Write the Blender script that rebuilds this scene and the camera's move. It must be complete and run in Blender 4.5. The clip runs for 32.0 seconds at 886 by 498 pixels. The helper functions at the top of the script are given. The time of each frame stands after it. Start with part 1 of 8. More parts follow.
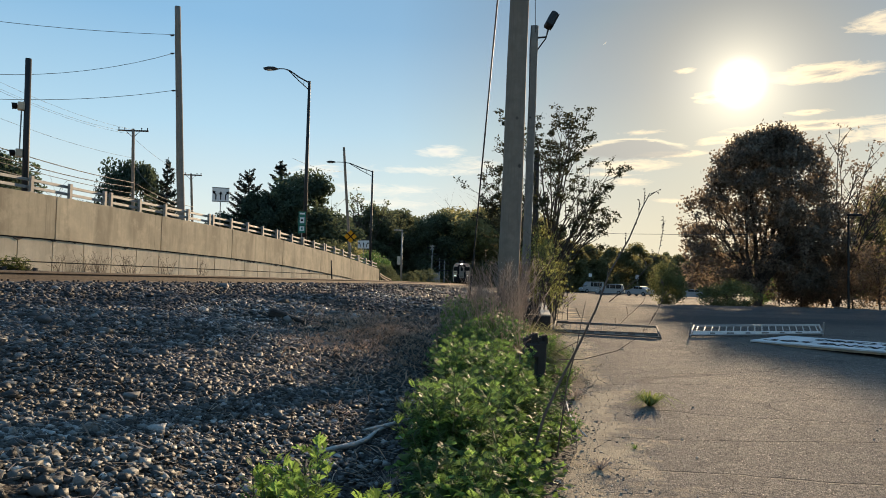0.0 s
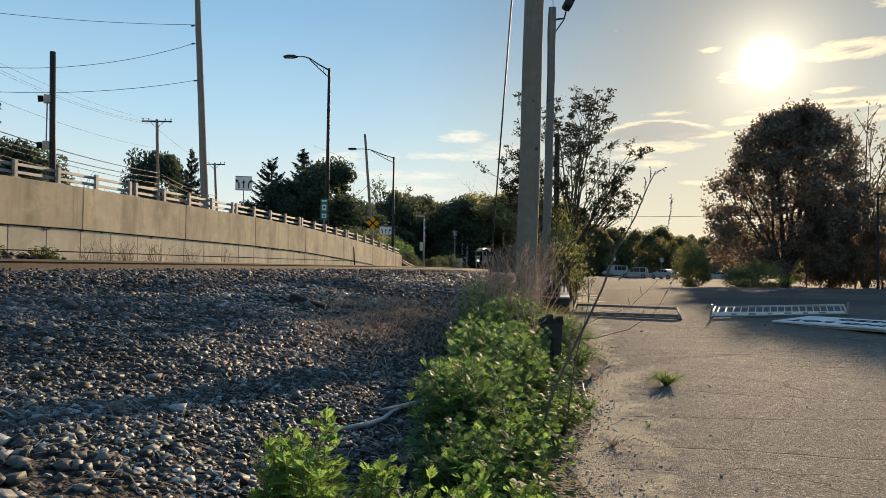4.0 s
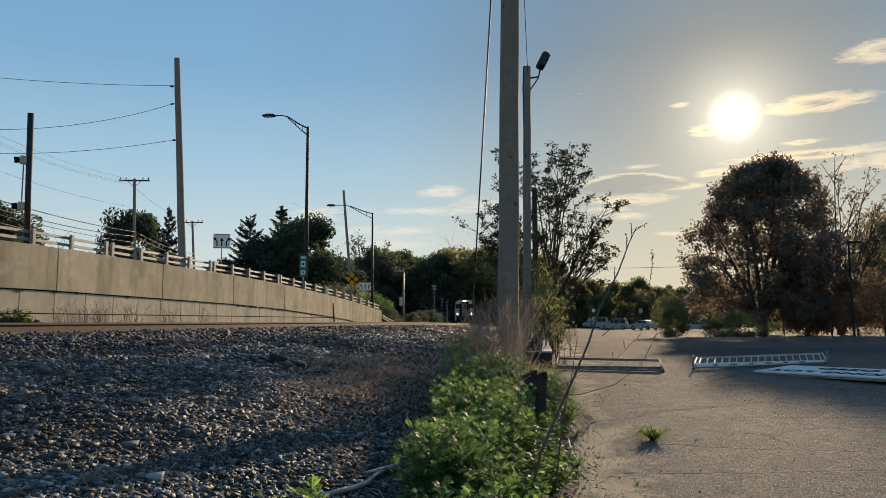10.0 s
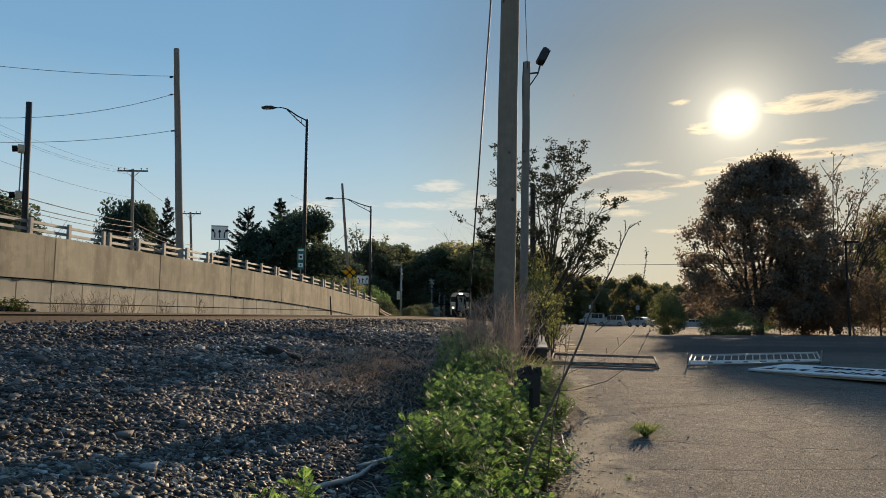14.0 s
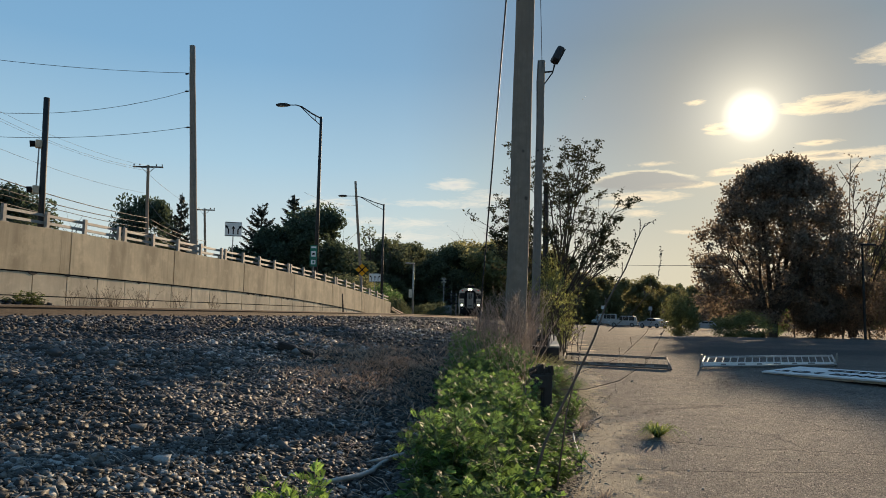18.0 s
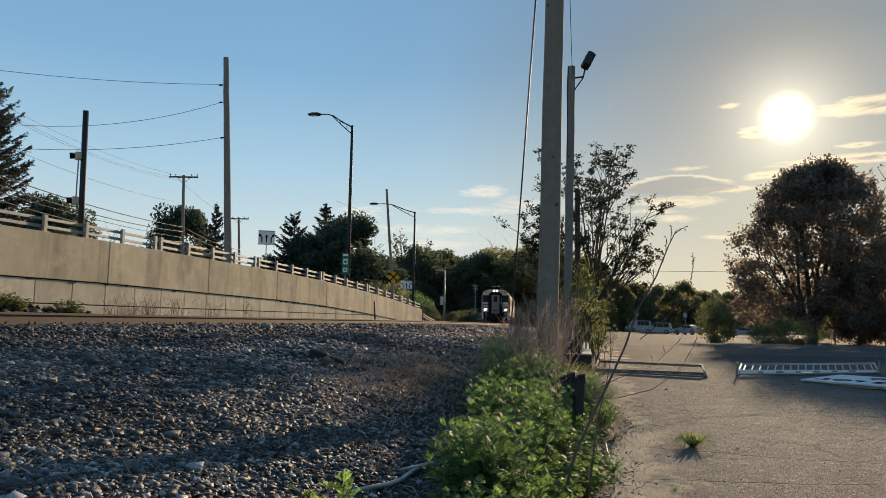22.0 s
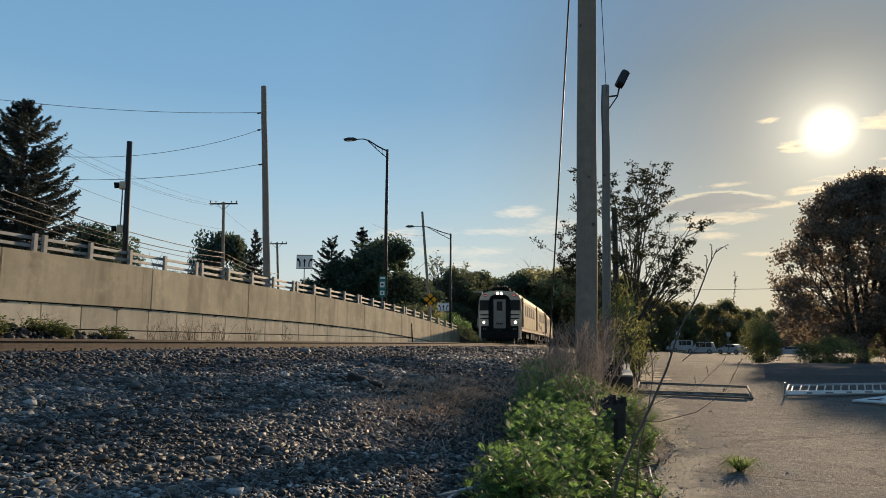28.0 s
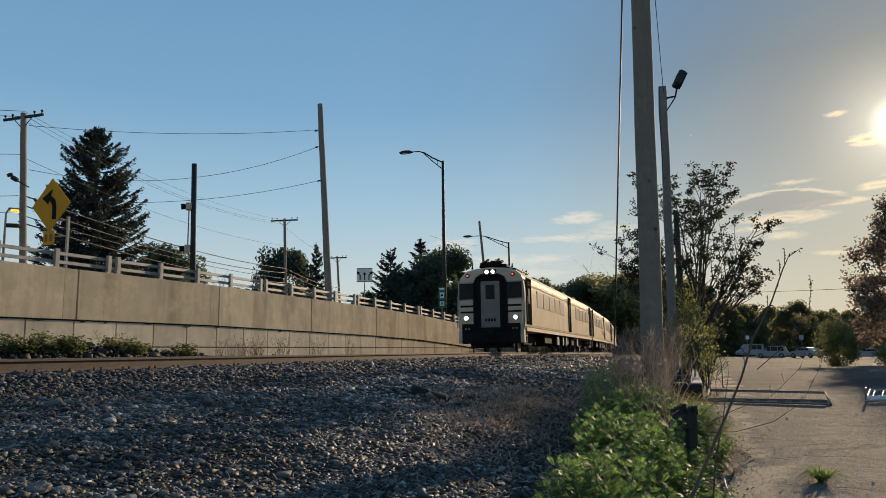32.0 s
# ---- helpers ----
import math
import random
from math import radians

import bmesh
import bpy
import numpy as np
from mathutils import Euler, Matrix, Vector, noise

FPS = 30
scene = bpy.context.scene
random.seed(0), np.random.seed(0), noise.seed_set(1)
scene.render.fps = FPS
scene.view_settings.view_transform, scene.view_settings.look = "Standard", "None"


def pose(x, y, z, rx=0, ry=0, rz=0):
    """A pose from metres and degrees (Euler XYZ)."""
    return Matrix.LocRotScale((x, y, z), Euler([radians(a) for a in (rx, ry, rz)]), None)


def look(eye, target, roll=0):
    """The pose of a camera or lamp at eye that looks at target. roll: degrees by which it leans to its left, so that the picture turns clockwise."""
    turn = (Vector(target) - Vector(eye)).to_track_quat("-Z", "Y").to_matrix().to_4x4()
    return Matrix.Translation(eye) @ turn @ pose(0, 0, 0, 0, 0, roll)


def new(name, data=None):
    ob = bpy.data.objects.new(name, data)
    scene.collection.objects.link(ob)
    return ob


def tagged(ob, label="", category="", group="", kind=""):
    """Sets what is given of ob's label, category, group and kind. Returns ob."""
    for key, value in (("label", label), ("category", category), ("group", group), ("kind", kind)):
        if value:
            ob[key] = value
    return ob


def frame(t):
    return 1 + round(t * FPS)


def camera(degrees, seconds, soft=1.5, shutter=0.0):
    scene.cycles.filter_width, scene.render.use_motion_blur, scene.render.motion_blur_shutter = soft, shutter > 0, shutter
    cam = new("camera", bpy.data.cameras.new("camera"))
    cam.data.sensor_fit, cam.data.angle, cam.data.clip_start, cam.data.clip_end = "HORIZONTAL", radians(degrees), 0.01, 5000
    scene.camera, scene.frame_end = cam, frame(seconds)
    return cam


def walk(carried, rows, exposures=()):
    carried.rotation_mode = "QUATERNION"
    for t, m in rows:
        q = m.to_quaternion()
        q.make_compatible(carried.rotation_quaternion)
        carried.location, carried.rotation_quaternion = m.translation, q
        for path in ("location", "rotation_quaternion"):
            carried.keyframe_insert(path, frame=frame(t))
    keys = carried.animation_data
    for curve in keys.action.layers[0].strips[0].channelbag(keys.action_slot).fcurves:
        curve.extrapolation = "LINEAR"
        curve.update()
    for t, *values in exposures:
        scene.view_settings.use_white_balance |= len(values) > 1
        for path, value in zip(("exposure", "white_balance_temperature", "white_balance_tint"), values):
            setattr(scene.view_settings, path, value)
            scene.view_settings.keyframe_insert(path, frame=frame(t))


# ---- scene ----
cam = camera(63.37, 32.0, soft=0.9)

PATH = [
    (0.0, pose(-0.066, 0.064, 1.254, 92.656, -1.373, -0.202)),
    (0.5, pose(-0.004, 0.031, 1.218, 93.122, -1.188, 0.792)),
    (1.0, pose(0.002, 0.009, 1.225, 93.242, -0.834, 1.217)),
    (1.5, pose(-0.001, 0.002, 1.224, 93.070, -0.423, 1.328)),
    (2.0, pose(0.003, 0.007, 1.234, 92.740, -0.132, 1.109)),
    (2.5, pose(0.015, 0.003, 1.233, 92.294, -0.135, 1.026)),
    (3.0, pose(0.014, 0.006, 1.227, 91.868, -0.299, 1.174)),
    (3.5, pose(0.014, 0.004, 1.225, 91.485, -0.573, 1.481)),
    (5.5, pose(0.013, -0.005, 1.225, 91.627, -0.712, 1.862)),
    (6.0, pose(0.019, -0.014, 1.230, 92.308, -0.523, 1.630)),
    (6.5, pose(0.020, -0.022, 1.235, 92.987, -0.300, 1.298)),
    (7.0, pose(0.013, -0.024, 1.234, 93.584, -0.109, 0.935)),
    (7.5, pose(-0.003, -0.018, 1.240, 94.056, -0.004, 0.559)),
    (8.0, pose(-0.003, -0.013, 1.243, 94.573, 0.092, 0.256)),
    (8.5, pose(-0.003, -0.009, 1.255, 94.949, 0.272, 0.054)),
    (9.0, pose(0.005, -0.007, 1.256, 95.301, 0.343, -0.090)),
    (9.5, pose(0.001, -0.002, 1.251, 95.534, 0.348, -0.015)),
    (10.0, pose(-0.011, 0.005, 1.249, 95.818, 0.337, 0.074)),
    (10.5, pose(-0.011, 0.005, 1.255, 96.238, 0.315, 0.219)),
    (11.0, pose(-0.014, 0.004, 1.260, 96.708, 0.271, 0.324)),
    (11.5, pose(-0.008, 0.003, 1.259, 97.006, 0.190, 0.349)),
    (12.0, pose(-0.009, 0.002, 1.257, 96.899, 0.090, 0.286)),
    (12.5, pose(-0.005, 0.006, 1.257, 96.508, -0.031, 0.143)),
    (13.0, pose(-0.000, -0.000, 1.250, 96.022, -0.200, 0.000)),
    (13.5, pose(-0.001, -0.004, 1.250, 95.605, -0.300, -0.109)),
    (14.0, pose(0.007, -0.014, 1.250, 95.373, -0.386, -0.149)),
    (14.5, pose(0.008, -0.015, 1.249, 95.394, -0.351, -0.249)),
    (16.5, pose(-0.001, -0.012, 1.243, 94.962, -0.641, -0.213)),
    (17.0, pose(-0.003, -0.000, 1.241, 94.937, -0.865, 0.060)),
    (17.5, pose(0.003, -0.001, 1.236, 95.072, -1.039, 0.401)),
    (18.0, pose(0.001, -0.008, 1.240, 95.256, -1.056, 0.775)),
    (18.5, pose(-0.004, -0.005, 1.240, 95.509, -0.988, 1.201)),
    (19.0, pose(-0.004, 0.001, 1.240, 95.703, -0.851, 1.617)),
    (19.5, pose(0.001, 0.001, 1.245, 95.854, -0.842, 1.901)),
    (20.0, pose(0.001, 0.002, 1.243, 95.923, -1.019, 2.036)),
    (20.5, pose(0.001, -0.001, 1.240, 95.986, -1.015, 2.188)),
    (21.0, pose(0.004, -0.006, 1.243, 96.036, -1.046, 2.423)),
    (21.5, pose(0.012, -0.004, 1.242, 95.969, -1.018, 2.803)),
    (22.0, pose(0.018, -0.000, 1.247, 95.770, -0.948, 3.301)),
    (22.5, pose(0.015, 0.002, 1.247, 95.482, -0.980, 3.767)),
    (23.0, pose(0.018, 0.012, 1.240, 95.217, -1.066, 4.205)),
    (23.5, pose(0.018, 0.011, 1.236, 95.111, -1.165, 4.589)),
    (24.0, pose(0.015, 0.005, 1.240, 95.122, -1.211, 4.901)),
    (24.5, pose(0.018, -0.001, 1.239, 95.283, -1.204, 5.156)),
    (25.0, pose(0.024, -0.002, 1.241, 95.553, -1.164, 5.355)),
    (25.5, pose(0.021, 0.002, 1.245, 95.915, -1.124, 5.520)),
    (27.5, pose(0.019, 0.012, 1.249, 97.295, -0.504, 6.149)),
    (28.0, pose(0.021, 0.012, 1.256, 97.462, -0.367, 6.283)),
    (28.5, pose(0.021, 0.012, 1.254, 97.582, -0.223, 6.496)),
    (29.0, pose(0.023, 0.012, 1.262, 97.675, -0.079, 6.766)),
    (29.5, pose(0.021, 0.013, 1.264, 97.859, 0.110, 7.137)),
    (30.0, pose(0.019, 0.010, 1.273, 98.028, 0.333, 7.657)),
    (30.5, pose(0.013, 0.010, 1.270, 98.155, 0.431, 8.264)),
    (31.0, pose(0.012, 0.009, 1.270, 98.183, 0.569, 9.072)),
    (31.5, pose(0.003, 0.010, 1.272, 98.206, 0.643, 9.998)),
    (32.0, pose(-0.000, 0.008, 1.277, 98.250, 0.805, 11.101)),
]
# ---- after path ----
walk(cam, PATH, [(0, 0.42, 6650, 10), (6, 0.44, 6700, 10), (9, 0.19, 6600, 10), (13, 0.08, 6550, 10), (19, 0.16, 6550, 10), (25, 0.22, 6550, 10), (28, 0.10, 6500, 10), (32, 0.02, 6500, 10)])

# ---- world, sun ----
SUN_AZ, SUN_EL = 22.6, 15.0
SUN_DIR = Vector((math.sin(radians(SUN_AZ)) * math.cos(radians(SUN_EL)),
                  math.cos(radians(SUN_AZ)) * math.cos(radians(SUN_EL)), math.sin(radians(SUN_EL))))


class Tree:
    """Short way to write node trees."""

    def __init__(self, tree):
        self.t = tree
        tree.nodes.clear()

    def n(self, kind, **kw):
        node = self.t.nodes.new(kind)
        for k, v in kw.items():
            if k == "op":
                node.operation = v
            elif k == "blend":
                node.blend_type = v
            elif k == "data":
                node.data_type = v
            else:
                node.inputs[k].default_value = v
        return node

    def l(self, a, b):
        self.t.links.new(a, b)

    def math(self, op, a, b=None, clamp=False):
        node = self.t.nodes.new("ShaderNodeMath")
        node.operation, node.use_clamp = op, clamp
        for i, v in enumerate((a, b)):
            if v is None:
                continue
            if isinstance(v, (int, float)):
                node.inputs[i].default_value = v
            else:
                self.l(v, node.inputs[i])
        return node.outputs[0]

    def mix(self, fac, a, b, blend="MIX"):
        node = self.t.nodes.new("ShaderNodeMix")
        node.data_type, node.blend_type = "RGBA", blend
        for i, v in ((0, fac), (6, a), (7, b)):
            if isinstance(v, (int, float)):
                node.inputs[i].default_value = v
            elif isinstance(v, tuple):
                node.inputs[i].default_value = (*v, 1)
            else:
                self.l(v, node.inputs[i])
        return node.outputs[2]

    def ramp(self, fac, stops):
        node = self.t.nodes.new("ShaderNodeValToRGB")
        el = node.color_ramp.elements
        while len(el) < len(stops):
            el.new(0.5)
        for e, (p, c) in zip(el, stops):
            e.position, e.color = p, (c, c, c, 1) if isinstance(c, (int, float)) else (*c, 1)
        self.l(fac, node.inputs[0])
        return node.outputs[0]

    def noise(self, vec, scale, detail=4, rough=0.55, warp=0.0):
        node = self.t.nodes.new("ShaderNodeTexNoise")
        node.inputs["Scale"].default_value, node.inputs["Detail"].default_value = scale, detail
        node.inputs["Roughness"].default_value, node.inputs["Distortion"].default_value = rough, warp
        if vec is not None:
            self.l(vec, node.inputs["Vector"])
        return node.outputs["Fac"]


# clouds: bearing, slope over the horizon, half width in degrees, half height in slope, weight
CLOUDS = [(-0.1, 0.1834, 2.0, 0.0085, 1.0), (-1.2, 0.156, 5.0, 0.006, 0.62), (-5.0, 0.127, 4.5, 0.009, 0.52), (-10.3, 0.152, 3.0, 0.012, 0.45), (-3.8, 0.108, 4.0, 0.008, 0.5),
          (2.6, 0.166, 2.2, 0.011, 0.6), (14.6, 0.165, 3.3, 0.008, 0.8), (17.6, 0.1785, 2.6, 0.005, 0.9), (14.7, 0.142, 1.9, 0.006, 0.62), (13.0, 0.153, 2.0, 0.005, 0.6),
          (17.7, 0.1154, 1.5, 0.0035, 0.6), (21.0, 0.194, 2.0, 0.0055, 0.8), (15.6, 0.209, 1.6, 0.004, 0.5), (28.2, 0.272, 3.4, 0.012, 1.1), (32.9, 0.327, 3.0, 0.015, 1.1), (27.2, 0.224, 1.4, 0.004, 0.9),
          (20.7, 0.252, 1.4, 0.008, 1.0), (27.5, 0.207, 5.5, 0.007, 1.0), (18.85, 0.2905, 0.8, 0.0045, 0.8), (33.0, 0.19, 4.0, 0.012, 0.8)]


def build_world():
    world = bpy.data.worlds.new("evening_sky")
    scene.world = world
    world.use_nodes = True
    w = Tree(world.node_tree)
    sky = w.t.nodes.new("ShaderNodeTexSky")
    sky.sky_type, sky.sun_disc = "NISHITA", False
    sky.sun_elevation, sky.sun_rotation = radians(SUN_EL), radians(SUN_AZ)
    sky.air_density, sky.dust_density, sky.ozone_density = 1.0, 0.5, 1.6
    co = w.t.nodes.new("ShaderNodeTexCoord").outputs["Generated"]
    dot = w.t.nodes.new("ShaderNodeVectorMath")
    dot.operation = "DOT_PRODUCT"
    w.l(co, dot.inputs[0])
    dot.inputs[1].default_value = SUN_DIR
    ang = w.math("ARCCOSINE", w.math("MINIMUM", dot.outputs["Value"], 1.0))
    sep = w.t.nodes.new("ShaderNodeSeparateXYZ")
    w.l(co, sep.inputs[0])
    x, y, z = sep.outputs
    az = w.math("DEGREES", w.math("ARCTAN2", x, y))
    flatlen = w.math("SQRT", w.math("MAXIMUM", w.math("SUBTRACT", 1.0, w.math("MULTIPLY", z, z)), 0.001))
    el = w.math("DIVIDE", z, flatlen)
    # clear air: deep blue overhead, pale at the horizon, warm grey towards the sun
    away = w.ramp(z, [(0.0, (0.66, 0.66, 0.56)), (0.10, (0.55, 0.645, 0.655)), (0.2, (0.36, 0.555, 0.69)), (0.33, (0.20, 0.40, 0.61)), (0.6, (0.12, 0.28, 0.50)), (1.0, (0.08, 0.20, 0.40))])
    toward = w.ramp(z, [(0.0, (0.66, 0.53, 0.31)), (0.07, (0.60, 0.52, 0.345)), (0.15, (0.42, 0.42, 0.355)), (0.26, (0.225, 0.255, 0.275)), (0.36, (0.112, 0.148, 0.185)), (0.6, (0.09, 0.15, 0.23)), (1.0, (0.08, 0.16, 0.28))])
    side = w.ramp(ang, [(0.10, 1.0), (0.25, 0.66), (0.45, 0.15), (0.65, 0.0)])
    air = w.mix(side, away, toward)
    limited = w.mix(1.0, w.mix(1.0, sky.outputs[0], (0.085, 0.085, 0.085), "MULTIPLY"), (0.8, 0.74, 0.62), "DARKEN")
    air = w.mix(0.12, air, limited)
    # clouds
    flat = w.t.nodes.new("ShaderNodeCombineXYZ")
    w.l(w.math("MULTIPLY", az, 0.55), flat.inputs[0])
    w.l(w.math("MULTIPLY", el, 130.0), flat.inputs[1])
    wisp = w.noise(flat.outputs[0], 0.8, 9, 0.66, 0.9)
    best = None
    pos = w.t.nodes.new("ShaderNodeCombineXYZ")
    w.l(az, pos.inputs[0])
    w.l(el, pos.inputs[1])
    for ca, ce, cw, ch, cs in CLOUDS:
        m1 = w.t.nodes.new("ShaderNodeVectorMath")
        m1.operation = "MULTIPLY_ADD"
        w.l(pos.outputs[0], m1.inputs[0])
        m1.inputs[1].default_value = (1 / cw, 1 / ch, 0)
        m1.inputs[2].default_value = (-ca / cw, -ce / ch, 0)
        m2 = w.t.nodes.new("ShaderNodeVectorMath")
        m2.operation = "LENGTH"
        w.l(m1.outputs[0], m2.inputs[0])
        g = w.math("MULTIPLY", w.math("SUBTRACT", 1.25, m2.outputs["Value"]), cs)
        best = g if best is None else w.math("MAXIMUM", best, g)
    dens = w.math("ADD", w.math("MULTIPLY", best, 0.55), w.math("MULTIPLY", w.math("SUBTRACT", wisp, 0.52), 1.0))
    cover = w.ramp(dens, [(0.05, 0.0), (0.42, 1.0)])
    thick = w.ramp(dens, [(0.34, 0.0), (0.66, 1.0)])
    sunside = w.ramp(ang, [(0.02, 1.0), (0.40, 0.0)])
    bright = w.mix(sunside, (0.80, 0.76, 0.66), (1.05, 0.80, 0.46))
    grey = w.mix(sunside, (0.56, 0.60, 0.63), (0.13, 0.14, 0.17))
    body = w.mix(w.math("MULTIPLY", thick, 0.8), bright, grey)
    seen = w.mix(w.math("MULTIPLY", cover, 0.85), air, body)
    # the grey lens-shaped cloud with a bright upper rim
    lx = w.math("DIVIDE", w.math("SUBTRACT", az, 14.9), 4.4)
    ly = w.math("DIVIDE", w.math("SUBTRACT", el, w.math("SUBTRACT", 0.1875, w.math("MULTIPLY", w.math("MULTIPLY", lx, lx), 0.006))), 0.0155)
    lens = w.math("SQRT", w.math("ADD", w.math("MULTIPLY", lx, lx), w.math("MULTIPLY", ly, ly)))
    lens = w.math("ADD", lens, w.math("MULTIPLY", w.math("SUBTRACT", wisp, 0.5), 0.7))
    rim = w.math("MULTIPLY", w.ramp(lens, [(0.66, 0.0), (0.88, 1.0)]), w.ramp(ly, [(0.0, 0.0), (0.5, 1.0)]))
    lens_col = w.mix(rim, (0.36, 0.355, 0.335), (1.0, 0.86, 0.58))
    seen = w.mix(w.math("MULTIPLY", w.ramp(lens, [(0.78, 1.0), (1.06, 0.0)]), 0.85), seen, lens_col)
    # the sun's disc and the glowing air round it
    near = w.math("ADD", w.math("MULTIPLY", w.math("POWER", 2.718, w.math("MULTIPLY", ang, -24.0)), 0.95),
                  w.math("MULTIPLY", w.math("POWER", 2.718, w.math("MULTIPLY", ang, -6.5)), 0.11))
    halo = w.mix(1.0, (1.0, 0.87, 0.60), (1.0, 1.0, 1.0), "MULTIPLY")
    hv = w.t.nodes.new("ShaderNodeVectorMath")
    hv.operation = "SCALE"
    w.l(halo, hv.inputs[0])
    w.l(near, hv.inputs["Scale"])
    full = w.mix(1.0, seen, hv.outputs[0], "ADD")
    disc = w.ramp(ang, [(0.0, 1.0), (0.007, 1.0), (0.015, 0.25), (0.024, 0.05), (0.036, 0.0)])
    full = w.mix(disc, full, (6.0, 5.6, 4.6))
    bg = w.n("ShaderNodeBackground", Strength=0.1)
    w.l(w.mix(1.0, full, (10.0, 10.0, 10.0), "MULTIPLY"), bg.inputs[0])
    out = w.t.nodes.new("ShaderNodeOutputWorld")
    w.l(bg.outputs[0], out.inputs[0])


build_world()
sun_data = bpy.data.lights.new("sun", "SUN")
sun_data.energy, sun_data.angle, sun_data.color = 5.0, radians(0.6), (1.0, 0.75, 0.48)
sun = new("sun", sun_data)
sun.matrix_world = look(SUN_DIR * 50, (0, 0, 0))


# ---- materials ----
def material(name, col, rough=0.6, metal=0.0, scale=6.0, vary=0.25, fine=40.0, bump=0.15, dark=None, island=0.0, spec=0.4):
    """A painted, mineral or wooden surface: two scales of tone, fine relief, an optional dirt colour."""
    m = bpy.data.materials.new(name)
    m.use_nodes = True
    g = Tree(m.node_tree)
    co = g.t.nodes.new("ShaderNodeTexCoord").outputs["Object"]
    big = g.noise(co, scale, 5)
    small = g.noise(co, fine, 6, 0.65)
    lo = dark or tuple(c * (1 - vary) for c in col)
    hi = tuple(min(1, c * (1 + vary * 0.6)) for c in col)
    c = g.mix(g.ramp(big, [(0.33, 0.0), (0.68, 1.0)]), lo, hi)
    c = g.mix(0.35, c, g.mix(g.ramp(small, [(0.3, 0.0), (0.7, 1.0)]), tuple(x * 0.6 for x in col), hi))
    if island:
        r = g.t.nodes.new("ShaderNodeObjectInfo").outputs["Random"]
        c = g.mix(1.0, c, g.ramp(r, [(0.0, 1 - island), (1.0, 1.0)]), "MULTIPLY")
    b = g.n("ShaderNodeBsdfPrincipled", Metallic=metal)
    b.inputs["Specular IOR Level"].default_value = spec
    g.l(c, b.inputs["Base Color"])
    g.l(g.ramp(small, [(0.2, max(0.02, rough - 0.12)), (0.8, min(1, rough + 0.12))]), b.inputs["Roughness"])
    if bump:
        bp = g.n("ShaderNodeBump", Strength=bump, Distance=0.02)
        g.l(small, bp.inputs["Height"])
        g.l(bp.outputs[0], b.inputs["Normal"])
    out = g.t.nodes.new("ShaderNodeOutputMaterial")
    g.l(b.outputs[0], out.inputs[0])
    return m


def leaf_material(name, col, through_col, rough=0.75, trans=0.5, vary=0.35, gloss=0.03):
    m = bpy.data.materials.new(name)
    m.use_nodes = True
    g = Tree(m.node_tree)
    r = g.t.nodes.new("ShaderNodeNewGeometry").outputs["Random Per Island"]
    co = g.t.nodes.new("ShaderNodeTexCoord").outputs["Object"]
    patch = g.ramp(g.noise(co, 0.9, 3), [(0.3, 1 - vary), (0.7, 1.0)])
    c = g.mix(g.ramp(r, [(0, 0.0), (1, 1.0)]), tuple(x * (1 - vary) for x in col), tuple(x * (1 + vary) for x in col))
    c = g.mix(1.0, c, patch, "MULTIPLY")
    tc = g.mix(g.ramp(r, [(0, 0.0), (1, 1.0)]), tuple(x * (1 - vary) for x in through_col), tuple(x * (1 + vary) for x in through_col))
    b = g.n("ShaderNodeBsdfPrincipled", Roughness=rough)
    b.inputs["Specular IOR Level"].default_value = gloss
    g.l(c, b.inputs["Base Color"])
    t = g.t.nodes.new("ShaderNodeBsdfTranslucent")
    g.l(tc, t.inputs[0])
    mx = g.t.nodes.new("ShaderNodeMixShader")
    mx.inputs[0].default_value = trans
    g.l(b.outputs[0], mx.inputs[1])
    g.l(t.outputs[0], mx.inputs[2])
    out = g.t.nodes.new("ShaderNodeOutputMaterial")
    g.l(mx.outputs[0], out.inputs[0])
    return m


def glow_material(name, col, strength):
    m = bpy.data.materials.new(name)
    m.use_nodes = True
    g = Tree(m.node_tree)
    e = g.n("ShaderNodeEmission", Strength=strength)
    e.inputs[0].default_value = (*col, 1)
    out = g.t.nodes.new("ShaderNodeOutputMaterial")
    g.l(e.outputs[0], out.inputs[0])
    return m


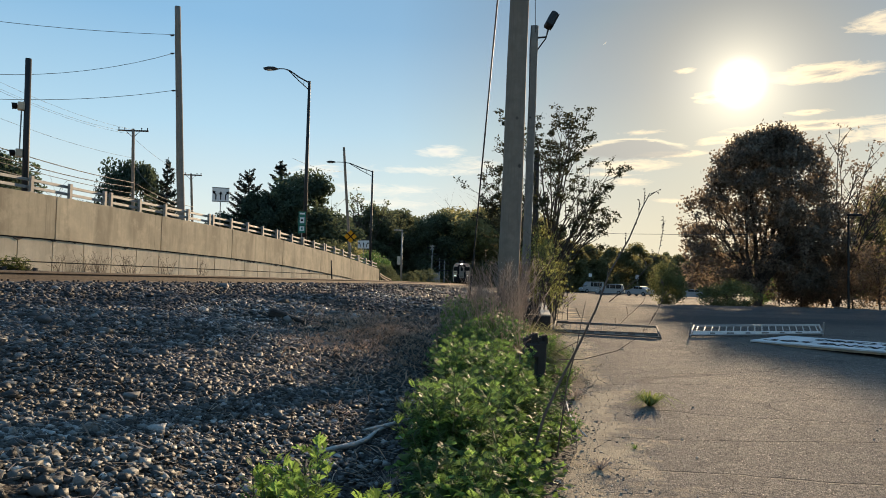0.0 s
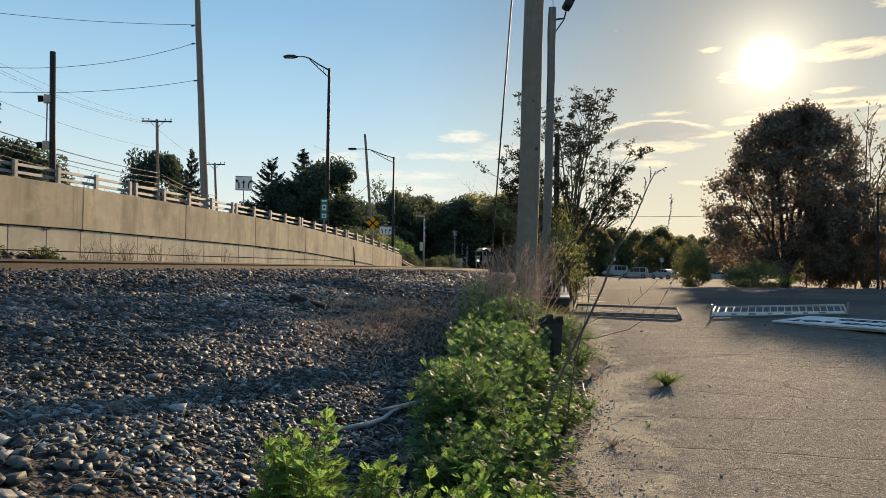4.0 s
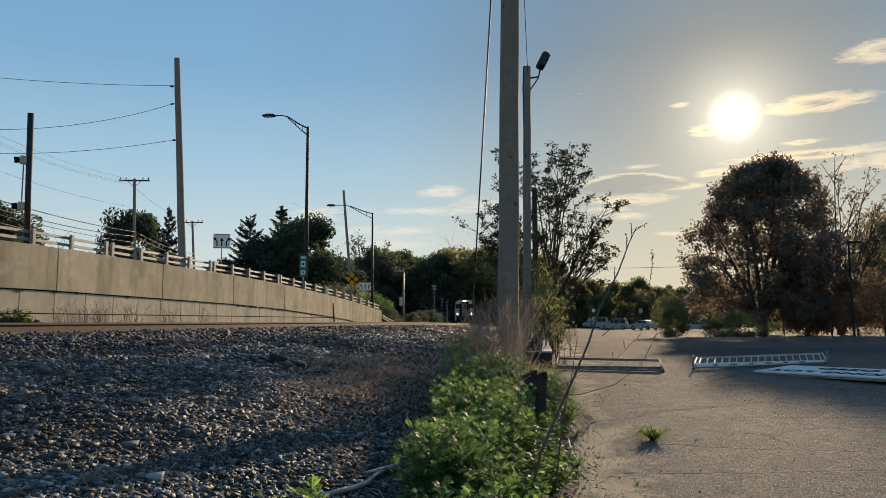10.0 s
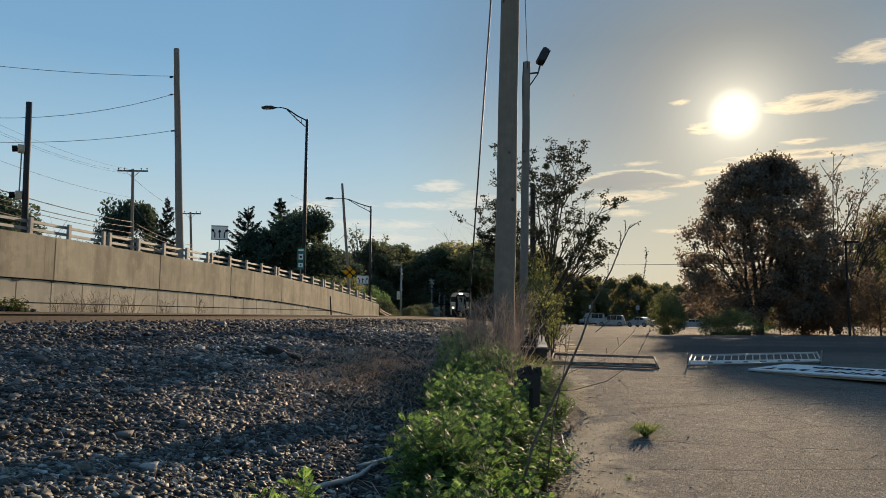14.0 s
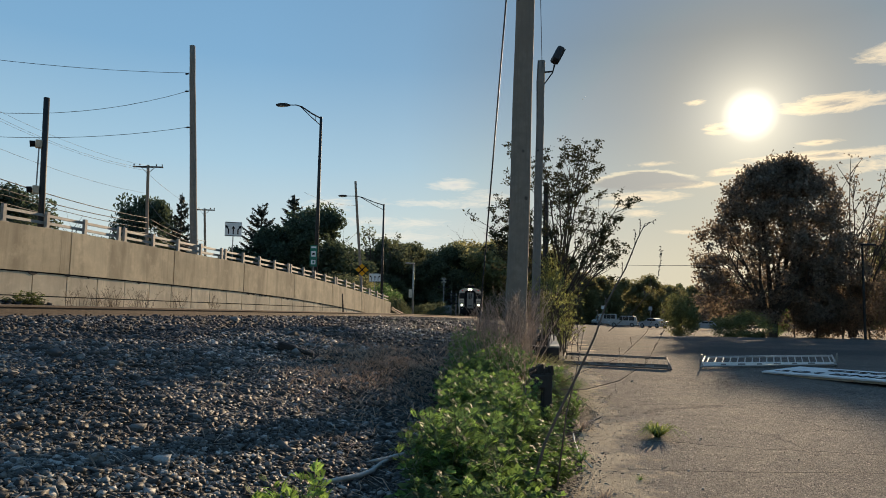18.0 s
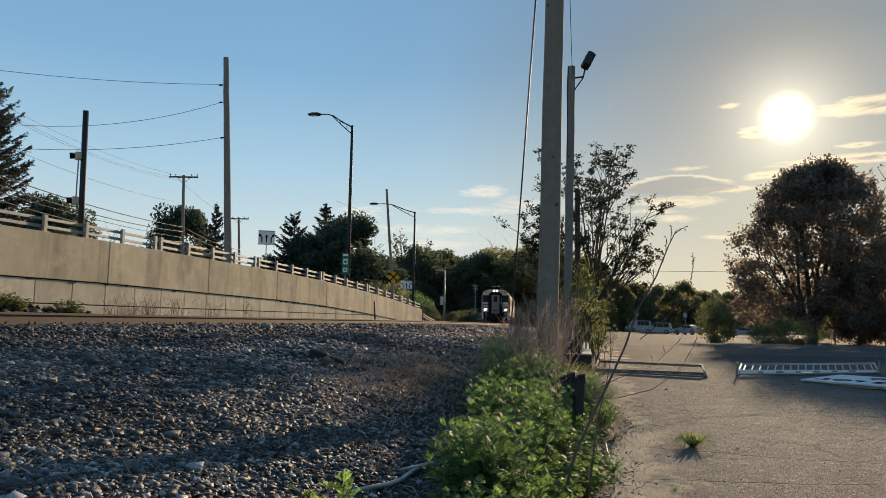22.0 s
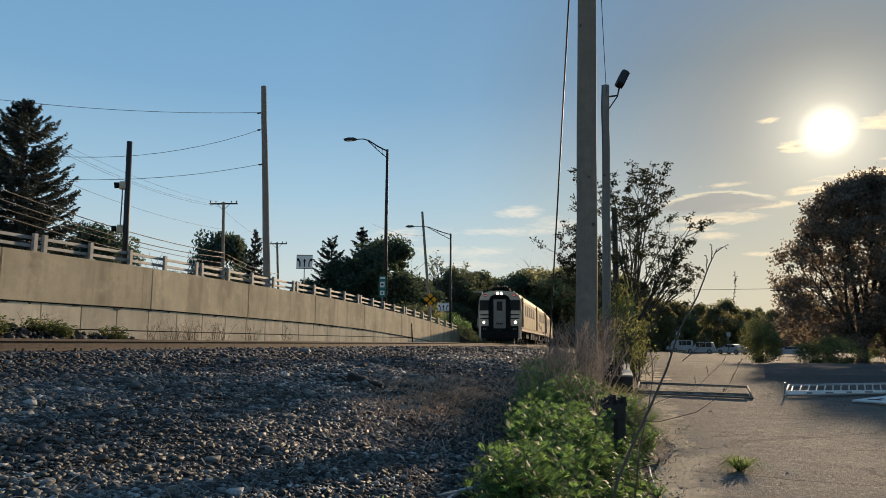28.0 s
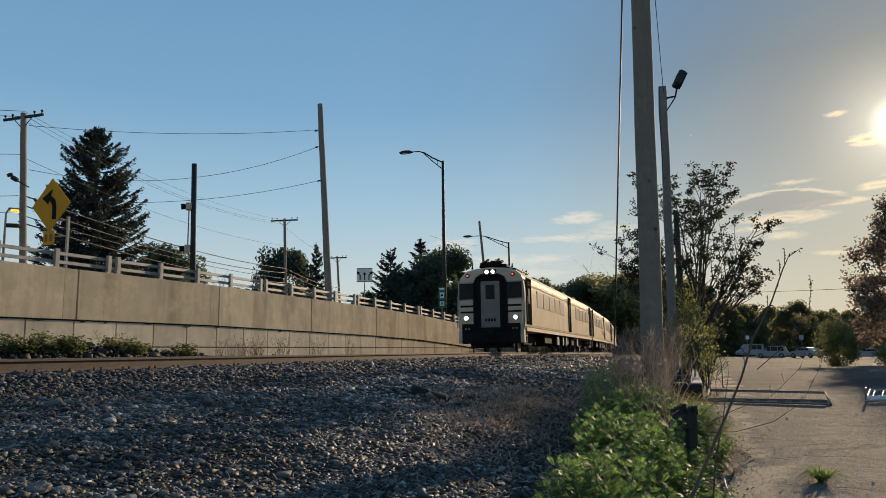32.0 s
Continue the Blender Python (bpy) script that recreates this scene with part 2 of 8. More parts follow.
M = {
    "joint": material("joint", (0.06, 0.05, 0.045), 0.9),
    "galvanised": material("galvanised", (0.31, 0.285, 0.255), 0.55, 0.3, scale=3, fine=60, bump=0.05),
    "dark_metal": material("dark_metal", (0.018, 0.018, 0.019), 0.6, 0.1, scale=4, bump=0.05),
    "grey_metal": material("grey_metal", (0.25, 0.25, 0.25), 0.5, 0.7, scale=4, bump=0.05),
    "rail_side": material("rail_side", (0.125, 0.093, 0.07), 0.8, 0.2, scale=8, fine=90, bump=0.2),
    "rail_top": material("rail_top", (0.5, 0.48, 0.46), 0.25, 0.9, scale=3, bump=0.02),
    "tie": material("tie", (0.09, 0.07, 0.055), 0.9, scale=5, fine=50, bump=0.4, island=0.3),
    "wood_dark": material("wood_dark", (0.04, 0.033, 0.028), 0.9, scale=6, vary=0.4, fine=50, bump=0.5),
    "wood_pale": material("wood_pale", (0.58, 0.50, 0.38), 0.85, scale=6, vary=0.3, fine=60, bump=0.4),
    "bark": material("bark", (0.075, 0.058, 0.045), 0.9, scale=5, vary=0.3, fine=30, bump=0.5),
    "wire": material("wire", (0.03, 0.03, 0.032), 0.6, bump=0),
    # tone lifted to stand in for haze over the far woods
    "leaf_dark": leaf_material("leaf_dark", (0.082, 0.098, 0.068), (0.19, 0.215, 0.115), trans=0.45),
    "leaf_deep": leaf_material("leaf_deep", (0.062, 0.088, 0.068), (0.12, 0.16, 0.095), trans=0.42),
    # lighter, duller tone carries the haze of the distant tree line
    "leaf_mid": leaf_material("leaf_mid", (0.105, 0.106, 0.062), (0.36, 0.335, 0.155), trans=0.52),
    # yellower copy of the foliage, coloured as if low sun shone through
    "leaf_sunlit": leaf_material("leaf_sunlit", (0.12, 0.12, 0.058), (0.40, 0.38, 0.18), trans=0.58),
    # brown cast puts the warm sun flare over these crowns into the leaf colour
    "leaf_hazed": leaf_material("leaf_hazed", (0.130, 0.108, 0.086), (0.34, 0.265, 0.195), trans=0.5, gloss=0.01),
    "needle": leaf_material("needle", (0.042, 0.053, 0.048), (0.06, 0.072, 0.055), rough=0.5, trans=0.3, gloss=0.2),
    "weed": leaf_material("weed", (0.062, 0.120, 0.046), (0.235, 0.38, 0.10), rough=0.5, trans=0.54, vary=0.45, gloss=0.14),
    "weed_dark": leaf_material("weed_dark", (0.056, 0.108, 0.046), (0.17, 0.285, 0.095), rough=0.5, trans=0.5, gloss=0.14),
    "dry_stalk": leaf_material("dry_stalk", (0.34, 0.295, 0.265), (0.46, 0.395, 0.35), trans=0.6),
    "steel_body": material("steel_body", (0.58, 0.455, 0.29), 0.6, 0.0, scale=0.7, vary=0.25, fine=14, bump=0.03, spec=0.05),
    # headlight glow on the train's face is mixed into this warm, bright paint
    "front_paint": material("front_paint", (0.62, 0.47, 0.34), 0.6, 0.0, scale=1.2, vary=0.25, fine=20, bump=0.04, spec=0.2),
    "black_paint": material("black_paint", (0.012, 0.011, 0.011), 0.7, scale=3, bump=0.03, spec=0.08),
    "under": material("under", (0.018, 0.016, 0.015), 0.85, scale=3, bump=0.2, spec=0.1),
    "glass_dark": material("glass_dark", (0.015, 0.017, 0.02), 0.08, scale=2, vary=0.1, bump=0, spec=0.6),
    "white_paint": material("white_paint", (0.72, 0.71, 0.69), 0.6, scale=3, vary=0.12, fine=30, bump=0.05),
    "sign_yellow": material("sign_yellow", (0.60, 0.27, 0.008), 0.6, scale=4, vary=0.1, bump=0.02, spec=0.15),
    "sign_green": material("sign_green", (0.012, 0.15, 0.10), 0.5, scale=4, vary=0.1, bump=0.02),
    "sign_white": material("sign_white", (0.70, 0.70, 0.68), 0.5, scale=4, vary=0.08, bump=0.02),
    "sign_black": material("sign_black", (0.012, 0.012, 0.012), 0.7, bump=0.02, spec=0.05),
    "signal_yellow": material("signal_yellow", (0.46, 0.37, 0.26), 0.5, bump=0.02),
    "tyre": material("tyre", (0.025, 0.025, 0.025), 0.85, bump=0.1),
    "car_white": material("car_white", (0.32, 0.315, 0.305), 0.3, scale=2, vary=0.05, bump=0, spec=0.5),
    "car_silver": material("car_silver", (0.36, 0.36, 0.36), 0.45, 0.3, scale=2, vary=0.05, bump=0),
    "headlight": glow_material("headlight", (1.0, 0.84, 0.66), 40.0),
    "red_lamp": glow_material("red_lamp", (1.0, 0.16, 0.12), 1.0),
    "amber_lamp": glow_material("amber_lamp", (1.0, 0.42, 0.06), 2.2),
}


def asphalt_material():
    """Old paving: exposed chips, drifted sand along its edge, long wandering cracks across it."""
    m = bpy.data.materials.new("asphalt")
    m.use_nodes = True
    g = Tree(m.node_tree)
    co = g.t.nodes.new("ShaderNodeTexCoord").outputs["Object"]
    sep = g.t.nodes.new("ShaderNodeSeparateXYZ")
    g.l(co, sep.inputs[0])
    x, y = sep.outputs[0], sep.outputs[1]
    big = g.noise(co, 0.28, 6, 0.6)
    mid = g.noise(co, 1.6, 7, 0.7)
    fine = g.noise(co, 55, 5, 0.75)
    rough_patch = g.noise(co, 5.5, 6, 0.7)

    def cells(scale, feature="F1"):
        v = g.t.nodes.new("ShaderNodeTexVoronoi")
        v.feature = feature
        v.inputs["Scale"].default_value = scale
        g.l(co, v.inputs["Vector"])
        return v

    chips, bits, grit = cells(120), cells(60), cells(17)
    c = g.mix(g.ramp(big, [(0.36, 0.0), (0.64, 1.0)]), (0.138, 0.118, 0.100), (0.186, 0.156, 0.126))
    c = g.mix(g.math("MULTIPLY", g.ramp(mid, [(0.50, 0.0), (0.70, 1.0)]), 0.35), c, (0.26, 0.21, 0.155))
    c = g.mix(g.math("MULTIPLY", g.ramp(mid, [(0.32, 1.0), (0.46, 0.0)]), 0.45), c, (0.135, 0.115, 0.098))
    # darker and slightly bluer towards the lot's far part, edge broken by noise
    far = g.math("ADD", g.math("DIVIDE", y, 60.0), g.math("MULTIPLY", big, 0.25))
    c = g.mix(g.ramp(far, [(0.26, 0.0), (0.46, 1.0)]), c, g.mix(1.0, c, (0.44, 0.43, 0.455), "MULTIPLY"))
    # tree shadow bands painted across the far part
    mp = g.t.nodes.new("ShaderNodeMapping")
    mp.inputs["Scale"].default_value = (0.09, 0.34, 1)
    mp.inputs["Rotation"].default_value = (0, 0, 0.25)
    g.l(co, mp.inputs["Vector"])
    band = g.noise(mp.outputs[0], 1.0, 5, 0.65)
    shade_band = g.math("MULTIPLY", g.ramp(band, [(0.47, 0.0), (0.60, 0.75)]), g.ramp(far, [(0.28, 0.0), (0.42, 1.0)]))
    c = g.mix(shade_band, c, (0.030, 0.029, 0.031))
    # chips of every tone, a few nearly white or black
    tone = g.ramp(chips.outputs["Color"], [(0.0, 0.15), (0.3, 0.7), (0.7, 1.1), (0.9, 1.5), (1.0, 3.6)])
    c = g.mix(0.75, c, g.mix(1.0, c, tone, "MULTIPLY"))
    tone = g.ramp(bits.outputs["Color"], [(0.0, 0.2), (0.25, 0.8), (0.8, 1.15), (1.0, 2.8)])
    c = g.mix(0.85, c, g.mix(1.0, c, tone, "MULTIPLY"))
    c = g.mix(0.7, c, g.mix(1.0, c, g.ramp(rough_patch, [(0.32, 0.72), (0.68, 1.22)]), "MULTIPLY"))
    c = g.mix(g.ramp(grit.outputs["Color"], [(0.955, 0.0), (0.97, 0.7)]), c, (0.05, 0.042, 0.036))
    # sand blown against the weeds
    d = g.math("SUBTRACT", g.math("SUBTRACT", x, 0.12), g.math("MULTIPLY", y, 0.152))
    sand = g.math("SUBTRACT", 1.12, g.math("DIVIDE", d, 0.75))
    sand = g.math("ADD", sand, g.math("MULTIPLY", g.math("SUBTRACT", mid, 0.5), 3.2))
    sand = g.math("MULTIPLY", g.ramp(sand, [(0.35, 0.0), (0.75, 1.0)]), 0.9)
    c = g.mix(sand, c, g.mix(g.ramp(fine, [(0.35, 0.0), (0.65, 1.0)]), (0.32, 0.245, 0.155), (0.50, 0.40, 0.265)))

    # cracks: long ones across the lot, and a looser net
    def crack(sx, sy, wobble, scale, width, seed, lo, hi):
        mp = g.t.nodes.new("ShaderNodeMapping")
        mp.inputs["Location"].default_value = (seed, seed * 1.7, 0)
        mp.inputs["Scale"].default_value = (sx, sy, 1)
        g.l(co, mp.inputs["Vector"])
        nz = g.t.nodes.new("ShaderNodeTexNoise")
        nz.inputs["Scale"].default_value, nz.inputs["Detail"].default_value, nz.inputs["Roughness"].default_value = 0.9, 7, 0.62
        g.l(co, nz.inputs["Vector"])
        warp = g.t.nodes.new("ShaderNodeVectorMath")
        warp.operation = "MULTIPLY_ADD"
        g.l(nz.outputs["Color"], warp.inputs[0])
        warp.inputs[1].default_value = (wobble, wobble, 0)
        g.l(mp.outputs[0], warp.inputs[2])
        v = g.t.nodes.new("ShaderNodeTexVoronoi")
        v.feature = "DISTANCE_TO_EDGE"
        v.inputs["Scale"].default_value = scale
        g.l(warp.outputs[0], v.inputs["Vector"])
        line = g.ramp(v.outputs["Distance"], [(0.0, 1.0), (width * 0.5, 0.9), (width, 0.0)])
        return g.math("MULTIPLY", line, g.ramp(big if seed > 4 else mid, [(lo, 0.0), (hi, 1.0)]))

    long_crack = crack(0.10, 0.62, 0.16, 1.0, 0.0075, 3.1, 0.36, 0.48)
    net = crack(0.5, 0.8, 0.55, 0.8, 0.008, 7.3, 0.44, 0.56)
    cr = g.math("MULTIPLY", g.math("MAXIMUM", long_crack, net), g.math("SUBTRACT", 1.0, g.math("MULTIPLY", sand, 0.7)))
    c = g.mix(g.math("MULTIPLY", cr, 0.5), c, (0.040, 0.033, 0.028))
    b = g.n("ShaderNodeBsdfPrincipled")
    b.inputs["Specular IOR Level"].default_value = 0.25
    g.l(g.ramp(chips.outputs["Color"], [(0.6, 0.95), (1.0, 0.7)]), b.inputs["Roughness"])
    g.l(c, b.inputs["Base Color"])
    h = g.math("ADD", g.math("ADD", g.math("MULTIPLY", chips.outputs["Distance"], -0.5), g.math("MULTIPLY", bits.outputs["Distance"], -0.6)), g.math("ADD", g.math("MULTIPLY", rough_patch, 1.2), g.math("MULTIPLY", cr, -0.9)))
    bp = g.n("ShaderNodeBump", Strength=0.75, Distance=0.014)
    g.l(h, bp.inputs["Height"])
    g.l(bp.outputs[0], b.inputs["Normal"])
    out = g.t.nodes.new("ShaderNodeOutputMaterial")
    g.l(b.outputs[0], out.inputs[0])
    return m


def stone_material(name, stops, rough=0.85):
    m = bpy.data.materials.new(name)
    m.use_nodes = True
    g = Tree(m.node_tree)
    r = g.t.nodes.new("ShaderNodeNewGeometry").outputs["Random Per Island"]
    co = g.t.nodes.new("ShaderNodeTexCoord").outputs["Object"]
    patch = g.noise(co, 0.45, 4, 0.6)
    fine = g.noise(co, 60, 5, 0.65)
    c = g.ramp(r, stops)
    c = g.mix(0.1, c, (0.10, 0.08, 0.065))
    c = g.mix(g.math("MULTIPLY", g.ramp(patch, [(0.44, 0.0), (0.58, 1.0)]), 0.62), c, (0.036, 0.0275, 0.0215))
    c = g.mix(1.0, c, g.ramp(fine, [(0.25, 0.6), (0.75, 1.15)]), "MULTIPLY")
    b = g.n("ShaderNodeBsdfPrincipled", Roughness=rough)
    b.inputs["Specular IOR Level"].default_value = 0.4
    g.l(c, b.inputs["Base Color"])
    bp = g.n("ShaderNodeBump", Strength=0.4, Distance=0.01)
    g.l(fine, bp.inputs["Height"])
    g.l(bp.outputs[0], b.inputs["Normal"])
    out = g.t.nodes.new("ShaderNodeOutputMaterial")
    g.l(b.outputs[0], out.inputs[0])
    return m


def wall_material(name, col, streak):
    """Cast concrete: tone of its own for each slab, water streaks down the face, pits."""
    m = bpy.data.materials.new(name)
    m.use_nodes = True
    g = Tree(m.node_tree)
    co = g.t.nodes.new("ShaderNodeTexCoord").outputs["Object"]
    mp = g.t.nodes.new("ShaderNodeMapping")
    mp.inputs["Scale"].default_value = (0.7, 0.7, 0.12)
    g.l(co, mp.inputs["Vector"])
    run = g.noise(mp.outputs[0], 1.7, 8, 0.6, 0.4)
    big = g.noise(co, 0.5, 5, 0.6)
    pit = g.noise(co, 26, 6, 0.7)
    r = g.t.nodes.new("ShaderNodeObjectInfo").outputs["Random"]
    c = g.mix(g.ramp(big, [(0.3, 0.0), (0.7, 1.0)]), tuple(x * 0.78 for x in col), tuple(x * 1.08 for x in col))
    c = g.mix(g.math("MULTIPLY", g.ramp(run, [(0.46, 0.0), (0.64, 1.0)]), streak), c, tuple(x * f for x, f in zip(col, (0.42, 0.40, 0.40))))
    mp = g.t.nodes.new("ShaderNodeMapping")
    mp.inputs["Scale"].default_value = (2.4, 2.4, 0.16)
    g.l(co, mp.inputs["Vector"])
    drip = g.noise(mp.outputs[0], 1.6, 5, 0.6, 0.2)
    c = g.mix(g.math("MULTIPLY", g.ramp(drip, [(0.52, 0.0), (0.68, 1.0)]), streak * 0.7), c, tuple(x * f for x, f in zip(col, (0.50, 0.48, 0.47))))
    cloud = g.noise(co, 1.5, 7, 0.7)
    c = g.mix(g.math("MULTIPLY", g.ramp(cloud, [(0.50, 0.0), (0.72, 1.0)]), 0.55), c, tuple(x * 1.35 for x in col))
    c = g.mix(g.math("MULTIPLY", g.ramp(cloud, [(0.30, 1.0), (0.46, 0.0)]), 0.28), c, tuple(x * 0.5 for x in col))
    c = g.mix(g.math("MULTIPLY", g.ramp(pit, [(0.62, 0.0), (0.75, 1.0)]), 0.5), c, tuple(x * 0.5 for x in col))
    c = g.mix(1.0, c, g.ramp(r, [(0.0, 0.84), (1.0, 1.0)]), "MULTIPLY")
    b = g.n("ShaderNodeBsdfPrincipled", Roughness=0.88)
    b.inputs["Specular IOR Level"].default_value = 0.25
    g.l(c, b.inputs["Base Color"])
    bp = g.n("ShaderNodeBump", Strength=0.25, Distance=0.02)
    g.l(pit, bp.inputs["Height"])
    g.l(bp.outputs[0], b.inputs["Normal"])
    out = g.t.nodes.new("ShaderNodeOutputMaterial")
    g.l(b.outputs[0], out.inputs[0])
    return m


def pole_material(name, col):
    """Old round timber: grain and drying checks that run up the pole."""
    m = bpy.data.materials.new(name)
    m.use_nodes = True
    g = Tree(m.node_tree)
    co = g.t.nodes.new("ShaderNodeTexCoord").outputs["Object"]
    mp = g.t.nodes.new("ShaderNodeMapping")
    mp.inputs["Scale"].default_value = (1.0, 1.0, 0.035)
    g.l(co, mp.inputs["Vector"])
    grain = g.noise(mp.outputs[0], 38, 6, 0.7, 0.2)
    big = g.noise(co, 1.1, 5, 0.6)
    knots = g.t.nodes.new("ShaderNodeTexVoronoi")
    knots.inputs["Scale"].default_value = 2.4
    g.l(co, knots.inputs["Vector"])
    c = g.mix(g.ramp(big, [(0.3, 0.0), (0.7, 1.0)]), tuple(x * 0.75 for x in col), tuple(x * 1.15 for x in col))
    mid = g.noise(co, 7, 5, 0.65)
    c = g.mix(g.ramp(mid, [(0.38, 1.0), (0.62, 0.0)]), c, tuple(x * 0.80 for x in col))
    c = g.mix(g.ramp(grain, [(0.30, 1.0), (0.50, 0.0)]), c, tuple(x * 0.72 for x in col))
    c = g.mix(g.ramp(knots.outputs["Distance"], [(0.05, 1.0), (0.10, 0.0)]), c, tuple(x * 0.3 for x in col))
    b = g.n("ShaderNodeBsdfPrincipled", Roughness=0.85)
    b.inputs["Specular IOR Level"].default_value = 0.25
    g.l(c, b.inputs["Base Color"])
    bp = g.n("ShaderNodeBump", Strength=0.4, Distance=0.008)
    g.l(grain, bp.inputs["Height"])
    g.l(bp.outputs[0], b.inputs["Normal"])
    out = g.t.nodes.new("ShaderNodeOutputMaterial")
    g.l(b.outputs[0], out.inputs[0])
    return m


def ground_material():
    """Dark earth packed with small stones."""
    m = bpy.data.materials.new("ground")
    m.use_nodes = True
    g = Tree(m.node_tree)
    co = g.t.nodes.new("ShaderNodeTexCoord").outputs["Object"]
    cells = []
    for sc in (26, 58):
        v = g.t.nodes.new("ShaderNodeTexVoronoi")
        v.inputs["Scale"].default_value = sc
        g.l(co, v.inputs["Vector"])
        cells.append(v)
    patch = g.noise(co, 0.6, 5, 0.6)
    fine = g.noise(co, 45, 5, 0.7)
    chip = g.ramp(cells[0].outputs["Color"], [(0.0, (0.020, 0.019, 0.018)), (0.5, (0.058, 0.052, 0.046)), (0.8, (0.12, 0.108, 0.094)), (1.0, (0.26, 0.235, 0.20))])
    grit = g.ramp(cells[1].outputs["Color"], [(0.0, (0.022, 0.018, 0.015)), (0.6, (0.062, 0.050, 0.041)), (1.0, (0.17, 0.145, 0.118))])
    c = g.mix(g.ramp(patch, [(0.42, 0.15), (0.62, 0.85)]), chip, grit)
    c = g.mix(0.3, c, (0.05, 0.038, 0.029))
    # each stone gets darker away from its middle, down to 0.35
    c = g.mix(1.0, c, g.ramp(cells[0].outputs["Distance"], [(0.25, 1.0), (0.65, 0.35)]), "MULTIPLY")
    b = g.n("ShaderNodeBsdfPrincipled", Roughness=0.85)
    b.inputs["Specular IOR Level"].default_value = 0.25
    g.l(c, b.inputs["Base Color"])
    h = g.math("ADD", g.math("ADD", g.math("MULTIPLY", cells[0].outputs["Distance"], -1.0), g.math("MULTIPLY", cells[1].outputs["Distance"], -0.5)), g.math("MULTIPLY", fine, 0.3))
    bp = g.n("ShaderNodeBump", Strength=0.9, Distance=0.03)
    g.l(h, bp.inputs["Height"])
    g.l(bp.outputs[0], b.inputs["Normal"])
    out = g.t.nodes.new("ShaderNodeOutputMaterial")
    g.l(b.outputs[0], out.inputs[0])
    return m


M["ground"] = ground_material()
M["asphalt"] = asphalt_material()
M["concrete"] = wall_material("concrete", (0.65, 0.525, 0.35), 0.55)
M["concrete_low"] = wall_material("concrete_low", (0.71, 0.60, 0.435), 0.45)
M["wood_pole"] = pole_material("wood_pole", (0.245, 0.195, 0.15))
M["wood_grey"] = pole_material("wood_grey", (0.225, 0.192, 0.16))
M["ballast"] = stone_material("ballast", [(0.0, (0.014, 0.0155, 0.0145)), (0.45, (0.048, 0.0515, 0.0485)), (0.76, (0.120, 0.123, 0.115)), (0.90, (0.29, 0.29, 0.27)), (1.0, (0.58, 0.565, 0.53))], 0.58)
M["ballast_dark"] = stone_material("ballast_dark", [(0.0, (0.009, 0.0095, 0.010)), (0.5, (0.028, 0.029, 0.030)), (0.85, (0.072, 0.073, 0.074)), (1.0, (0.30, 0.296, 0.285))], 0.7)
M["pebble"] = stone_material("pebble", [(0.0, (0.16, 0.14, 0.12)), (0.5, (0.36, 0.31, 0.25)), (1.0, (0.72, 0.66, 0.56))])


# ---- mesh helpers ----
def thing(name, m, label="", category="", group="", kind=""):
    ob = new(name)
    ob.empty_display_size = 0.2
    ob.matrix_world = m
    return tagged(ob, label, category, group, kind)


def finish(name, bm, mat, parent=None, label="", smooth=False):
    me = bpy.data.meshes.new(name)
    bm.to_mesh(me)
    bm.free()
    if smooth:
        me.polygons.foreach_set("use_smooth", [True] * len(me.polygons))
    return mesh_part(name, me, mat, parent, label)


def mesh_part(name, me, mat, parent=None, label="", m=None):
    if mat is not None and not me.materials:
        me.materials.append(M[mat])
    ob = new(name, me)
    if parent is not None:
        ob.parent = parent
    if m is not None:
        ob.matrix_basis = m
    return tagged(ob, label)


def part(name, bm, mat, parent, label="", smooth=False):
    return finish(name, bm, mat, parent, label, smooth)


def box(bm, c, size, rot=None, bevel=0.0):
    r = bmesh.ops.create_cube(bm, size=1.0)
    vs = r["verts"]
    m = Matrix.Translation(c) @ (rot.to_4x4() if rot is not None else Matrix.Identity(4)) @ Matrix.Diagonal((*size, 1))
    bmesh.ops.transform(bm, matrix=m, verts=vs)
    if bevel:
        es = list({e for v in vs for e in v.link_edges})
        bmesh.ops.bevel(bm, geom=es, offset=bevel, segments=1, affect="EDGES")
    return bm


def tube(bm, pts, radii, seg=8, caps=True):
    """A round tube along points, with a radius at each."""
    if isinstance(radii, (int, float)):
        radii = [radii] * len(pts)
    pts = [Vector(p) for p in pts]
    rings = []
    ref = None
    for i, p in enumerate(pts):
        a = pts[max(0, i - 1)]
        b = pts[min(len(pts) - 1, i + 1)]
        d = (b - a).normalized()
        if ref is None:
            ref = d.orthogonal().normalized()
        s = (ref - d * ref.dot(d)).normalized()
        ref = s
        q = d.cross(s)
        rings.append([bm.verts.new(p + (s * math.cos(k * math.tau / seg) + q * math.sin(k * math.tau / seg)) * radii[i]) for k in range(seg)])
    for a, b in zip(rings, rings[1:]):
        for k in range(seg):
            bm.faces.new((a[k], a[(k + 1) % seg], b[(k + 1) % seg], b[k]))
    if caps and seg > 2:
        bm.faces.new(rings[0][::-1])
        bm.faces.new(rings[-1])
    return bm


def prism(bm, outline, h0, h1, m=None):
    """An outline in x, z drawn out along y from h0 to h1."""
    a = [bm.verts.new((x, h0, z)) for x, z in outline]
    b = [bm.verts.new((x, h1, z)) for x, z in outline]
    n = len(a)
    fs = [bm.faces.new(a), bm.faces.new(b[::-1])]
    for k in range(n):
        fs.append(bm.faces.new((a[k], b[k], b[(k + 1) % n], a[(k + 1) % n])))
    if m is not None:
        bmesh.ops.transform(bm, matrix=m, verts=a + b)
    bmesh.ops.recalc_face_normals(bm, faces=fs)
    return bm


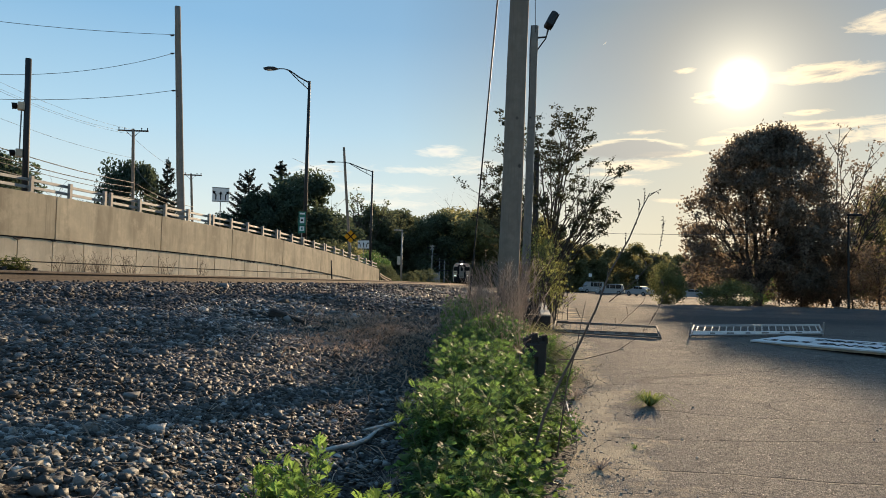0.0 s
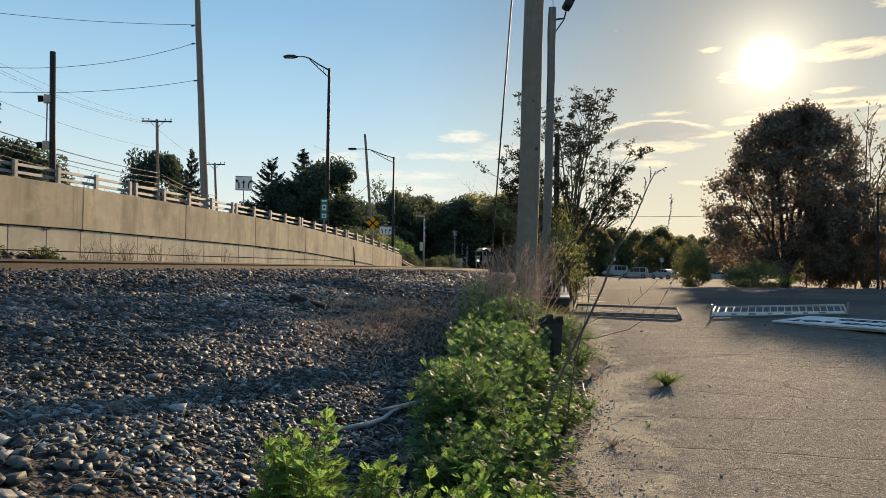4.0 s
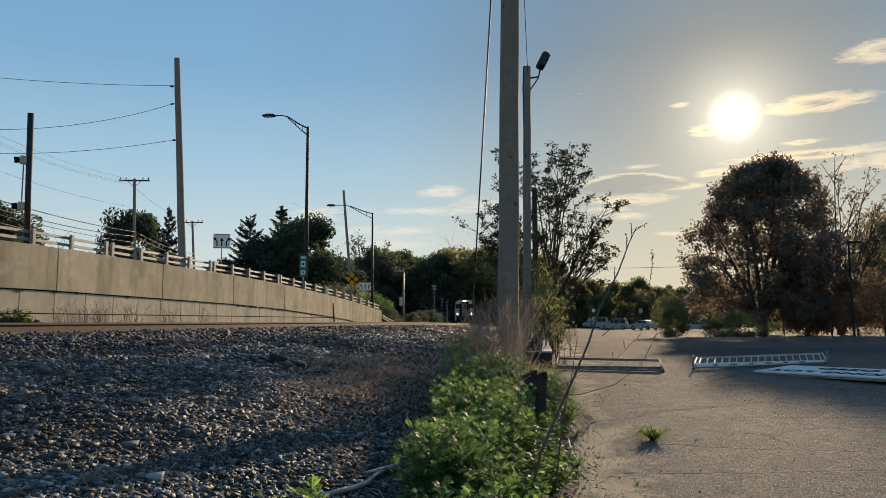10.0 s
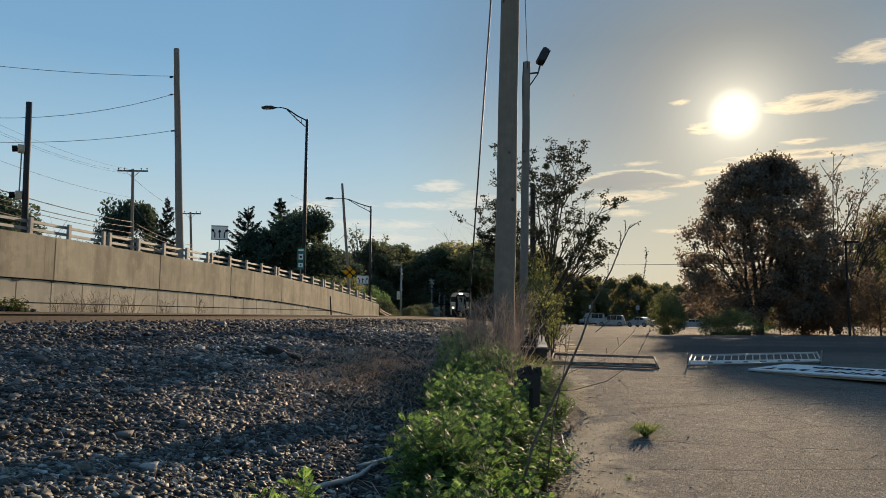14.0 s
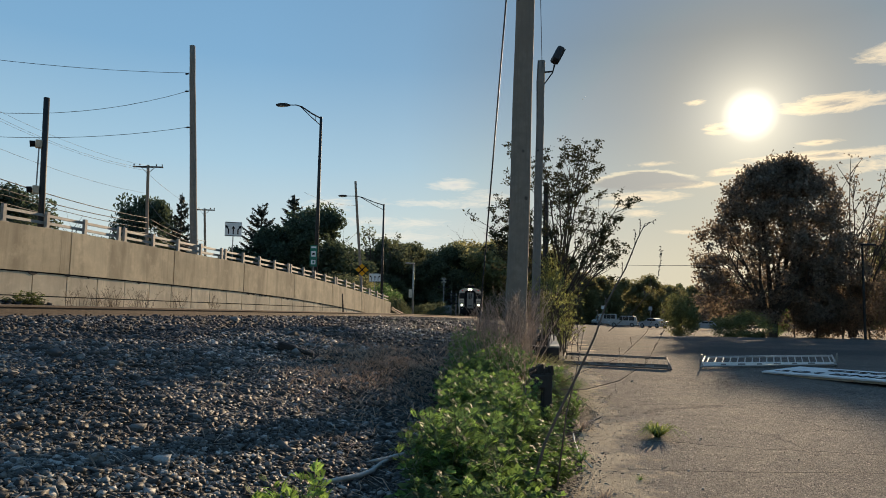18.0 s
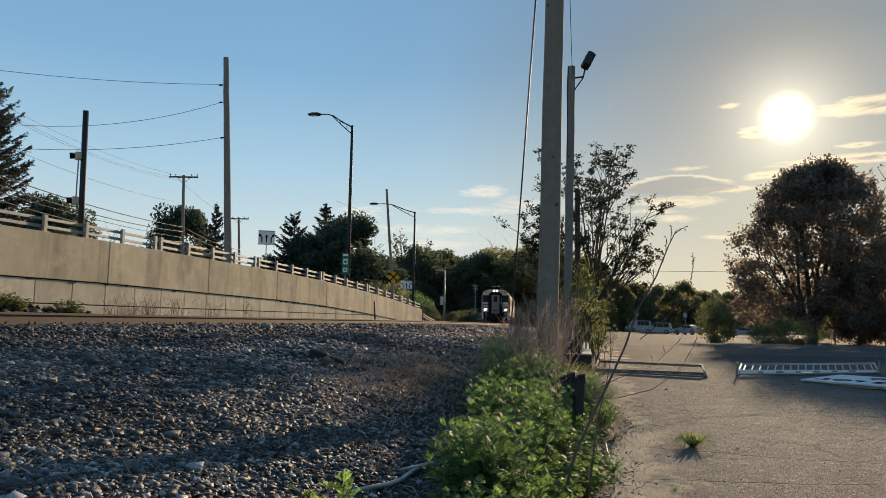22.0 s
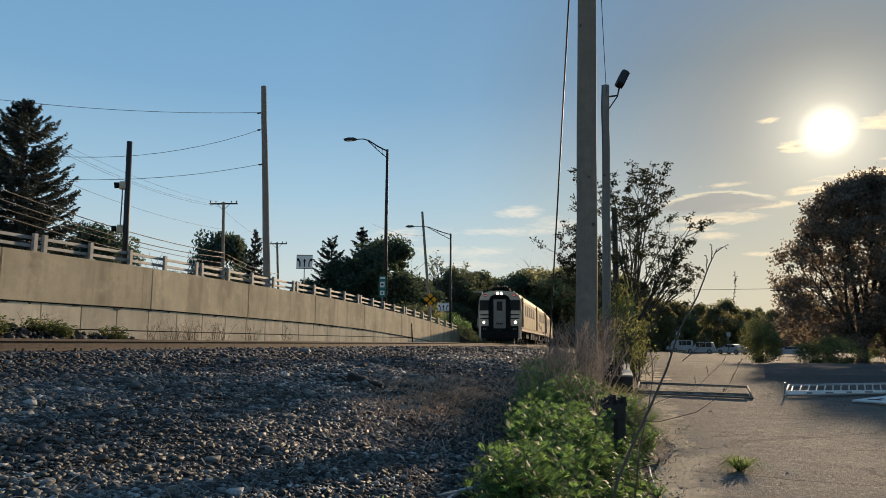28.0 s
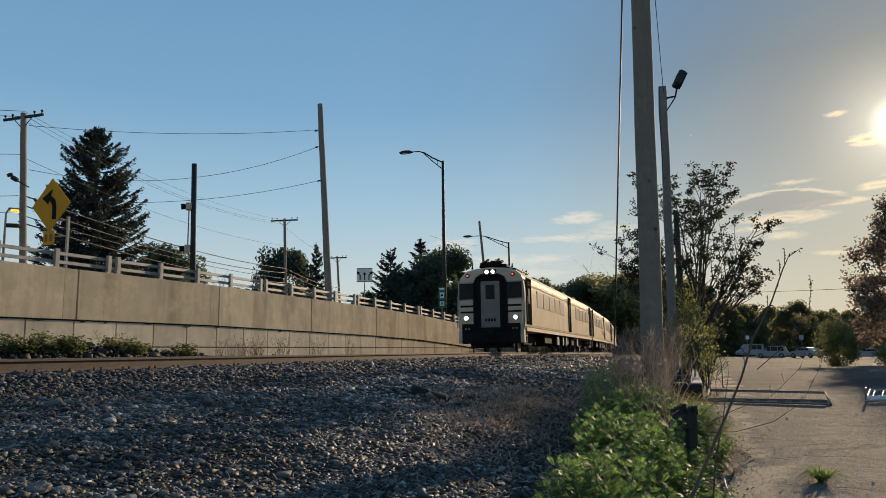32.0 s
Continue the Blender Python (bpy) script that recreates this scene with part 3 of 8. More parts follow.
def mesh_arrays(name, verts, faces):
    """A mesh from rows of points and rows of corners, all faces with the same count."""
    me = bpy.data.meshes.new(name)
    if isinstance(faces, list):
        me.from_pydata([tuple(p) for p in verts], [], faces)
        return me
    v, f = np.asarray(verts, np.float32), np.asarray(faces, np.int32)
    me.vertices.add(len(v))
    me.vertices.foreach_set("co", v.ravel())
    me.loops.add(f.size)
    me.loops.foreach_set("vertex_index", f.ravel())
    me.polygons.add(len(f))
    me.polygons.foreach_set("loop_start", np.arange(len(f), dtype=np.int32) * f.shape[1])
    me.polygons.foreach_set("loop_total", np.full(len(f), f.shape[1], np.int32))
    me.update(calc_edges=True)
    return me


def polar(az, r, z=0.0):
    return Vector((r * math.sin(radians(az)), r * math.cos(radians(az)), z))


# ---- the plan: track line, wall line, ground ----
def track_x(y):
    if y < 0:
        return -9.26 + 0.1755 * y
    if y > 140:
        return -9.26 + 0.1755 * 140 - 0.000583 * 140 * 140 + 0.0123 * (y - 140)
    return -9.26 + 0.1755 * y - 0.000583 * y * y


def track_slope(y):
    return 0.1755 - 0.001166 * min(max(y, 0), 140)


def rail_z(y):
    return 1.28 - 0.003 * min(max(y - 33, 0), 110)


def track_at(y, d=0.0, z=0.0):
    """A point d metres to the right of the track's middle, z over the rail's top."""
    s = track_slope(y)
    k = 1 / math.hypot(1, s)
    return Vector((track_x(y) + d * k, y - d * s * k, rail_z(y) + z))


def wall_x(y):
    return -13.6 + 0.2127 * (y - 16.5) - 0.0006 * max(0, y - 40) ** 2


def wall_top(y):
    return 1.25 + float(np.interp(y, [-40, 22, 28, 34, 39, 48, 57, 64], [2.3, 2.42, 2.34, 2.25, 2.10, 1.66, 0.98, 0.5]))


def smooth(a, b, t):
    t = min(1, max(0, (t - a) / (b - a)))
    return t * t * (3 - 2 * t)


def lot_edge(y):
    """The paved lot's left edge."""
    return 0.12 + 0.152 * y + 0.12 * math.sin(y * 0.9) + 0.08 * math.sin(y * 2.3 + 1)


def lot_z(y):
    return 0.42 * smooth(4, 17, y) - 0.45 * smooth(32, 58, y)


def ground_z(x, y):
    d = (x - track_x(y)) * 0.985
    top = rail_z(y) - 0.205
    low = lot_z(y)
    e = lot_edge(y) - track_x(y)
    f = min(1.0, max(0.0, (d - 1.75) / max(2.0, e - 1.75)))
    # ballast shoulder, gravel bank, the low strip, the lot
    z = top - (top - low) * (0.22 * smooth(0, 0.2, f) + 0.50 * smooth(0.22, 0.75, f) + 0.28 * smooth(0.6, 0.95, f))
    z -= 0.13 * math.exp(-((f - 0.80) / 0.10) ** 2) * smooth(1, 4, y) * (1 - smooth(8, 14, y))
    if d < -1.7:
        z = top - 0.10 * smooth(1.7, 3.5, -d) + 0.12 * smooth(3.8, 5.5, -d)
    if x < wall_x(y) - 0.2 and y < 64:
        z = top
    if d > 1.9 and f < 1:
        z += (0.06 * noise.noise((x * 0.8, y * 0.8, 0)) + 0.03 * noise.noise((x * 2.6, y * 2.6, 4))) * smooth(1.9, 2.6, d) * (1 - smooth(0.9, 1, f))
    far = smooth(60, 150, y)
    return z * (1 - far) + (0.45 - 0.48 * smooth(0.7, 1.0, f)) * far


def build_ground():
    xs = np.unique(np.concatenate([np.array([-3000, -1200, -500, -250, -150, -100, -70, -50, -40]), np.arange(-34, -10, 1.0), np.arange(-10, 6, 0.25), np.arange(6, 30, 2.0),
                                   np.array([34, 40, 50, 65, 85, 110, 150, 250, 500, 1200, 3000])]))
    ys = np.unique(np.concatenate([np.array([-3000, -1000, -400, -150, -80, -50, -30, -20, -12]), np.arange(-8, 26, 0.25), np.arange(26, 80, 2.0),
                                   np.array([85, 95, 105, 120, 140, 165, 200, 260, 400, 700, 1500, 3500])]))
    v = [(x, y, ground_z(x, y) - (0.035 if x > lot_edge(y) + 0.3 else 0)) for y in ys for x in xs]
    n = len(xs)
    f = [(j * n + i, j * n + i + 1, (j + 1) * n + i + 1, (j + 1) * n + i) for j in range(len(ys) - 1) for i in range(n - 1)]
    me = mesh_arrays("ground", v, f)
    me.polygons.foreach_set("use_smooth", [True] * len(me.polygons))
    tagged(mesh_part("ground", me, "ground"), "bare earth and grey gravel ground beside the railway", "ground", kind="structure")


build_ground()


def build_lot():
    ys = list(np.arange(-12, 40, 0.35)) + list(np.arange(40, 110, 3.0))
    v, f = [], []
    cols = [0, 0.15, 0.6, 1.5, 3, 6, 12, 24, 45, 80]
    for y in ys:
        e = lot_edge(y) + 0.05 * noise.noise((y * 3.1, 0, 0))
        for k, c in enumerate(cols):
            x = e + c
            v.append((x, y, ground_z(x, y) + (0.004 if k else -0.010) + 0.012 * noise.noise((x * 0.3, y * 0.3, 2))))
    n = len(cols)
    for j in range(len(ys) - 1):
        for i in range(n - 1):
            f.append((j * n + i, j * n + i + 1, (j + 1) * n + i + 1, (j + 1) * n + i))
    me = mesh_arrays("parking_lot", v, f)
    me.polygons.foreach_set("use_smooth", [True] * len(me.polygons))
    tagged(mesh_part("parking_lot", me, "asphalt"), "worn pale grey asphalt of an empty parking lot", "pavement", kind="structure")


build_lot()


# ---- railway ----
def build_track():
    tr = thing("railway_track", pose(0, 0, 0), "single railway track with rusty rails on wooden ties", "railway", kind="structure")
    ys = list(np.arange(-30, 60, 1.5)) + list(np.arange(60, 260, 5.0))
    prof = [(-0.07, -0.18), (0.07, -0.18), (0.07, -0.165), (0.012, -0.14), (0.010, -0.05), (0.036, -0.035), (0.036, -0.006), (0.028, 0.0), (-0.028, 0.0), (-0.036, -0.006), (-0.036, -0.035), (-0.010, -0.05), (-0.012, -0.14), (-0.07, -0.165)]
    for side in (0.755, -0.755):
        v, f = [], []
        for y in ys:
            for a, b in prof:
                v.append(tuple(track_at(y, side + a, b)))
        n = len(prof)
        for j in range(len(ys) - 1):
            for i in range(n):
                f.append((j * n + i, j * n + (i + 1) % n, (j + 1) * n + (i + 1) % n, (j + 1) * n + i))
        me = mesh_arrays("rail", v, f)
        me.materials.append(M["rail_side"])
        me.materials.append(M["rail_top"])
        idx = [1 if k % n == 7 else 0 for k in range(len(me.polygons))]
        me.polygons.foreach_set("material_index", idx)
        mesh_part("rail", me, None, tr, "rusty steel rail with a polished head")
    return tr


track = build_track()


def build_wall():
    w = thing("retaining_wall", pose(0, 0, 0), "long tan concrete retaining wall of a road ramp", "wall", kind="structure")
    # backing
    ys = list(np.arange(-36, 58.1, 1.0))
    v, f = [], []
    for y in ys:
        x, t = wall_x(y), wall_top(y)
        for dx, z in ((-0.06, 0.3), (-0.06, t - 0.06), (-0.38, t - 0.06), (-0.38, 0.3)):
            v.append((x + dx, y, z))
    for j in range(len(ys) - 1):
        for i in range(4):
            f.append((j * 4 + i, j * 4 + (i + 1) % 4, (j + 1) * 4 + (i + 1) % 4, (j + 1) * 4 + i))
    f += [(0, 1, 2, 3), tuple(len(v) - 4 + k for k in (3, 2, 1, 0))]
    mesh_part("core", mesh_arrays("core", v, f), "joint", w)

    def panel(name, y0, y1, lo, hi, mat, proud):
        """A slab between two stations, lo and hi giving the heights."""
        bm = bmesh.new()
        c = []
        for y in (y0, y1):
            x = wall_x(y)
            c.append([bm.verts.new(p) for p in ((x + proud, y, lo(y)), (x + proud, y, hi(y)), (x - 0.40, y, hi(y)), (x - 0.40, y, lo(y)))])
        a, b = c
        fs = [bm.faces.new(a[::-1]), bm.faces.new(b)]
        for k in range(4):
            fs.append(bm.faces.new((a[k], a[(k + 1) % 4], b[(k + 1) % 4], b[k])))
        bmesh.ops.recalc_face_normals(bm, faces=fs)
        finish(name, bm, mat, w)

    PH = 1.35
    y = 17.13 - 5.53 * 9
    top = []
    while y < 57:
        y1 = min(y + 5.53, 57.6)
        for a, b, ga, gb in ((0, 0.925, 0.027, 0.004), (0.925, 1.0, 0.004, 0.027)):
            panel("parapet_panel", y + (y1 - y) * a + ga, y + (y1 - y) * b - gb, lambda q: wall_top(q) - PH, wall_top, "concrete", 0.06)
        top.append(y)
        y = y1
    y = 17.13 - 5.53 * 9
    while y < 57:
        y1 = min(y + 1.3825, 57.6)
        if wall_top(y) - PH > 1.66:
            panel("wall_block", y + 0.022, y1 - 0.022, lambda q: 1.60, lambda q: wall_top(q) - PH - 0.038, "concrete_low", 0.0)
        panel("wall_block", y + 0.022, y1 - 0.022, lambda q: 0.5, lambda q: min(1.565, wall_top(q) - PH - 0.038), "concrete_low", 0.0)
        y = y1
    # lumps of old sealant hanging from the long joint
    rs = np.random.default_rng(77)
    for k in range(34):
        q = rs.uniform(4, 44)
        bm = bmesh.new()
        h, l = rs.uniform(0.03, 0.09), rs.uniform(0.06, 0.28)
        prism(bm, [(-l, 0.03), (l, 0.03), (l * 0.5, -h * 0.5), (0.0, -h), (-l * 0.6, -h * 0.4)], -0.012, 0.012, Matrix.Translation((wall_x(q) + 0.012, q, wall_top(q) - PH - 0.03)) @ Matrix.Rotation(math.pi / 2 - math.atan(0.2127), 4, "Z"))
        finish("sealant_lump", bm, "joint", w)
    # road deck behind the wall
    v, f = [], []
    ys = list(np.arange(-36, 58.1, 2.0)) + [66, 80, 100, 130]
    for q in ys:
        t = wall_top(min(q, 57)) - 0.75 if q < 58 else float(np.interp(q, [58, 80, 130], [1.5, 0.9, 0.6]))
        x = wall_x(q) if q < 58 else wall_x(58) + 0.02 * (q - 58)
        for dx, dz in ((-0.39, 0), (-6, 0.05), (-12, 0.02), (-30, -0.3)):
            v.append((x + dx, q, t + dz))
    for j in range(len(ys) - 1):
        for i in range(3):
            f.append((j * 4 + i, j * 4 + i + 1, (j + 1) * 4 + i + 1, (j + 1) * 4 + i))
    tagged(mesh_part("road", mesh_arrays("road", v, f), "asphalt"), "grey asphalt road on the ramp behind the wall", "road", kind="structure")


def build_railing():
    r = thing("bridge_railing", pose(0, 0, 0), "two-bar galvanised steel railing on the concrete parapet", "railing")
    lengths = [18.21 + 6.82 * k for k in range(-7, 6)]
    a = math.atan(0.2127)
    rot = Matrix.Rotation(-a, 3, "Z")
    for y in lengths:
        for off in (0, 0.32, 1.94, 3.55, 5.16):
            q = y + off
            if q > 57.4:
                continue
            bm = bmesh.new()
            box(bm, (wall_x(q) - 0.06, q, wall_top(q) + 0.25), (0.10, 0.13, 0.52), rot, 0.008)
            box(bm, (wall_x(q) - 0.10, q, wall_top(q) + 0.012), (0.24, 0.26, 0.024), rot)
            finish("post", bm, "galvanised", r)
    for h in (0.40, 0.17):
        for a, b in [(q + 0.24, min(q + 6.86, 57.5)) for q in lengths if q < 57]:
            bm = bmesh.new()
            n = 8
            pts = [a + (b - a) * k / n for k in range(n + 1)]
            rings = []
            for q in pts:
                x, z = wall_x(q) - 0.15, wall_top(q) + h
                rings.append([bm.verts.new((x + dx, q, z + dz)) for dx, dz in ((0.04, -0.042), (0.04, 0.042), (-0.04, 0.042), (-0.04, -0.042))])
            for s, t in zip(rings, rings[1:]):
                for k in range(4):
                    bm.faces.new((s[k], s[(k + 1) % 4], t[(k + 1) % 4], t[k]))
            bm.faces.new(rings[0][::-1])
            bm.faces.new(rings[-1])
            bmesh.ops.recalc_face_normals(bm, faces=bm.faces)
            finish("rail_bar", bm, "grey_metal", r)


build_wall()
build_railing()


# ---- poles, lamps, signs ----
def wood_pole(base, top, r0, r1, mat="wood_pole", label="weathered wooden utility pole", name="utility_pole"):
    base, top = Vector(base), Vector(top)
    t = thing(name, Matrix.Translation(base), label, "utility pole")
    bm = bmesh.new()
    d = top - base
    n = 14
    pts = [d * (k / n) + Vector((0.02 * noise.noise((k * 0.7, base.x, 0)), 0.02 * noise.noise((k * 0.7, base.y, 5)), 0)) for k in range(n + 1)]
    tube(bm, pts, [r0 + (r1 - r0) * k / n for k in range(n + 1)], 16)
    part("shaft", bm, mat, t, smooth=True)
    return t, d


def crossarm(t, at, half, yaw, braces=True):
    u = Vector((math.cos(yaw), math.sin(yaw), 0))
    bm = bmesh.new()
    box(bm, at, (half * 2, 0.10, 0.12), Matrix.Rotation(yaw, 3, "Z"), 0.01)
    part("crossarm", bm, "wood_dark", t)
    for k in (-0.93, -0.55, 0.55, 0.93):
        bm = bmesh.new()
        p = at + u * half * k
        tube(bm, [p + Vector((0, 0, 0.05)), p + Vector((0, 0, 0.14)), p + Vector((0, 0, 0.17)), p + Vector((0, 0, 0.24))], [0.025, 0.025, 0.06, 0.04], 8)
        part("insulator", bm, "dark_metal", t)
    if braces:
        for k in (-1, 1):
            bm = bmesh.new()
            tube(bm, [at + u * half * 0.5 * k, at + Vector((0, 0, -0.55))], 0.02, 6)
            part("brace", bm, "dark_metal", t)


def street_lamp(base, h, arm, arm_dir):
    base = Vector(base)
    t = thing("street_lamp", Matrix.Translation(base), "tall dark street lamp with a trussed arm", "street lamp", "street lamps of the ramp")
    bm = bmesh.new()
    tube(bm, [(0, 0, 0), (0, 0, h * 0.5), (0, 0, h)], [0.13, 0.11, 0.08], 12)
    part("pole", bm, "dark_metal", t, smooth=True)
    bm = bmesh.new()
    box(bm, (0, 0, 0.15), (0.34, 0.34, 0.3), None, 0.02)
    part("base_plate", bm, "dark_metal", t)
    u = Vector(arm_dir).normalized()
    bm = bmesh.new()
    up = [(0, 0.0), (0.28, 0.33), (0.58, 0.78), (0.75, 0.90), (1.0, 0.92)]
    tube(bm, [u * arm * a + Vector((0, 0, h - 0.1 + b)) for a, b in up], [0.045, 0.045, 0.04, 0.035, 0.03], 8)
    part("arm", bm, "dark_metal", t, smooth=True)
    bm = bmesh.new()
    tube(bm, [u * arm * a + Vector((0, 0, h - 0.1 + b)) for a, b in ((0, -0.45), (0.3, 0.12), (0.60, 0.76))], 0.03, 8)
    part("lower_arm", bm, "dark_metal", t, smooth=True)
    for a, lo, hi in ((0.16, -0.15, 0.18), (0.36, 0.25, 0.45)):
        bm = bmesh.new()
        tube(bm, [u * arm * a + Vector((0, 0, h - 0.1 + lo)), u * arm * a + Vector((0, 0, h - 0.1 + hi))], 0.018, 6)
        part("strut", bm, "dark_metal", t)
    head = bmesh.new()
    yaw = math.atan2(u.y, u.x)
    prism(head, [(-0.15, 0.0), (0.05, 0.09), (0.45, 0.11), (0.75, 0.04), (0.72, -0.05), (0.1, -0.07)], -0.15, 0.15,
          Matrix.Translation(u * arm + Vector((0, 0, h + 0.82))) @ Matrix.Rotation(yaw, 4, "Z"))
    lh = part("lamp_head", head, "dark_metal", t)
    bm = bmesh.new()
    box(bm, u * (arm + 0.38) + Vector((0, 0, h + 0.745)), (0.36, 0.2, 0.05), Matrix.Rotation(yaw, 3, "Z"), 0.02)
    part("lens", bm, "sign_white", lh, "pale glass lens")
    return t


def wire(a, b, sag, r=0.012, label="dark overhead wire sagging between poles"):
    a, b = Vector(a), Vector(b)
    bm = bmesh.new()
    n = 14
    tube(bm, [a.lerp(b, k / n) - Vector((0, 0, 4 * sag * (k / n) * (1 - k / n))) for k in range(n + 1)], r, 5)
    ob = finish("overhead_wire", bm, "wire", None, "", True)
    return tagged(ob, label, "wire", "overhead wires")


A_AT = polar(-10.9, 44.3, 2.2)
street_lamp(A_AT, 13.35 - 2.2, 2.2, (-1, 0.15, 0))
B_AT = polar(-5.69, 67.0, 1.0)
street_lamp(B_AT, 11.5 - 1.0, 3.7, (-1, 0.15, 0))
big_pole, _ = wood_pole(polar(-19.9, 38, 1.9), polar(-20.93, 38, 1.25 + 0.355 * 38), 0.20, 0.14, "wood_grey")
near_pole, _ = wood_pole(polar(4.9, 11.5, -0.2), polar(6.05, 11.5, 11.5), 0.175, 0.135, label="thick weathered wooden pole rising from the weeds")
lot_pole, lot_d = wood_pole(polar(6.45, 19, -0.1), polar(6.90, 19, 1.25 + 0.3615 * 19), 0.115, 0.100, "wood_grey", "grey wooden lot pole carrying a floodlight", "floodlight_pole")
tp, td = wood_pole(polar(-23.25, 62, 1.5), polar(-23.6, 62, 1.25 + 0.1874 * 62), 0.15, 0.11)
crossarm(tp, td - Vector((0, 0, 0.15)), 1.2, 0.05)
tp, td = wood_pole(polar(-41.2, 38, 1.5), polar(-42.15, 38, 1.25 + 0.3022 * 38), 0.17, 0.13)
crossarm(tp, td - Vector((0, 0, 0.2)), 1.2, -0.12)
tp, td = wood_pole(polar(-19.0, 80, 1.2), polar(-19.45, 80, 1.25 + 0.1353 * 80), 0.15, 0.11)
crossarm(tp, td - Vector((0, 0, 0.15)), 1.1, 0.05)
wood_pole(polar(-7.1, 75, 0.9), polar(-8.02, 75, 1.25 + 0.184 * 75), 0.17, 0.12)


# ---- floodlight, guy wire, signal mast ----
def floodlight():
    at = polar(6.90, 19, 1.25 + 0.3615 * 19)
    t = thing("floodlight", Matrix.Translation(at), "dark box floodlight tilted on a bracket atop the pole", "floodlight")
    bm = bmesh.new()
    tube(bm, [(0, 0, -0.32), (0.30, -0.05, -0.30), (0.34, -0.06, -0.12)], 0.025, 6)
    tube(bm, [(0.0, 0, -0.75), (0.30, -0.05, -0.32)], 0.018, 6)
    part("bracket", bm, "dark_metal", t)
    rot = Euler((radians(-8), radians(27), radians(6))).to_matrix()
    bm = bmesh.new()
    box(bm, (0.42, -0.08, 0.14), (0.21, 0.30, 0.46), rot, 0.045)
    part("housing", bm, "dark_metal", t, "black lamp housing")
    bm = bmesh.new()
    box(bm, Vector((0.42, -0.08, 0.14)) + rot @ Vector((0.108, 0, 0)), (0.02, 0.25, 0.40), rot, 0.005)
    part("lens", bm, "glass_dark", t)
    bm = bmesh.new()
    tube(bm, [(-0.10, -0.05, 0.0), (-0.13, -0.05, -0.6), (-0.12, -0.05, -2.0), (-0.12, -0.05, -5.5)], 0.012, 5)
    part("cable", bm, "wire", t)


floodlight()
tagged(wire(polar(4.28, 11.9, 1.25 + 0.53 * 11.9), polar(2.0, 15.5, 0.55), 0.0, 0.016, "taut steel guy wire anchored behind the weeds"), category="guy wire")
tagged(wire(polar(6.35, 11.6, 10.5), polar(6.95, 19, 7.9), 0.25, 0.008, "thin twisted cable running down to the floodlight"), category="wire")
wood_pole(polar(7.25, 31, 0.3), polar(7.33, 31, 1.25 + 0.1855 * 31), 0.13, 0.11, "wood_dark", "short dark pole standing in the small tree")


def signal_mast():
    b = polar(-30.25, 26.5, 2.3)
    h = 1.25 + 0.2585 * 26.5 - 2.3
    t = thing("signal_mast", Matrix.Translation(b), "black steel mast with two signal heads seen from the side", "signal")
    bm = bmesh.new()
    lean = polar(-30.5, 26.5) - polar(-30.25, 26.5)
    tube(bm, [(0, 0, 0), tuple(lean * 0.5 + Vector((0, 0, h / 2))), tuple(lean + Vector((0, 0, h)))], [0.105, 0.1, 0.095], 12)
    part("mast", bm, "dark_metal", t, smooth=True)
    u = Vector((-math.cos(radians(30)), -math.sin(radians(30)), 0))
    for el in (0.1996, 0.1428):
        z = 1.25 + el * 26.5 - 2.3
        c = u * 0.25 + Vector((0, 0, z))
        bm = bmesh.new()
        box(bm, c, (0.20, 0.22, 0.26), Matrix.Rotation(radians(30), 3, "Z"), 0.02)
        hd = part("signal_head", bm, "signal_yellow", t, "weathered yellow signal housing")
        bm = bmesh.new()
        tube(bm, [c + u * 0.10, c + u * 0.26 + Vector((0, 0, -0.02))], [0.10, 0.105], 14)
        part("visor", bm, "black_paint", hd)
        bm = bmesh.new()
        tube(bm, [Vector((0, 0, z + 0.1)), c + Vector((0, 0, 0.1))], 0.03, 6)
        part("bracket", bm, "dark_metal", t)
    z0, z1 = (1.25 + e * 26.5 - 2.3 for e in (0.1428, 0.1996))
    bm = bmesh.new()
    tube(bm, [u * 0.24 + Vector((0, 0, z0)), u * 0.24 + Vector((0, 0, z1))], 0.022, 8)
    part("conduit", bm, "grey_metal", t)


signal_mast()


# ---- road signs ----
def sign_plate(name, at, w, h, yaw, mat, label, posts=True, foot=1.0, diamond=False):
    t = thing(name, Matrix.Translation(at) @ Matrix.Rotation(yaw, 4, "Z"), label, "road sign")
    bm = bmesh.new()
    box(bm, (0, 0, 0), (w, 0.02, h), Matrix.Rotation(math.pi / 4, 3, "Y") if diamond else None)
    p = part("plate", bm, mat, t)
    if posts:
        bm = bmesh.new()
        box(bm, (0, 0.05, -(h / 2 + foot) / 2 + 0.05), (0.06, 0.06, h / 2 + foot), None, 0.005)
        part("post", bm, "galvanised", t)
    return t, p


def bar(p, x, z, w, h, mat="sign_black", rot=0.0, dy=-0.016):
    bm = bmesh.new()
    box(bm, (x, dy, z), (w, 0.006, h), Matrix.Rotation(rot, 3, "Y"))
    return part("mark", bm, mat, p)


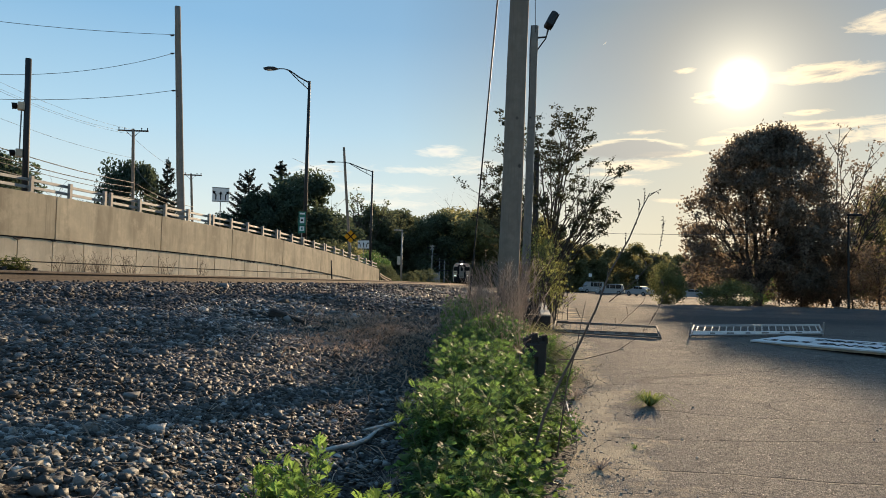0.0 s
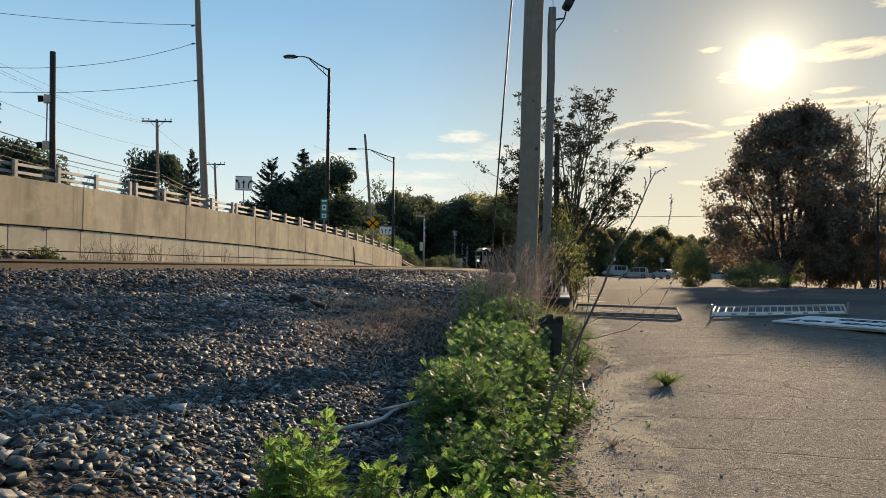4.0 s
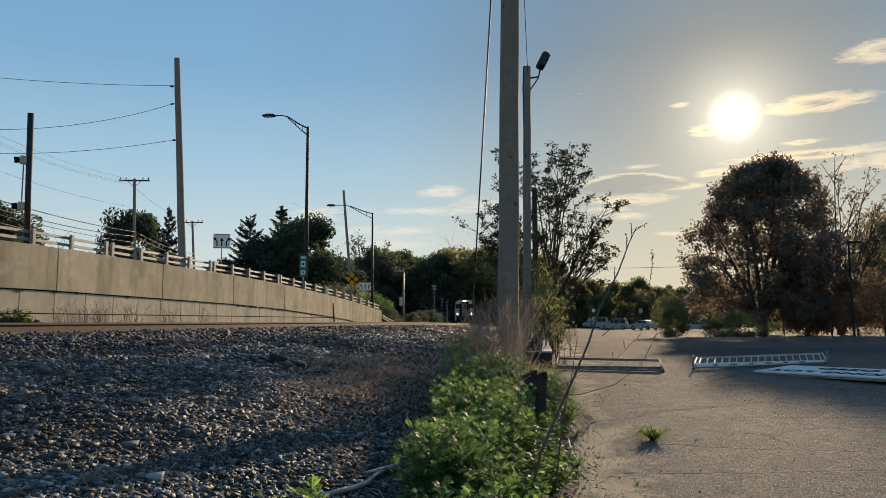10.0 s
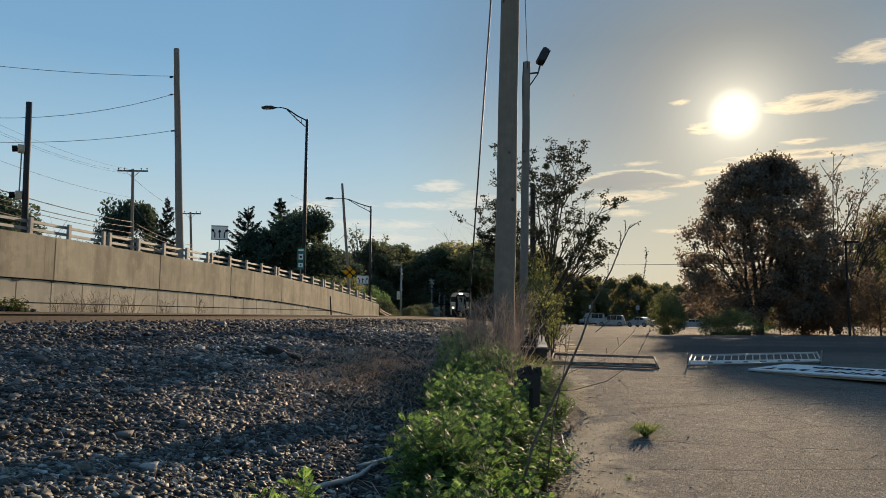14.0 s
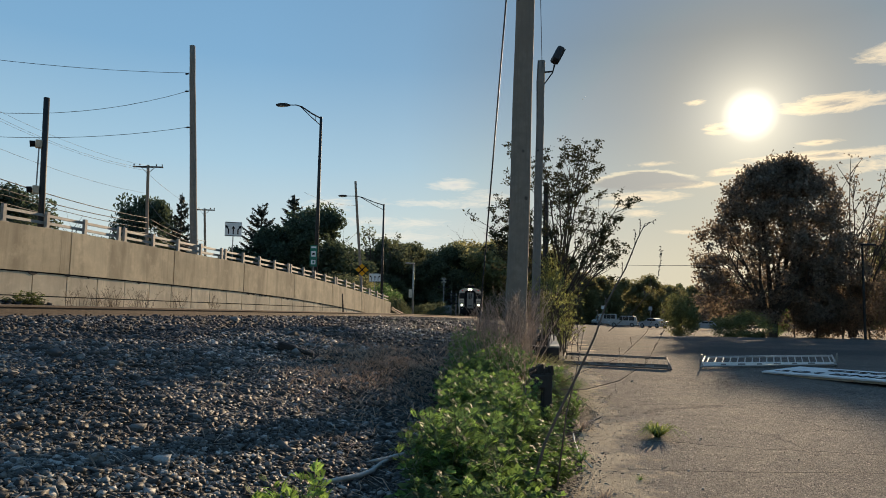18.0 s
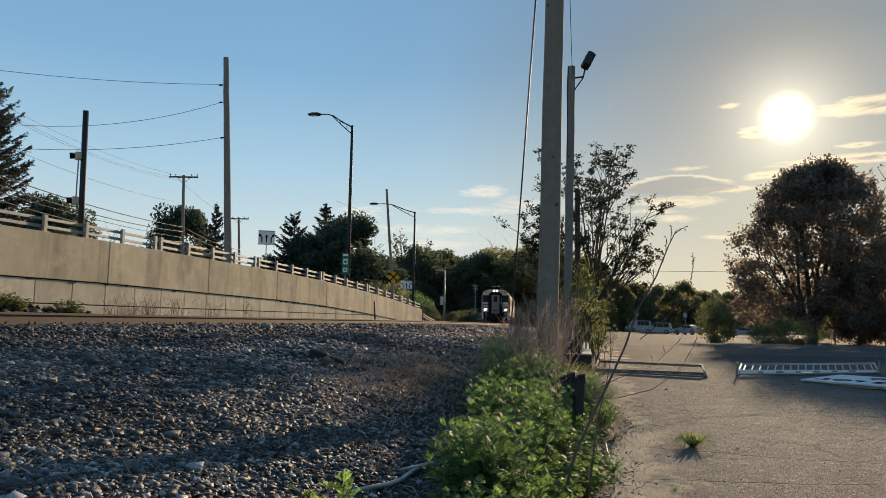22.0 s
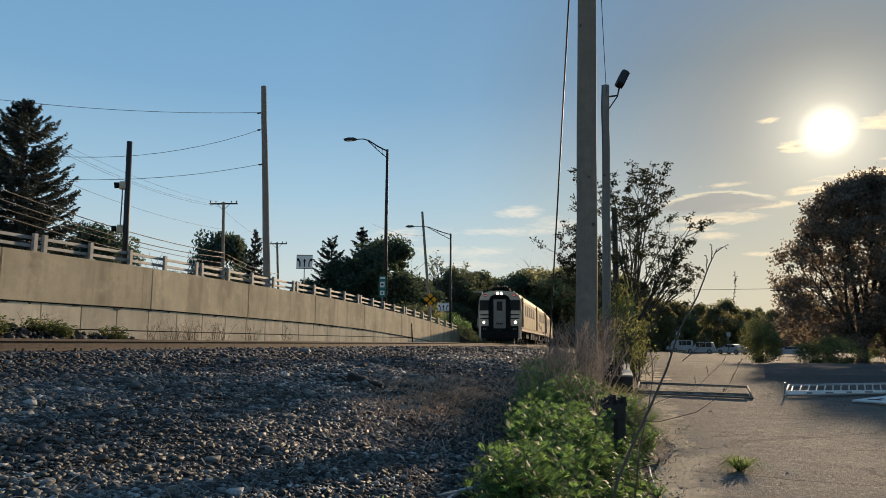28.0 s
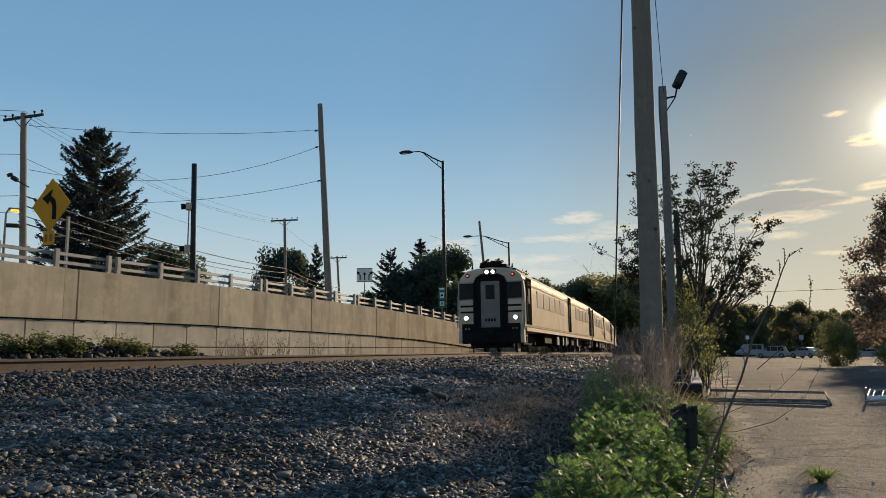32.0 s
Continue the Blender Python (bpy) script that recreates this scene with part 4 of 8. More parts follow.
def arrow(p, x, z, s, bend):
    """A lane arrow: shaft, bent or straight, and a head."""
    bm = bmesh.new()
    pts = [(0, -0.5), (0, 0.1)] if not bend else [(0, -0.5), (0, 0.0), (0.18 * bend, 0.22)]
    for (a, b), (c, d) in zip(pts, pts[1:]):
        L = math.hypot(c - a, d - b)
        box(bm, (x + (a + c) / 2 * s, -0.016, z + (b + d) / 2 * s), (0.13 * s, 0.006, (L + 0.06) * s), Matrix.Rotation(math.atan2(c - a, d - b), 3, "Y"))
    a, b = pts[-1]
    dx, dz = (0, 1) if not bend else (0.63 * bend, 0.77)
    v = [bm.verts.new((x + (a + q * dx + r * dz) * s, -0.019, z + (b + q * dz - r * dx) * s)) for q, r in ((0.32, 0), (-0.02, 0.2), (-0.02, -0.2))]
    bm.faces.new(v)
    part("arrow", bm, "sign_black", p)


for az, r, el, w, h in ((-17.28, 47, 0.1096, 1.02, 0.92), (-6.25, 70, 0.0498, 1.1, 0.82)):
    t, p = sign_plate("lane_sign", polar(az, r, 1.25 + el * r), w, h, radians(-az) * 0.9, "sign_white", "white lane-use sign with three black arrows", foot=2.4)
    for k, bnd in ((-1, -1), (0, 0), (1, 1)):
        arrow(p, k * w * 0.28, -0.02, h * 0.62, bnd)
    bar(p, 0, h / 2 - 0.04, w, 0.03), bar(p, 0, -h / 2 + 0.04, w, 0.03)

t, p = sign_plate("route_sign", polar(-11.12, 43.7, 1.25 + 0.0775 * 43.7), 0.42, 1.28, 0.17, "sign_green", "green route marker assembly with pale bars", foot=2.2)
bar(p, 0, 0.52, 0.3, 0.1, "sign_white"), bar(p, 0, 0.12, 0.26, 0.34, "sign_white"), bar(p, 0, 0.12, 0.14, 0.12, "sign_black", dy=-0.021), bar(p, 0, -0.38, 0.26, 0.26, "sign_white"), bar(p, 0, -0.38, 0.1, 0.14, "sign_green", dy=-0.021)
bar(p, 0, -0.20, 0.42, 0.02, "sign_black")

t, p = sign_plate("crossing_sign", polar(-7.29, 62, 1.25 + 0.0602 * 62), 0.78, 0.78, 0.12, "sign_yellow", "yellow diamond warning sign with a black cross", foot=2.2, diamond=True)
bar(p, 0, 0, 0.1, 0.9, rot=0.78), bar(p, 0, 0, 0.1, 0.9, rot=-0.78, dy=-0.02)

M["sign_brown"] = material("sign_brown", (0.22, 0.09, 0.01), 0.5, bump=0)
YR = 22.6
t, p = sign_plate("curve_sign", polar(-40.05, YR, 1.25 + 0.190 * YR), 1.09, 1.09, -0.225, "sign_yellow", "yellow diamond sign with a black left-curving arrow", False, diamond=True)
bm = bmesh.new()
row = []
for k in range(9):
    f = k / 8
    cx, cz, an = (0.16 - 0.02 * f, -0.42 + 0.62 * f, 0.0) if f < 0.5 else (0.15 - 0.26 * (1 - math.cos((f - 0.5) * math.pi)) * 0.9, -0.11 + 0.30 * math.sin((f - 0.5) * math.pi), (f - 0.5) * 2.2)
    row.append([bm.verts.new((cx + e * 0.085 * math.cos(an), -0.016, cz + e * 0.085 * math.sin(an))) for e in (-1, 1)])
for (a, b), (c, d) in zip(row, row[1:]):
    bm.faces.new((a, b, d, c))
part("arrow_shaft", bm, "sign_black", p)
bm = bmesh.new()
bm.faces.new([bm.verts.new((x, -0.02, z)) for x, z in ((-0.36, 0.22), (0.06, 0.46), (-0.10, 0.02))])
part("arrow", bm, "sign_black", p)
bm = bmesh.new()
box(bm, (0.52, 0.16, -1.55), (0.07, 0.07, 2.4), None, 0.006)
part("post", bm, "galvanised", t)
bm = bmesh.new()
box(bm, (-0.02, 0.0, -0.93), (0.44, 0.02, 0.40), None, 0.004)
sp = part("speed_plate", bm, "sign_yellow", t, "small yellow speed plate")
bar(sp, -0.11, -0.93, 0.10, 0.2, "sign_brown"), bar(sp, 0.08, -0.93, 0.10, 0.2, "sign_brown")
bm = bmesh.new()
tube(bm, [(0.52, 0.12, -0.45), (0.0, 0.02, -0.45)], 0.02, 6)
tube(bm, [(0.52, 0.12, -0.9), (0.0, 0.02, -0.9)], 0.02, 6)
part("bracket", bm, "galvanised", t)

# far lit street lamp beyond the ramp, and the gear on the T pole
c = polar(-42.75, 45, 1.8)
t = thing("street_lamp", Matrix.Translation(c), "grey street lamp with a lit amber head", "street lamp", "street lamps of the ramp")
bm = bmesh.new()
tube(bm, [(0, 0, 0), (0, 0, 7.3), (0.06, 0.04, 7.5), (0.2, 0.15, 7.55)], [0.08, 0.06, 0.05, 0.04], 8)
part("pole", bm, "grey_metal", t, smooth=True)
bm = bmesh.new()
box(bm, (0.34, 0.24, 7.58), (0.7, 0.28, 0.12), Matrix.Rotation(0.67, 3, "Z"), 0.05)
hd = part("lamp_head", bm, "grey_metal", t)
bm = bmesh.new()
box(bm, (0.36, 0.24, 7.48), (0.45, 0.28, 0.14), Matrix.Rotation(0.67, 3, "Z"), 0.04)
part("lens", bm, "amber_lamp", hd, "glowing amber lens")
c = polar(-42.4, 37.5, 1.25 + 0.216 * 37.5)
t = thing("service_light", Matrix.Translation(c), "small pole-mounted floodlight on the utility pole", "floodlight")
bm = bmesh.new()
tube(bm, [(0.45, 0.4, -0.25), (0.1, 0.05, 0.0)], 0.03, 6)
part("bracket", bm, "dark_metal", t)
bm = bmesh.new()
box(bm, (0, 0, 0.1), (0.34, 0.2, 0.2), Euler((0.3, 0.5, 0.3)).to_matrix(), 0.05)
box(bm, (-0.22, -0.05, 0.28), (0.24, 0.18, 0.16), Euler((0.3, -0.4, 0.3)).to_matrix(), 0.04)
part("housing", bm, "dark_metal", t)

# pale short lamp and crossing gear beyond the wall's end
c = polar(-3.2, 78, 0.9)
t = thing("path_lamp", Matrix.Translation(c), "short pale lamp post with a flat head", "street lamp")
bm = bmesh.new()
tube(bm, [(0, 0, 0), (0, 0, 1.25 + 0.071 * 78 - 0.9)], [0.12, 0.09], 10)
part("pole", bm, "galvanised", t, smooth=True)
bm = bmesh.new()
box(bm, (-0.4, 0, 1.25 + 0.0715 * 78 - 0.95), (1.0, 0.35, 0.16), None, 0.04)
part("lamp_head", bm, "galvanised", t)
bm = bmesh.new()
box(bm, (-0.28, -0.1, 2.6), (0.34, 0.1, 0.9), None, 0.01)
part("plate", bm, "wood_pale", t)
for az, r, hh in ((-0.75, 120, 0.052), (-0.15, 126, 0.034), (0.25, 118, 0.03)):
    c = polar(az, r, 0.7)
    t = thing("crossing_signal", Matrix.Translation(c), "dark crossing signal mast with crossarms beside the track", "signal", "crossing signals")
    h = 1.25 + hh * r - 0.7
    bm = bmesh.new()
    tube(bm, [(0, 0, 0), (0, 0, h)], 0.09, 8)
    part("mast", bm, "grey_metal", t)
    for z, wd in ((h - 0.5, 1.3), (h - 1.6, 1.6)):
        bm = bmesh.new()
        box(bm, (0, -0.1, z), (wd, 0.1, 0.14), None, 0.01)
        ar = part("crossarm", bm, "dark_metal", t)
        for s in (-1, 1):
            bm = bmesh.new()
            tube(bm, [(s * wd / 2, -0.1, z), (s * wd / 2, -0.2, z)], 0.17, 12)
            part("lamp_disc", bm, "under", ar)
    for s in (-1, 1) if az < -0.5 else ():
        bm = bmesh.new()
        box(bm, (0, -0.14 - 0.012 * s, h - 0.5), (1.0, 0.02, 0.18), Matrix.Rotation(s * 0.79, 3, "Y"))
        part("crossbuck_blade", bm, "galvanised", t)
bm = bmesh.new()
box(bm, (0, 0, 1.0), (2.0, 1.4, 2.0), None, 0.05)
t = thing("relay_cabinet", Matrix.Translation(polar(-0.6, 112, 0.7)), "grey metal equipment cabinet beside the track", "cabinet")
part("body", bm, "grey_metal", t)

# ---- overhead wires ----


def at_el(az, r, el):
    return polar(az, r, 1.25 + el * r)


bm = bmesh.new()
tube(bm, [at_el(-42.72, 37.8, 0.1604), at_el(-41.85, 37.8, 0.161)], 0.10, 10)
tagged(finish("splice_case", bm, "dark_metal", None, "", True), "dark cable splice case hanging on the wires", "cable box")
# the three spans from the leaning pole to the near crossarm pole
for e_r, az_r, az_l, e_l, sag in ((0.3173, -20.98, -41.75, 0.2875, 0.31), (0.2933, -20.93, -41.6, 0.2316, 1.12), (0.2442, -20.72, -41.5, 0.196, 0.63)):
    wire(at_el(az_r, 38, e_r), at_el(az_l, 38, e_l), sag, 0.012)
    bm = bmesh.new()
    p = at_el(az_r, 37.7, e_r)
    tube(bm, [p + Vector((-0.12, 0.12, 0.0)), p + Vector((-0.24, 0.12, -0.01)), p + Vector((-0.30, 0.12, -0.02))], [0.03, 0.05, 0.025], 8)
    tagged(finish("insulator", bm, "dark_metal"), "small dark insulator on the leaning pole", "insulator", "insulators")
# bundles from the near T pole along the road
for e0, e1, r0, sag in ((0.305, 0.186, 0.008, 0.9), (0.300, 0.183, 0.008, 1.1), (0.293, 0.180, 0.008, 1.0), (0.247, 0.150, 0.010, 0.7)):
    wire(at_el(-42.1, 38, e0), at_el(-23.55, 62, e1), sag, r0)
for e0, e1, r0, sag in ((0.200, 0.118, 0.030, 0.5), (0.188, 0.112, 0.030, 0.6), (0.175, 0.104, 0.022, 0.4), (0.166, 0.098, 0.03, 0.5)):
    wire(at_el(-42.0, 38, e0), at_el(-23.4, 62, e1), sag, r0, "thick communication cable strung between poles")
    wire(at_el(-23.4, 62, e1), at_el(-19.2, 80, e1 * 0.86 - 0.01), 0.3, r0, "thick communication cable strung between poles")
for e0 in (0.305, 0.298, 0.25, 0.198, 0.178):
    wire(at_el(-42.1, 38, e0), at_el(-62, 40, e0 - 0.01), 0.5, 0.014)
wire(at_el(-23.5, 62, 0.175), at_el(-19.4, 80, 0.132), 0.4, 0.012)
wire(at_el(-23.4, 62, 0.140), at_el(-20.3, 38, 0.10), 0.5, 0.014)
wire(at_el(8.2, 165, 0.076), at_el(23, 44, 0.071), 0.3, 0.02)
wire(at_el(-7.9, 75, 0.150), at_el(-12, 60, 0.165), 0.3, 0.012)

# steel guide rail where the wall ends
t = thing("guide_rail", pose(0, 0, 0), "rusty steel guide rail continuing past the wall", "guardrail")
pts = [Vector((wall_x(57.4) + 0.1 + 0.055 * k * k * 0.3, 57.8 + 1.5 * k, 1.75 - 0.10 * k)) for k in range(6)]
bm = bmesh.new()
for dz in (-0.09, 0.09):
    tube(bm, [p + Vector((0, 0, dz)) for p in pts], 0.075, 6)
part("beam", bm, "rail_side", t)
for p in pts[::1]:
    bm = bmesh.new()
    box(bm, p + Vector((-0.12, 0, -0.4)), (0.12, 0.15, 1.3), None, 0.01)
    part("post", bm, "wood_dark", t)


# ---- train ----
CAR_L, CAR_W = 25.9, 3.12


def car_section(inset=0.0):
    """Half outline of a coach over the rail, right side: x, z."""
    w = CAR_W / 2 - inset
    pts = [(w - 0.10, 0.95), (w, 1.15), (w, 2.75), (w - 0.03, 3.12), (w - 0.13, 3.44), (w - 0.40, 3.70), (w - 0.92, 3.82), (0.0, 3.86)]
    return pts + [(-x, z) for x, z in pts[-2::-1]]


def build_car(name, cab, label):
    """A coach whose front face is at y = 0 and whose length runs to +y; x to its left side seen from the front is mirrored by symmetry."""
    c = thing(name, pose(0, 0, 0), label, "train car", "cars of the commuter train")
    bm = bmesh.new()
    sec = car_section()
    prism(bm, sec, 0.02, CAR_L - 0.35)
    part("body", bm, "steel_body", c, "ribbed stainless steel car body")
    bm = bmesh.new()
    for k in range(5):
        box(bm, (0, 2.8 + k * 4.8, 3.97), (1.5, 1.6, 0.14), None, 0.03)
    part("roof_fittings", bm, "under", c)
    # ribs, windows and doors on both sides
    for s in (-1, 1):
        for z in (1.22, 3.08, 3.18):
            bm = bmesh.new()
            box(bm, (s * (CAR_W / 2 + 0.008), CAR_L / 2, z), (0.016, CAR_L - 1.0, 0.02))
            part("side_rib", bm, "steel_body", c)
        sill = bmesh.new()
        box(sill, (s * (CAR_W / 2 - 0.03), CAR_L / 2, 1.02), (0.07, CAR_L - 0.6, 0.16))
        part("side_sill", sill, "front_paint", c)
        wins = [3.65 + 1.78 * k for k in range(5)] + [17.5 + 1.78 * k for k in range(4)]
        for y in wins:
            bm = bmesh.new()
            box(bm, (s * (CAR_W / 2 + 0.004), y, 2.55), (0.024, 1.58, 0.82), None, 0.01)
            wf = part("window", bm, "door_grey", c)
            bm = bmesh.new()
            box(bm, (s * (CAR_W / 2 + 0.012), y, 2.55), (0.020, 1.42, 0.68), None, 0.008)
            part("pane", bm, "window_side", wf)
        for y in (0.85, 13.9, CAR_L - 1.1):
            # flush doors, with the shade of a recess put into their black colour
            d = bmesh.new()
            box(d, (s * (CAR_W / 2 + 0.004), y, 2.3), (0.024, 1.25, 2.15), None, 0.01)
            dp = part("side_door", d, "door_recess_shade", c, "side door painted as dark as a shaded recess")
            bm = bmesh.new()
            box(bm, (s * (CAR_W / 2 + 0.02), y, 2.55), (0.012, 0.4, 0.7), None, 0.005)
            part("door_pane", bm, "cab_glass", dp)
            bm = bmesh.new()
            tube(bm, [(s * (CAR_W / 2 + 0.06), y - 0.6, 1.35), (s * (CAR_W / 2 + 0.06), y - 0.6, 2.5)], 0.018, 6)
            part("handrail", bm, "grey_metal", c)
    # underfloor gear and trucks
    for y, l, z0 in ((7.0, 2.2, 0.42), (10.2, 1.6, 0.35), (13.2, 2.8, 0.45), (16.4, 1.3, 0.4)):
        bm = bmesh.new()
        box(bm, (0, y, (z0 + 0.95) / 2), (2.7, l, 0.95 - z0), None, 0.04)
        part("equipment_box", bm, "under", c)
    for y, l in ((9.6, 0.55), (11.6, 0.4), (12.9, 0.4), (17.9, 0.5)):
        for s in (-1, 1):
            bm = bmesh.new()
            box(bm, (s * 1.42, y, 0.62), (0.10, l, 0.5), None, 0.02)
            part("valve_box", bm, "grey_metal", c, "pale metal box under the floor")
    for y in (0.4, CAR_L - 0.7):
        for s in (-1, 1):
            bm = bmesh.new()
            for z in (0.45, 0.72, 0.95):
                box(bm, (s * 1.36, y, z), (0.26, 0.62, 0.03))
            for dy in (-0.32, 0.32):
                box(bm, (s * 1.47, y + dy, 0.70), (0.03, 0.03, 0.56))
            part("steps", bm, "grey_metal", c)
    for y in (3.2, CAR_L - 3.5):
        for s in (-1, 1):
            bm = bmesh.new()
            prism(bm, [(-1.6, 0.5), (-1.6, 0.72), (-0.6, 0.80), (0.6, 0.80), (1.6, 0.72), (1.6, 0.5), (0.7, 0.36), (-0.7, 0.36)], -0.06, 0.06,
                  Matrix.Translation((s * 0.98, y, 0)) @ Matrix.Rotation(math.pi / 2, 4, "Z"))
            fr = part("truck_frame", bm, "under", c)
            for dy in (-1.3, 1.3):
                bm = bmesh.new()
                tube(bm, [(s * 0.70, y + dy, 0.42), (s * 0.83, y + dy, 0.42)], 0.42, 20)
                part("wheel", bm, "wheel_steel", c, smooth=False)
                bm = bmesh.new()
                box(bm, (s * 1.02, y + dy, 0.46), (0.16, 0.3, 0.3), None, 0.04)
                part("axle_box", bm, "under", fr)
        bm = bmesh.new()
        box(bm, (0, y, 0.7), (1.9, 0.5, 0.35), None, 0.03)
        part("bolster", bm, "under", c)
    if cab:
        cab_front(c)
    else:
        for y in (-0.1, CAR_L - 0.25):
            bm = bmesh.new()
            box(bm, (0, y, 2.2), (1.1, 0.5, 2.3), None, 0.05)
            part("gangway", bm, "under", c)
    return c


def cab_front(c):
    bm = bmesh.new()
    prism(bm, car_section(0.0), -0.16, 0.02)
    bmesh.ops.bevel(bm, geom=[e for e in bm.edges if all(v.co.y < -0.1 for v in e.verts)], offset=0.09, segments=3, affect="EDGES")
    part("front_plate", bm, "front_paint", c, "dull grey front end")
    y = -0.165

    def plate(name, x, z, w, h, mat, depth=0.03, parent=c, dy=0.0, bev=0.012, label=""):
        b = bmesh.new()
        box(b, (x, y + dy, z), (w, depth, h), None, bev)
        return part(name, b, mat, parent, label)

    # dark surround of the end door, with a rounded head
    bm = bmesh.new()
    o = [(-0.74, 1.05), (-0.74, 3.15), (-0.62, 3.38), (-0.40, 3.47), (0.40, 3.47), (0.62, 3.38), (0.74, 3.15), (0.74, 1.05)]
    prism(bm, o, y - 0.02, y + 0.02)
    part("door_surround", bm, "black_paint", c, "black painted surround of the end door")
    bm = bmesh.new()
    tube(bm, [(-0.76, y - 0.04, 1.05), (-0.76, y - 0.04, 3.1), (-0.62, y - 0.06, 3.38), (-0.38, y - 0.08, 3.5), (0.38, y - 0.08, 3.5), (0.62, y - 0.06, 3.38), (0.76, y - 0.04, 3.1), (0.76, y - 0.04, 1.05)], 0.055, 6)
    part("surround_rim", bm, "black_paint", c)
    door = plate("end_door", 0, 2.16, 0.88, 2.1, "door_grey", 0.04, dy=-0.03)
    plate("door_pane", 0, 2.72, 0.42, 0.66, "cab_glass", 0.02, door, -0.055)
    for k in range(4):
        plate("number_bar", -0.2 + k * 0.13, 1.45, 0.09, 0.13, "black_paint", 0.01, door, -0.056, 0)
    for s in (-1, 1):
        plate("window_border", s * 1.14, 2.78, 0.76, 0.86, "front_trim", 0.02, dy=-0.002, bev=0.009)
        plate("front_window", s * 1.14, 2.78, 0.66, 0.74, "cab_glass", 0.03, dy=-0.008)
        for z in (2.22, 1.96):
            plate("grab_panel", s * 1.10, z, 0.62, 0.17, "front_paint", 0.03, dy=-0.01)
        plate("black_band", s * 1.10, 2.09, 0.66, 0.09, "black_paint", 0.02, dy=-0.004)
        plate("black_band", s * 1.10, 1.82, 0.66, 0.07, "black_paint", 0.02, dy=-0.004)
        b = bmesh.new()
        tube(b, [(s * 1.15, y + 0.02, 1.55), (s * 1.15, y - 0.05, 1.55)], 0.13, 16)
        hl = part("headlight_housing", b, "grey_metal", c)
        b = bmesh.new()
        tube(b, [(s * 1.15, y - 0.045, 1.55), (s * 1.15, y - 0.075, 1.55)], 0.08, 16)
        part("headlight", b, "headlight", hl, "lit round headlight")
        b = bmesh.new()
        tube(b, [(s * 0.14, y - 0.03, 3.64), (s * 0.14, y - 0.075, 3.64)], 0.08, 14)
        part("headlight", b, "headlight", c, "lit round headlight")
        b = bmesh.new()
        tube(b, [(s * 1.06, y + 0.02, 3.5), (s * 1.06, y - 0.04, 3.5)], 0.10, 12)
        ml = part("marker_housing", b, "dark_metal", c)
        b = bmesh.new()
        tube(b, [(s * 1.06, y - 0.035, 3.5), (s * 1.06, y - 0.055, 3.5)], 0.05, 12)
        part("marker_lamp", b, "red_lamp", ml, "lit red marker lamp")
        b = bmesh.new()
        tube(b, [(s * 1.56, y - 0.03, 1.1), (s * 1.56, y - 0.05, 2.6)], 0.02, 6)
        part("handrail", b, "grey_metal", c)
        b = bmesh.new()
        tube(b, [(s * 1.2, y - 0.03, 3.14), (s * 0.9, y - 0.06, 2.82)], 0.014, 5)
        part("wiper", b, "black_paint", c)
        # corner steps down to the pilot
        b = bmesh.new()
        prism(b, [(s * 1.52, 0.42), (s * 1.52, 1.0), (s * 1.18, 1.0), (s * 1.18, 0.75), (s * 1.28, 0.42)], y, 0.1)
        part("corner_step", b, "front_paint", c)
    plate("lamp_box", 0, 3.64, 0.58, 0.24, "black_paint", 0.06, dy=-0.02)
    plate("lower_panel", 0, 1.06, 2.72, 0.46, "black_paint", 0.03, dy=-0.004)
    for s in (-1, 1):
        for k in range(2):
            plate("receptacle", s * (1.02 + 0.16 * k), 1.06, 0.08, 0.09, "grey_metal", 0.05, dy=-0.03, bev=0.02)
    b = bmesh.new()
    box(b, (0, -0.06, 0.62), (2.7, 0.35, 0.46), None, 0.03)
    box(b, (0, 0.05, 0.35), (2.0, 0.2, 0.3), None, 0.03)
    part("pilot", b, "under", c, "black steel pilot under the front")
    b = bmesh.new()
    box(b, (0, -0.45, 0.86), (0.22, 0.7, 0.26), None, 0.04)
    box(b, (0.06, -0.82, 0.86), (0.34, 0.18, 0.34), None, 0.05)
    part("coupler", b, "under", c)
    for x in (-0.75, -0.45, 0.45, 0.75):
        b = bmesh.new()
        tube(b, [(x, -0.15, 0.75), (x, -0.3, 0.5), (x * 0.8, -0.36, 0.3), (x * 0.5, -0.3, 0.42)], 0.03, 6)
        part("air_hose", b, "black_paint", c)
    b = bmesh.new()
    box(b, (0, 1.0, 3.98), (1.3, 1.2, 0.16), None, 0.04)
    for k in range(6):
        tube(b, [(-0.42 + k * 0.17, 0.05, 4.02 + 0.05 * (k % 2)), (-0.42 + k * 0.17, 0.6, 4.20 + 0.10 * (k % 3 == 1))], [0.10, 0.06], 8)
    part("roof_horn", b, "under", c, "black horns and box on the roof")
    for x in (-0.95, 0.95):
        b = bmesh.new()
        tube(b, [(x, 0.3, 3.85), (x, 0.3, 4.05)], [0.06, 0.02], 6)
        part("antenna", b, "black_paint", c)


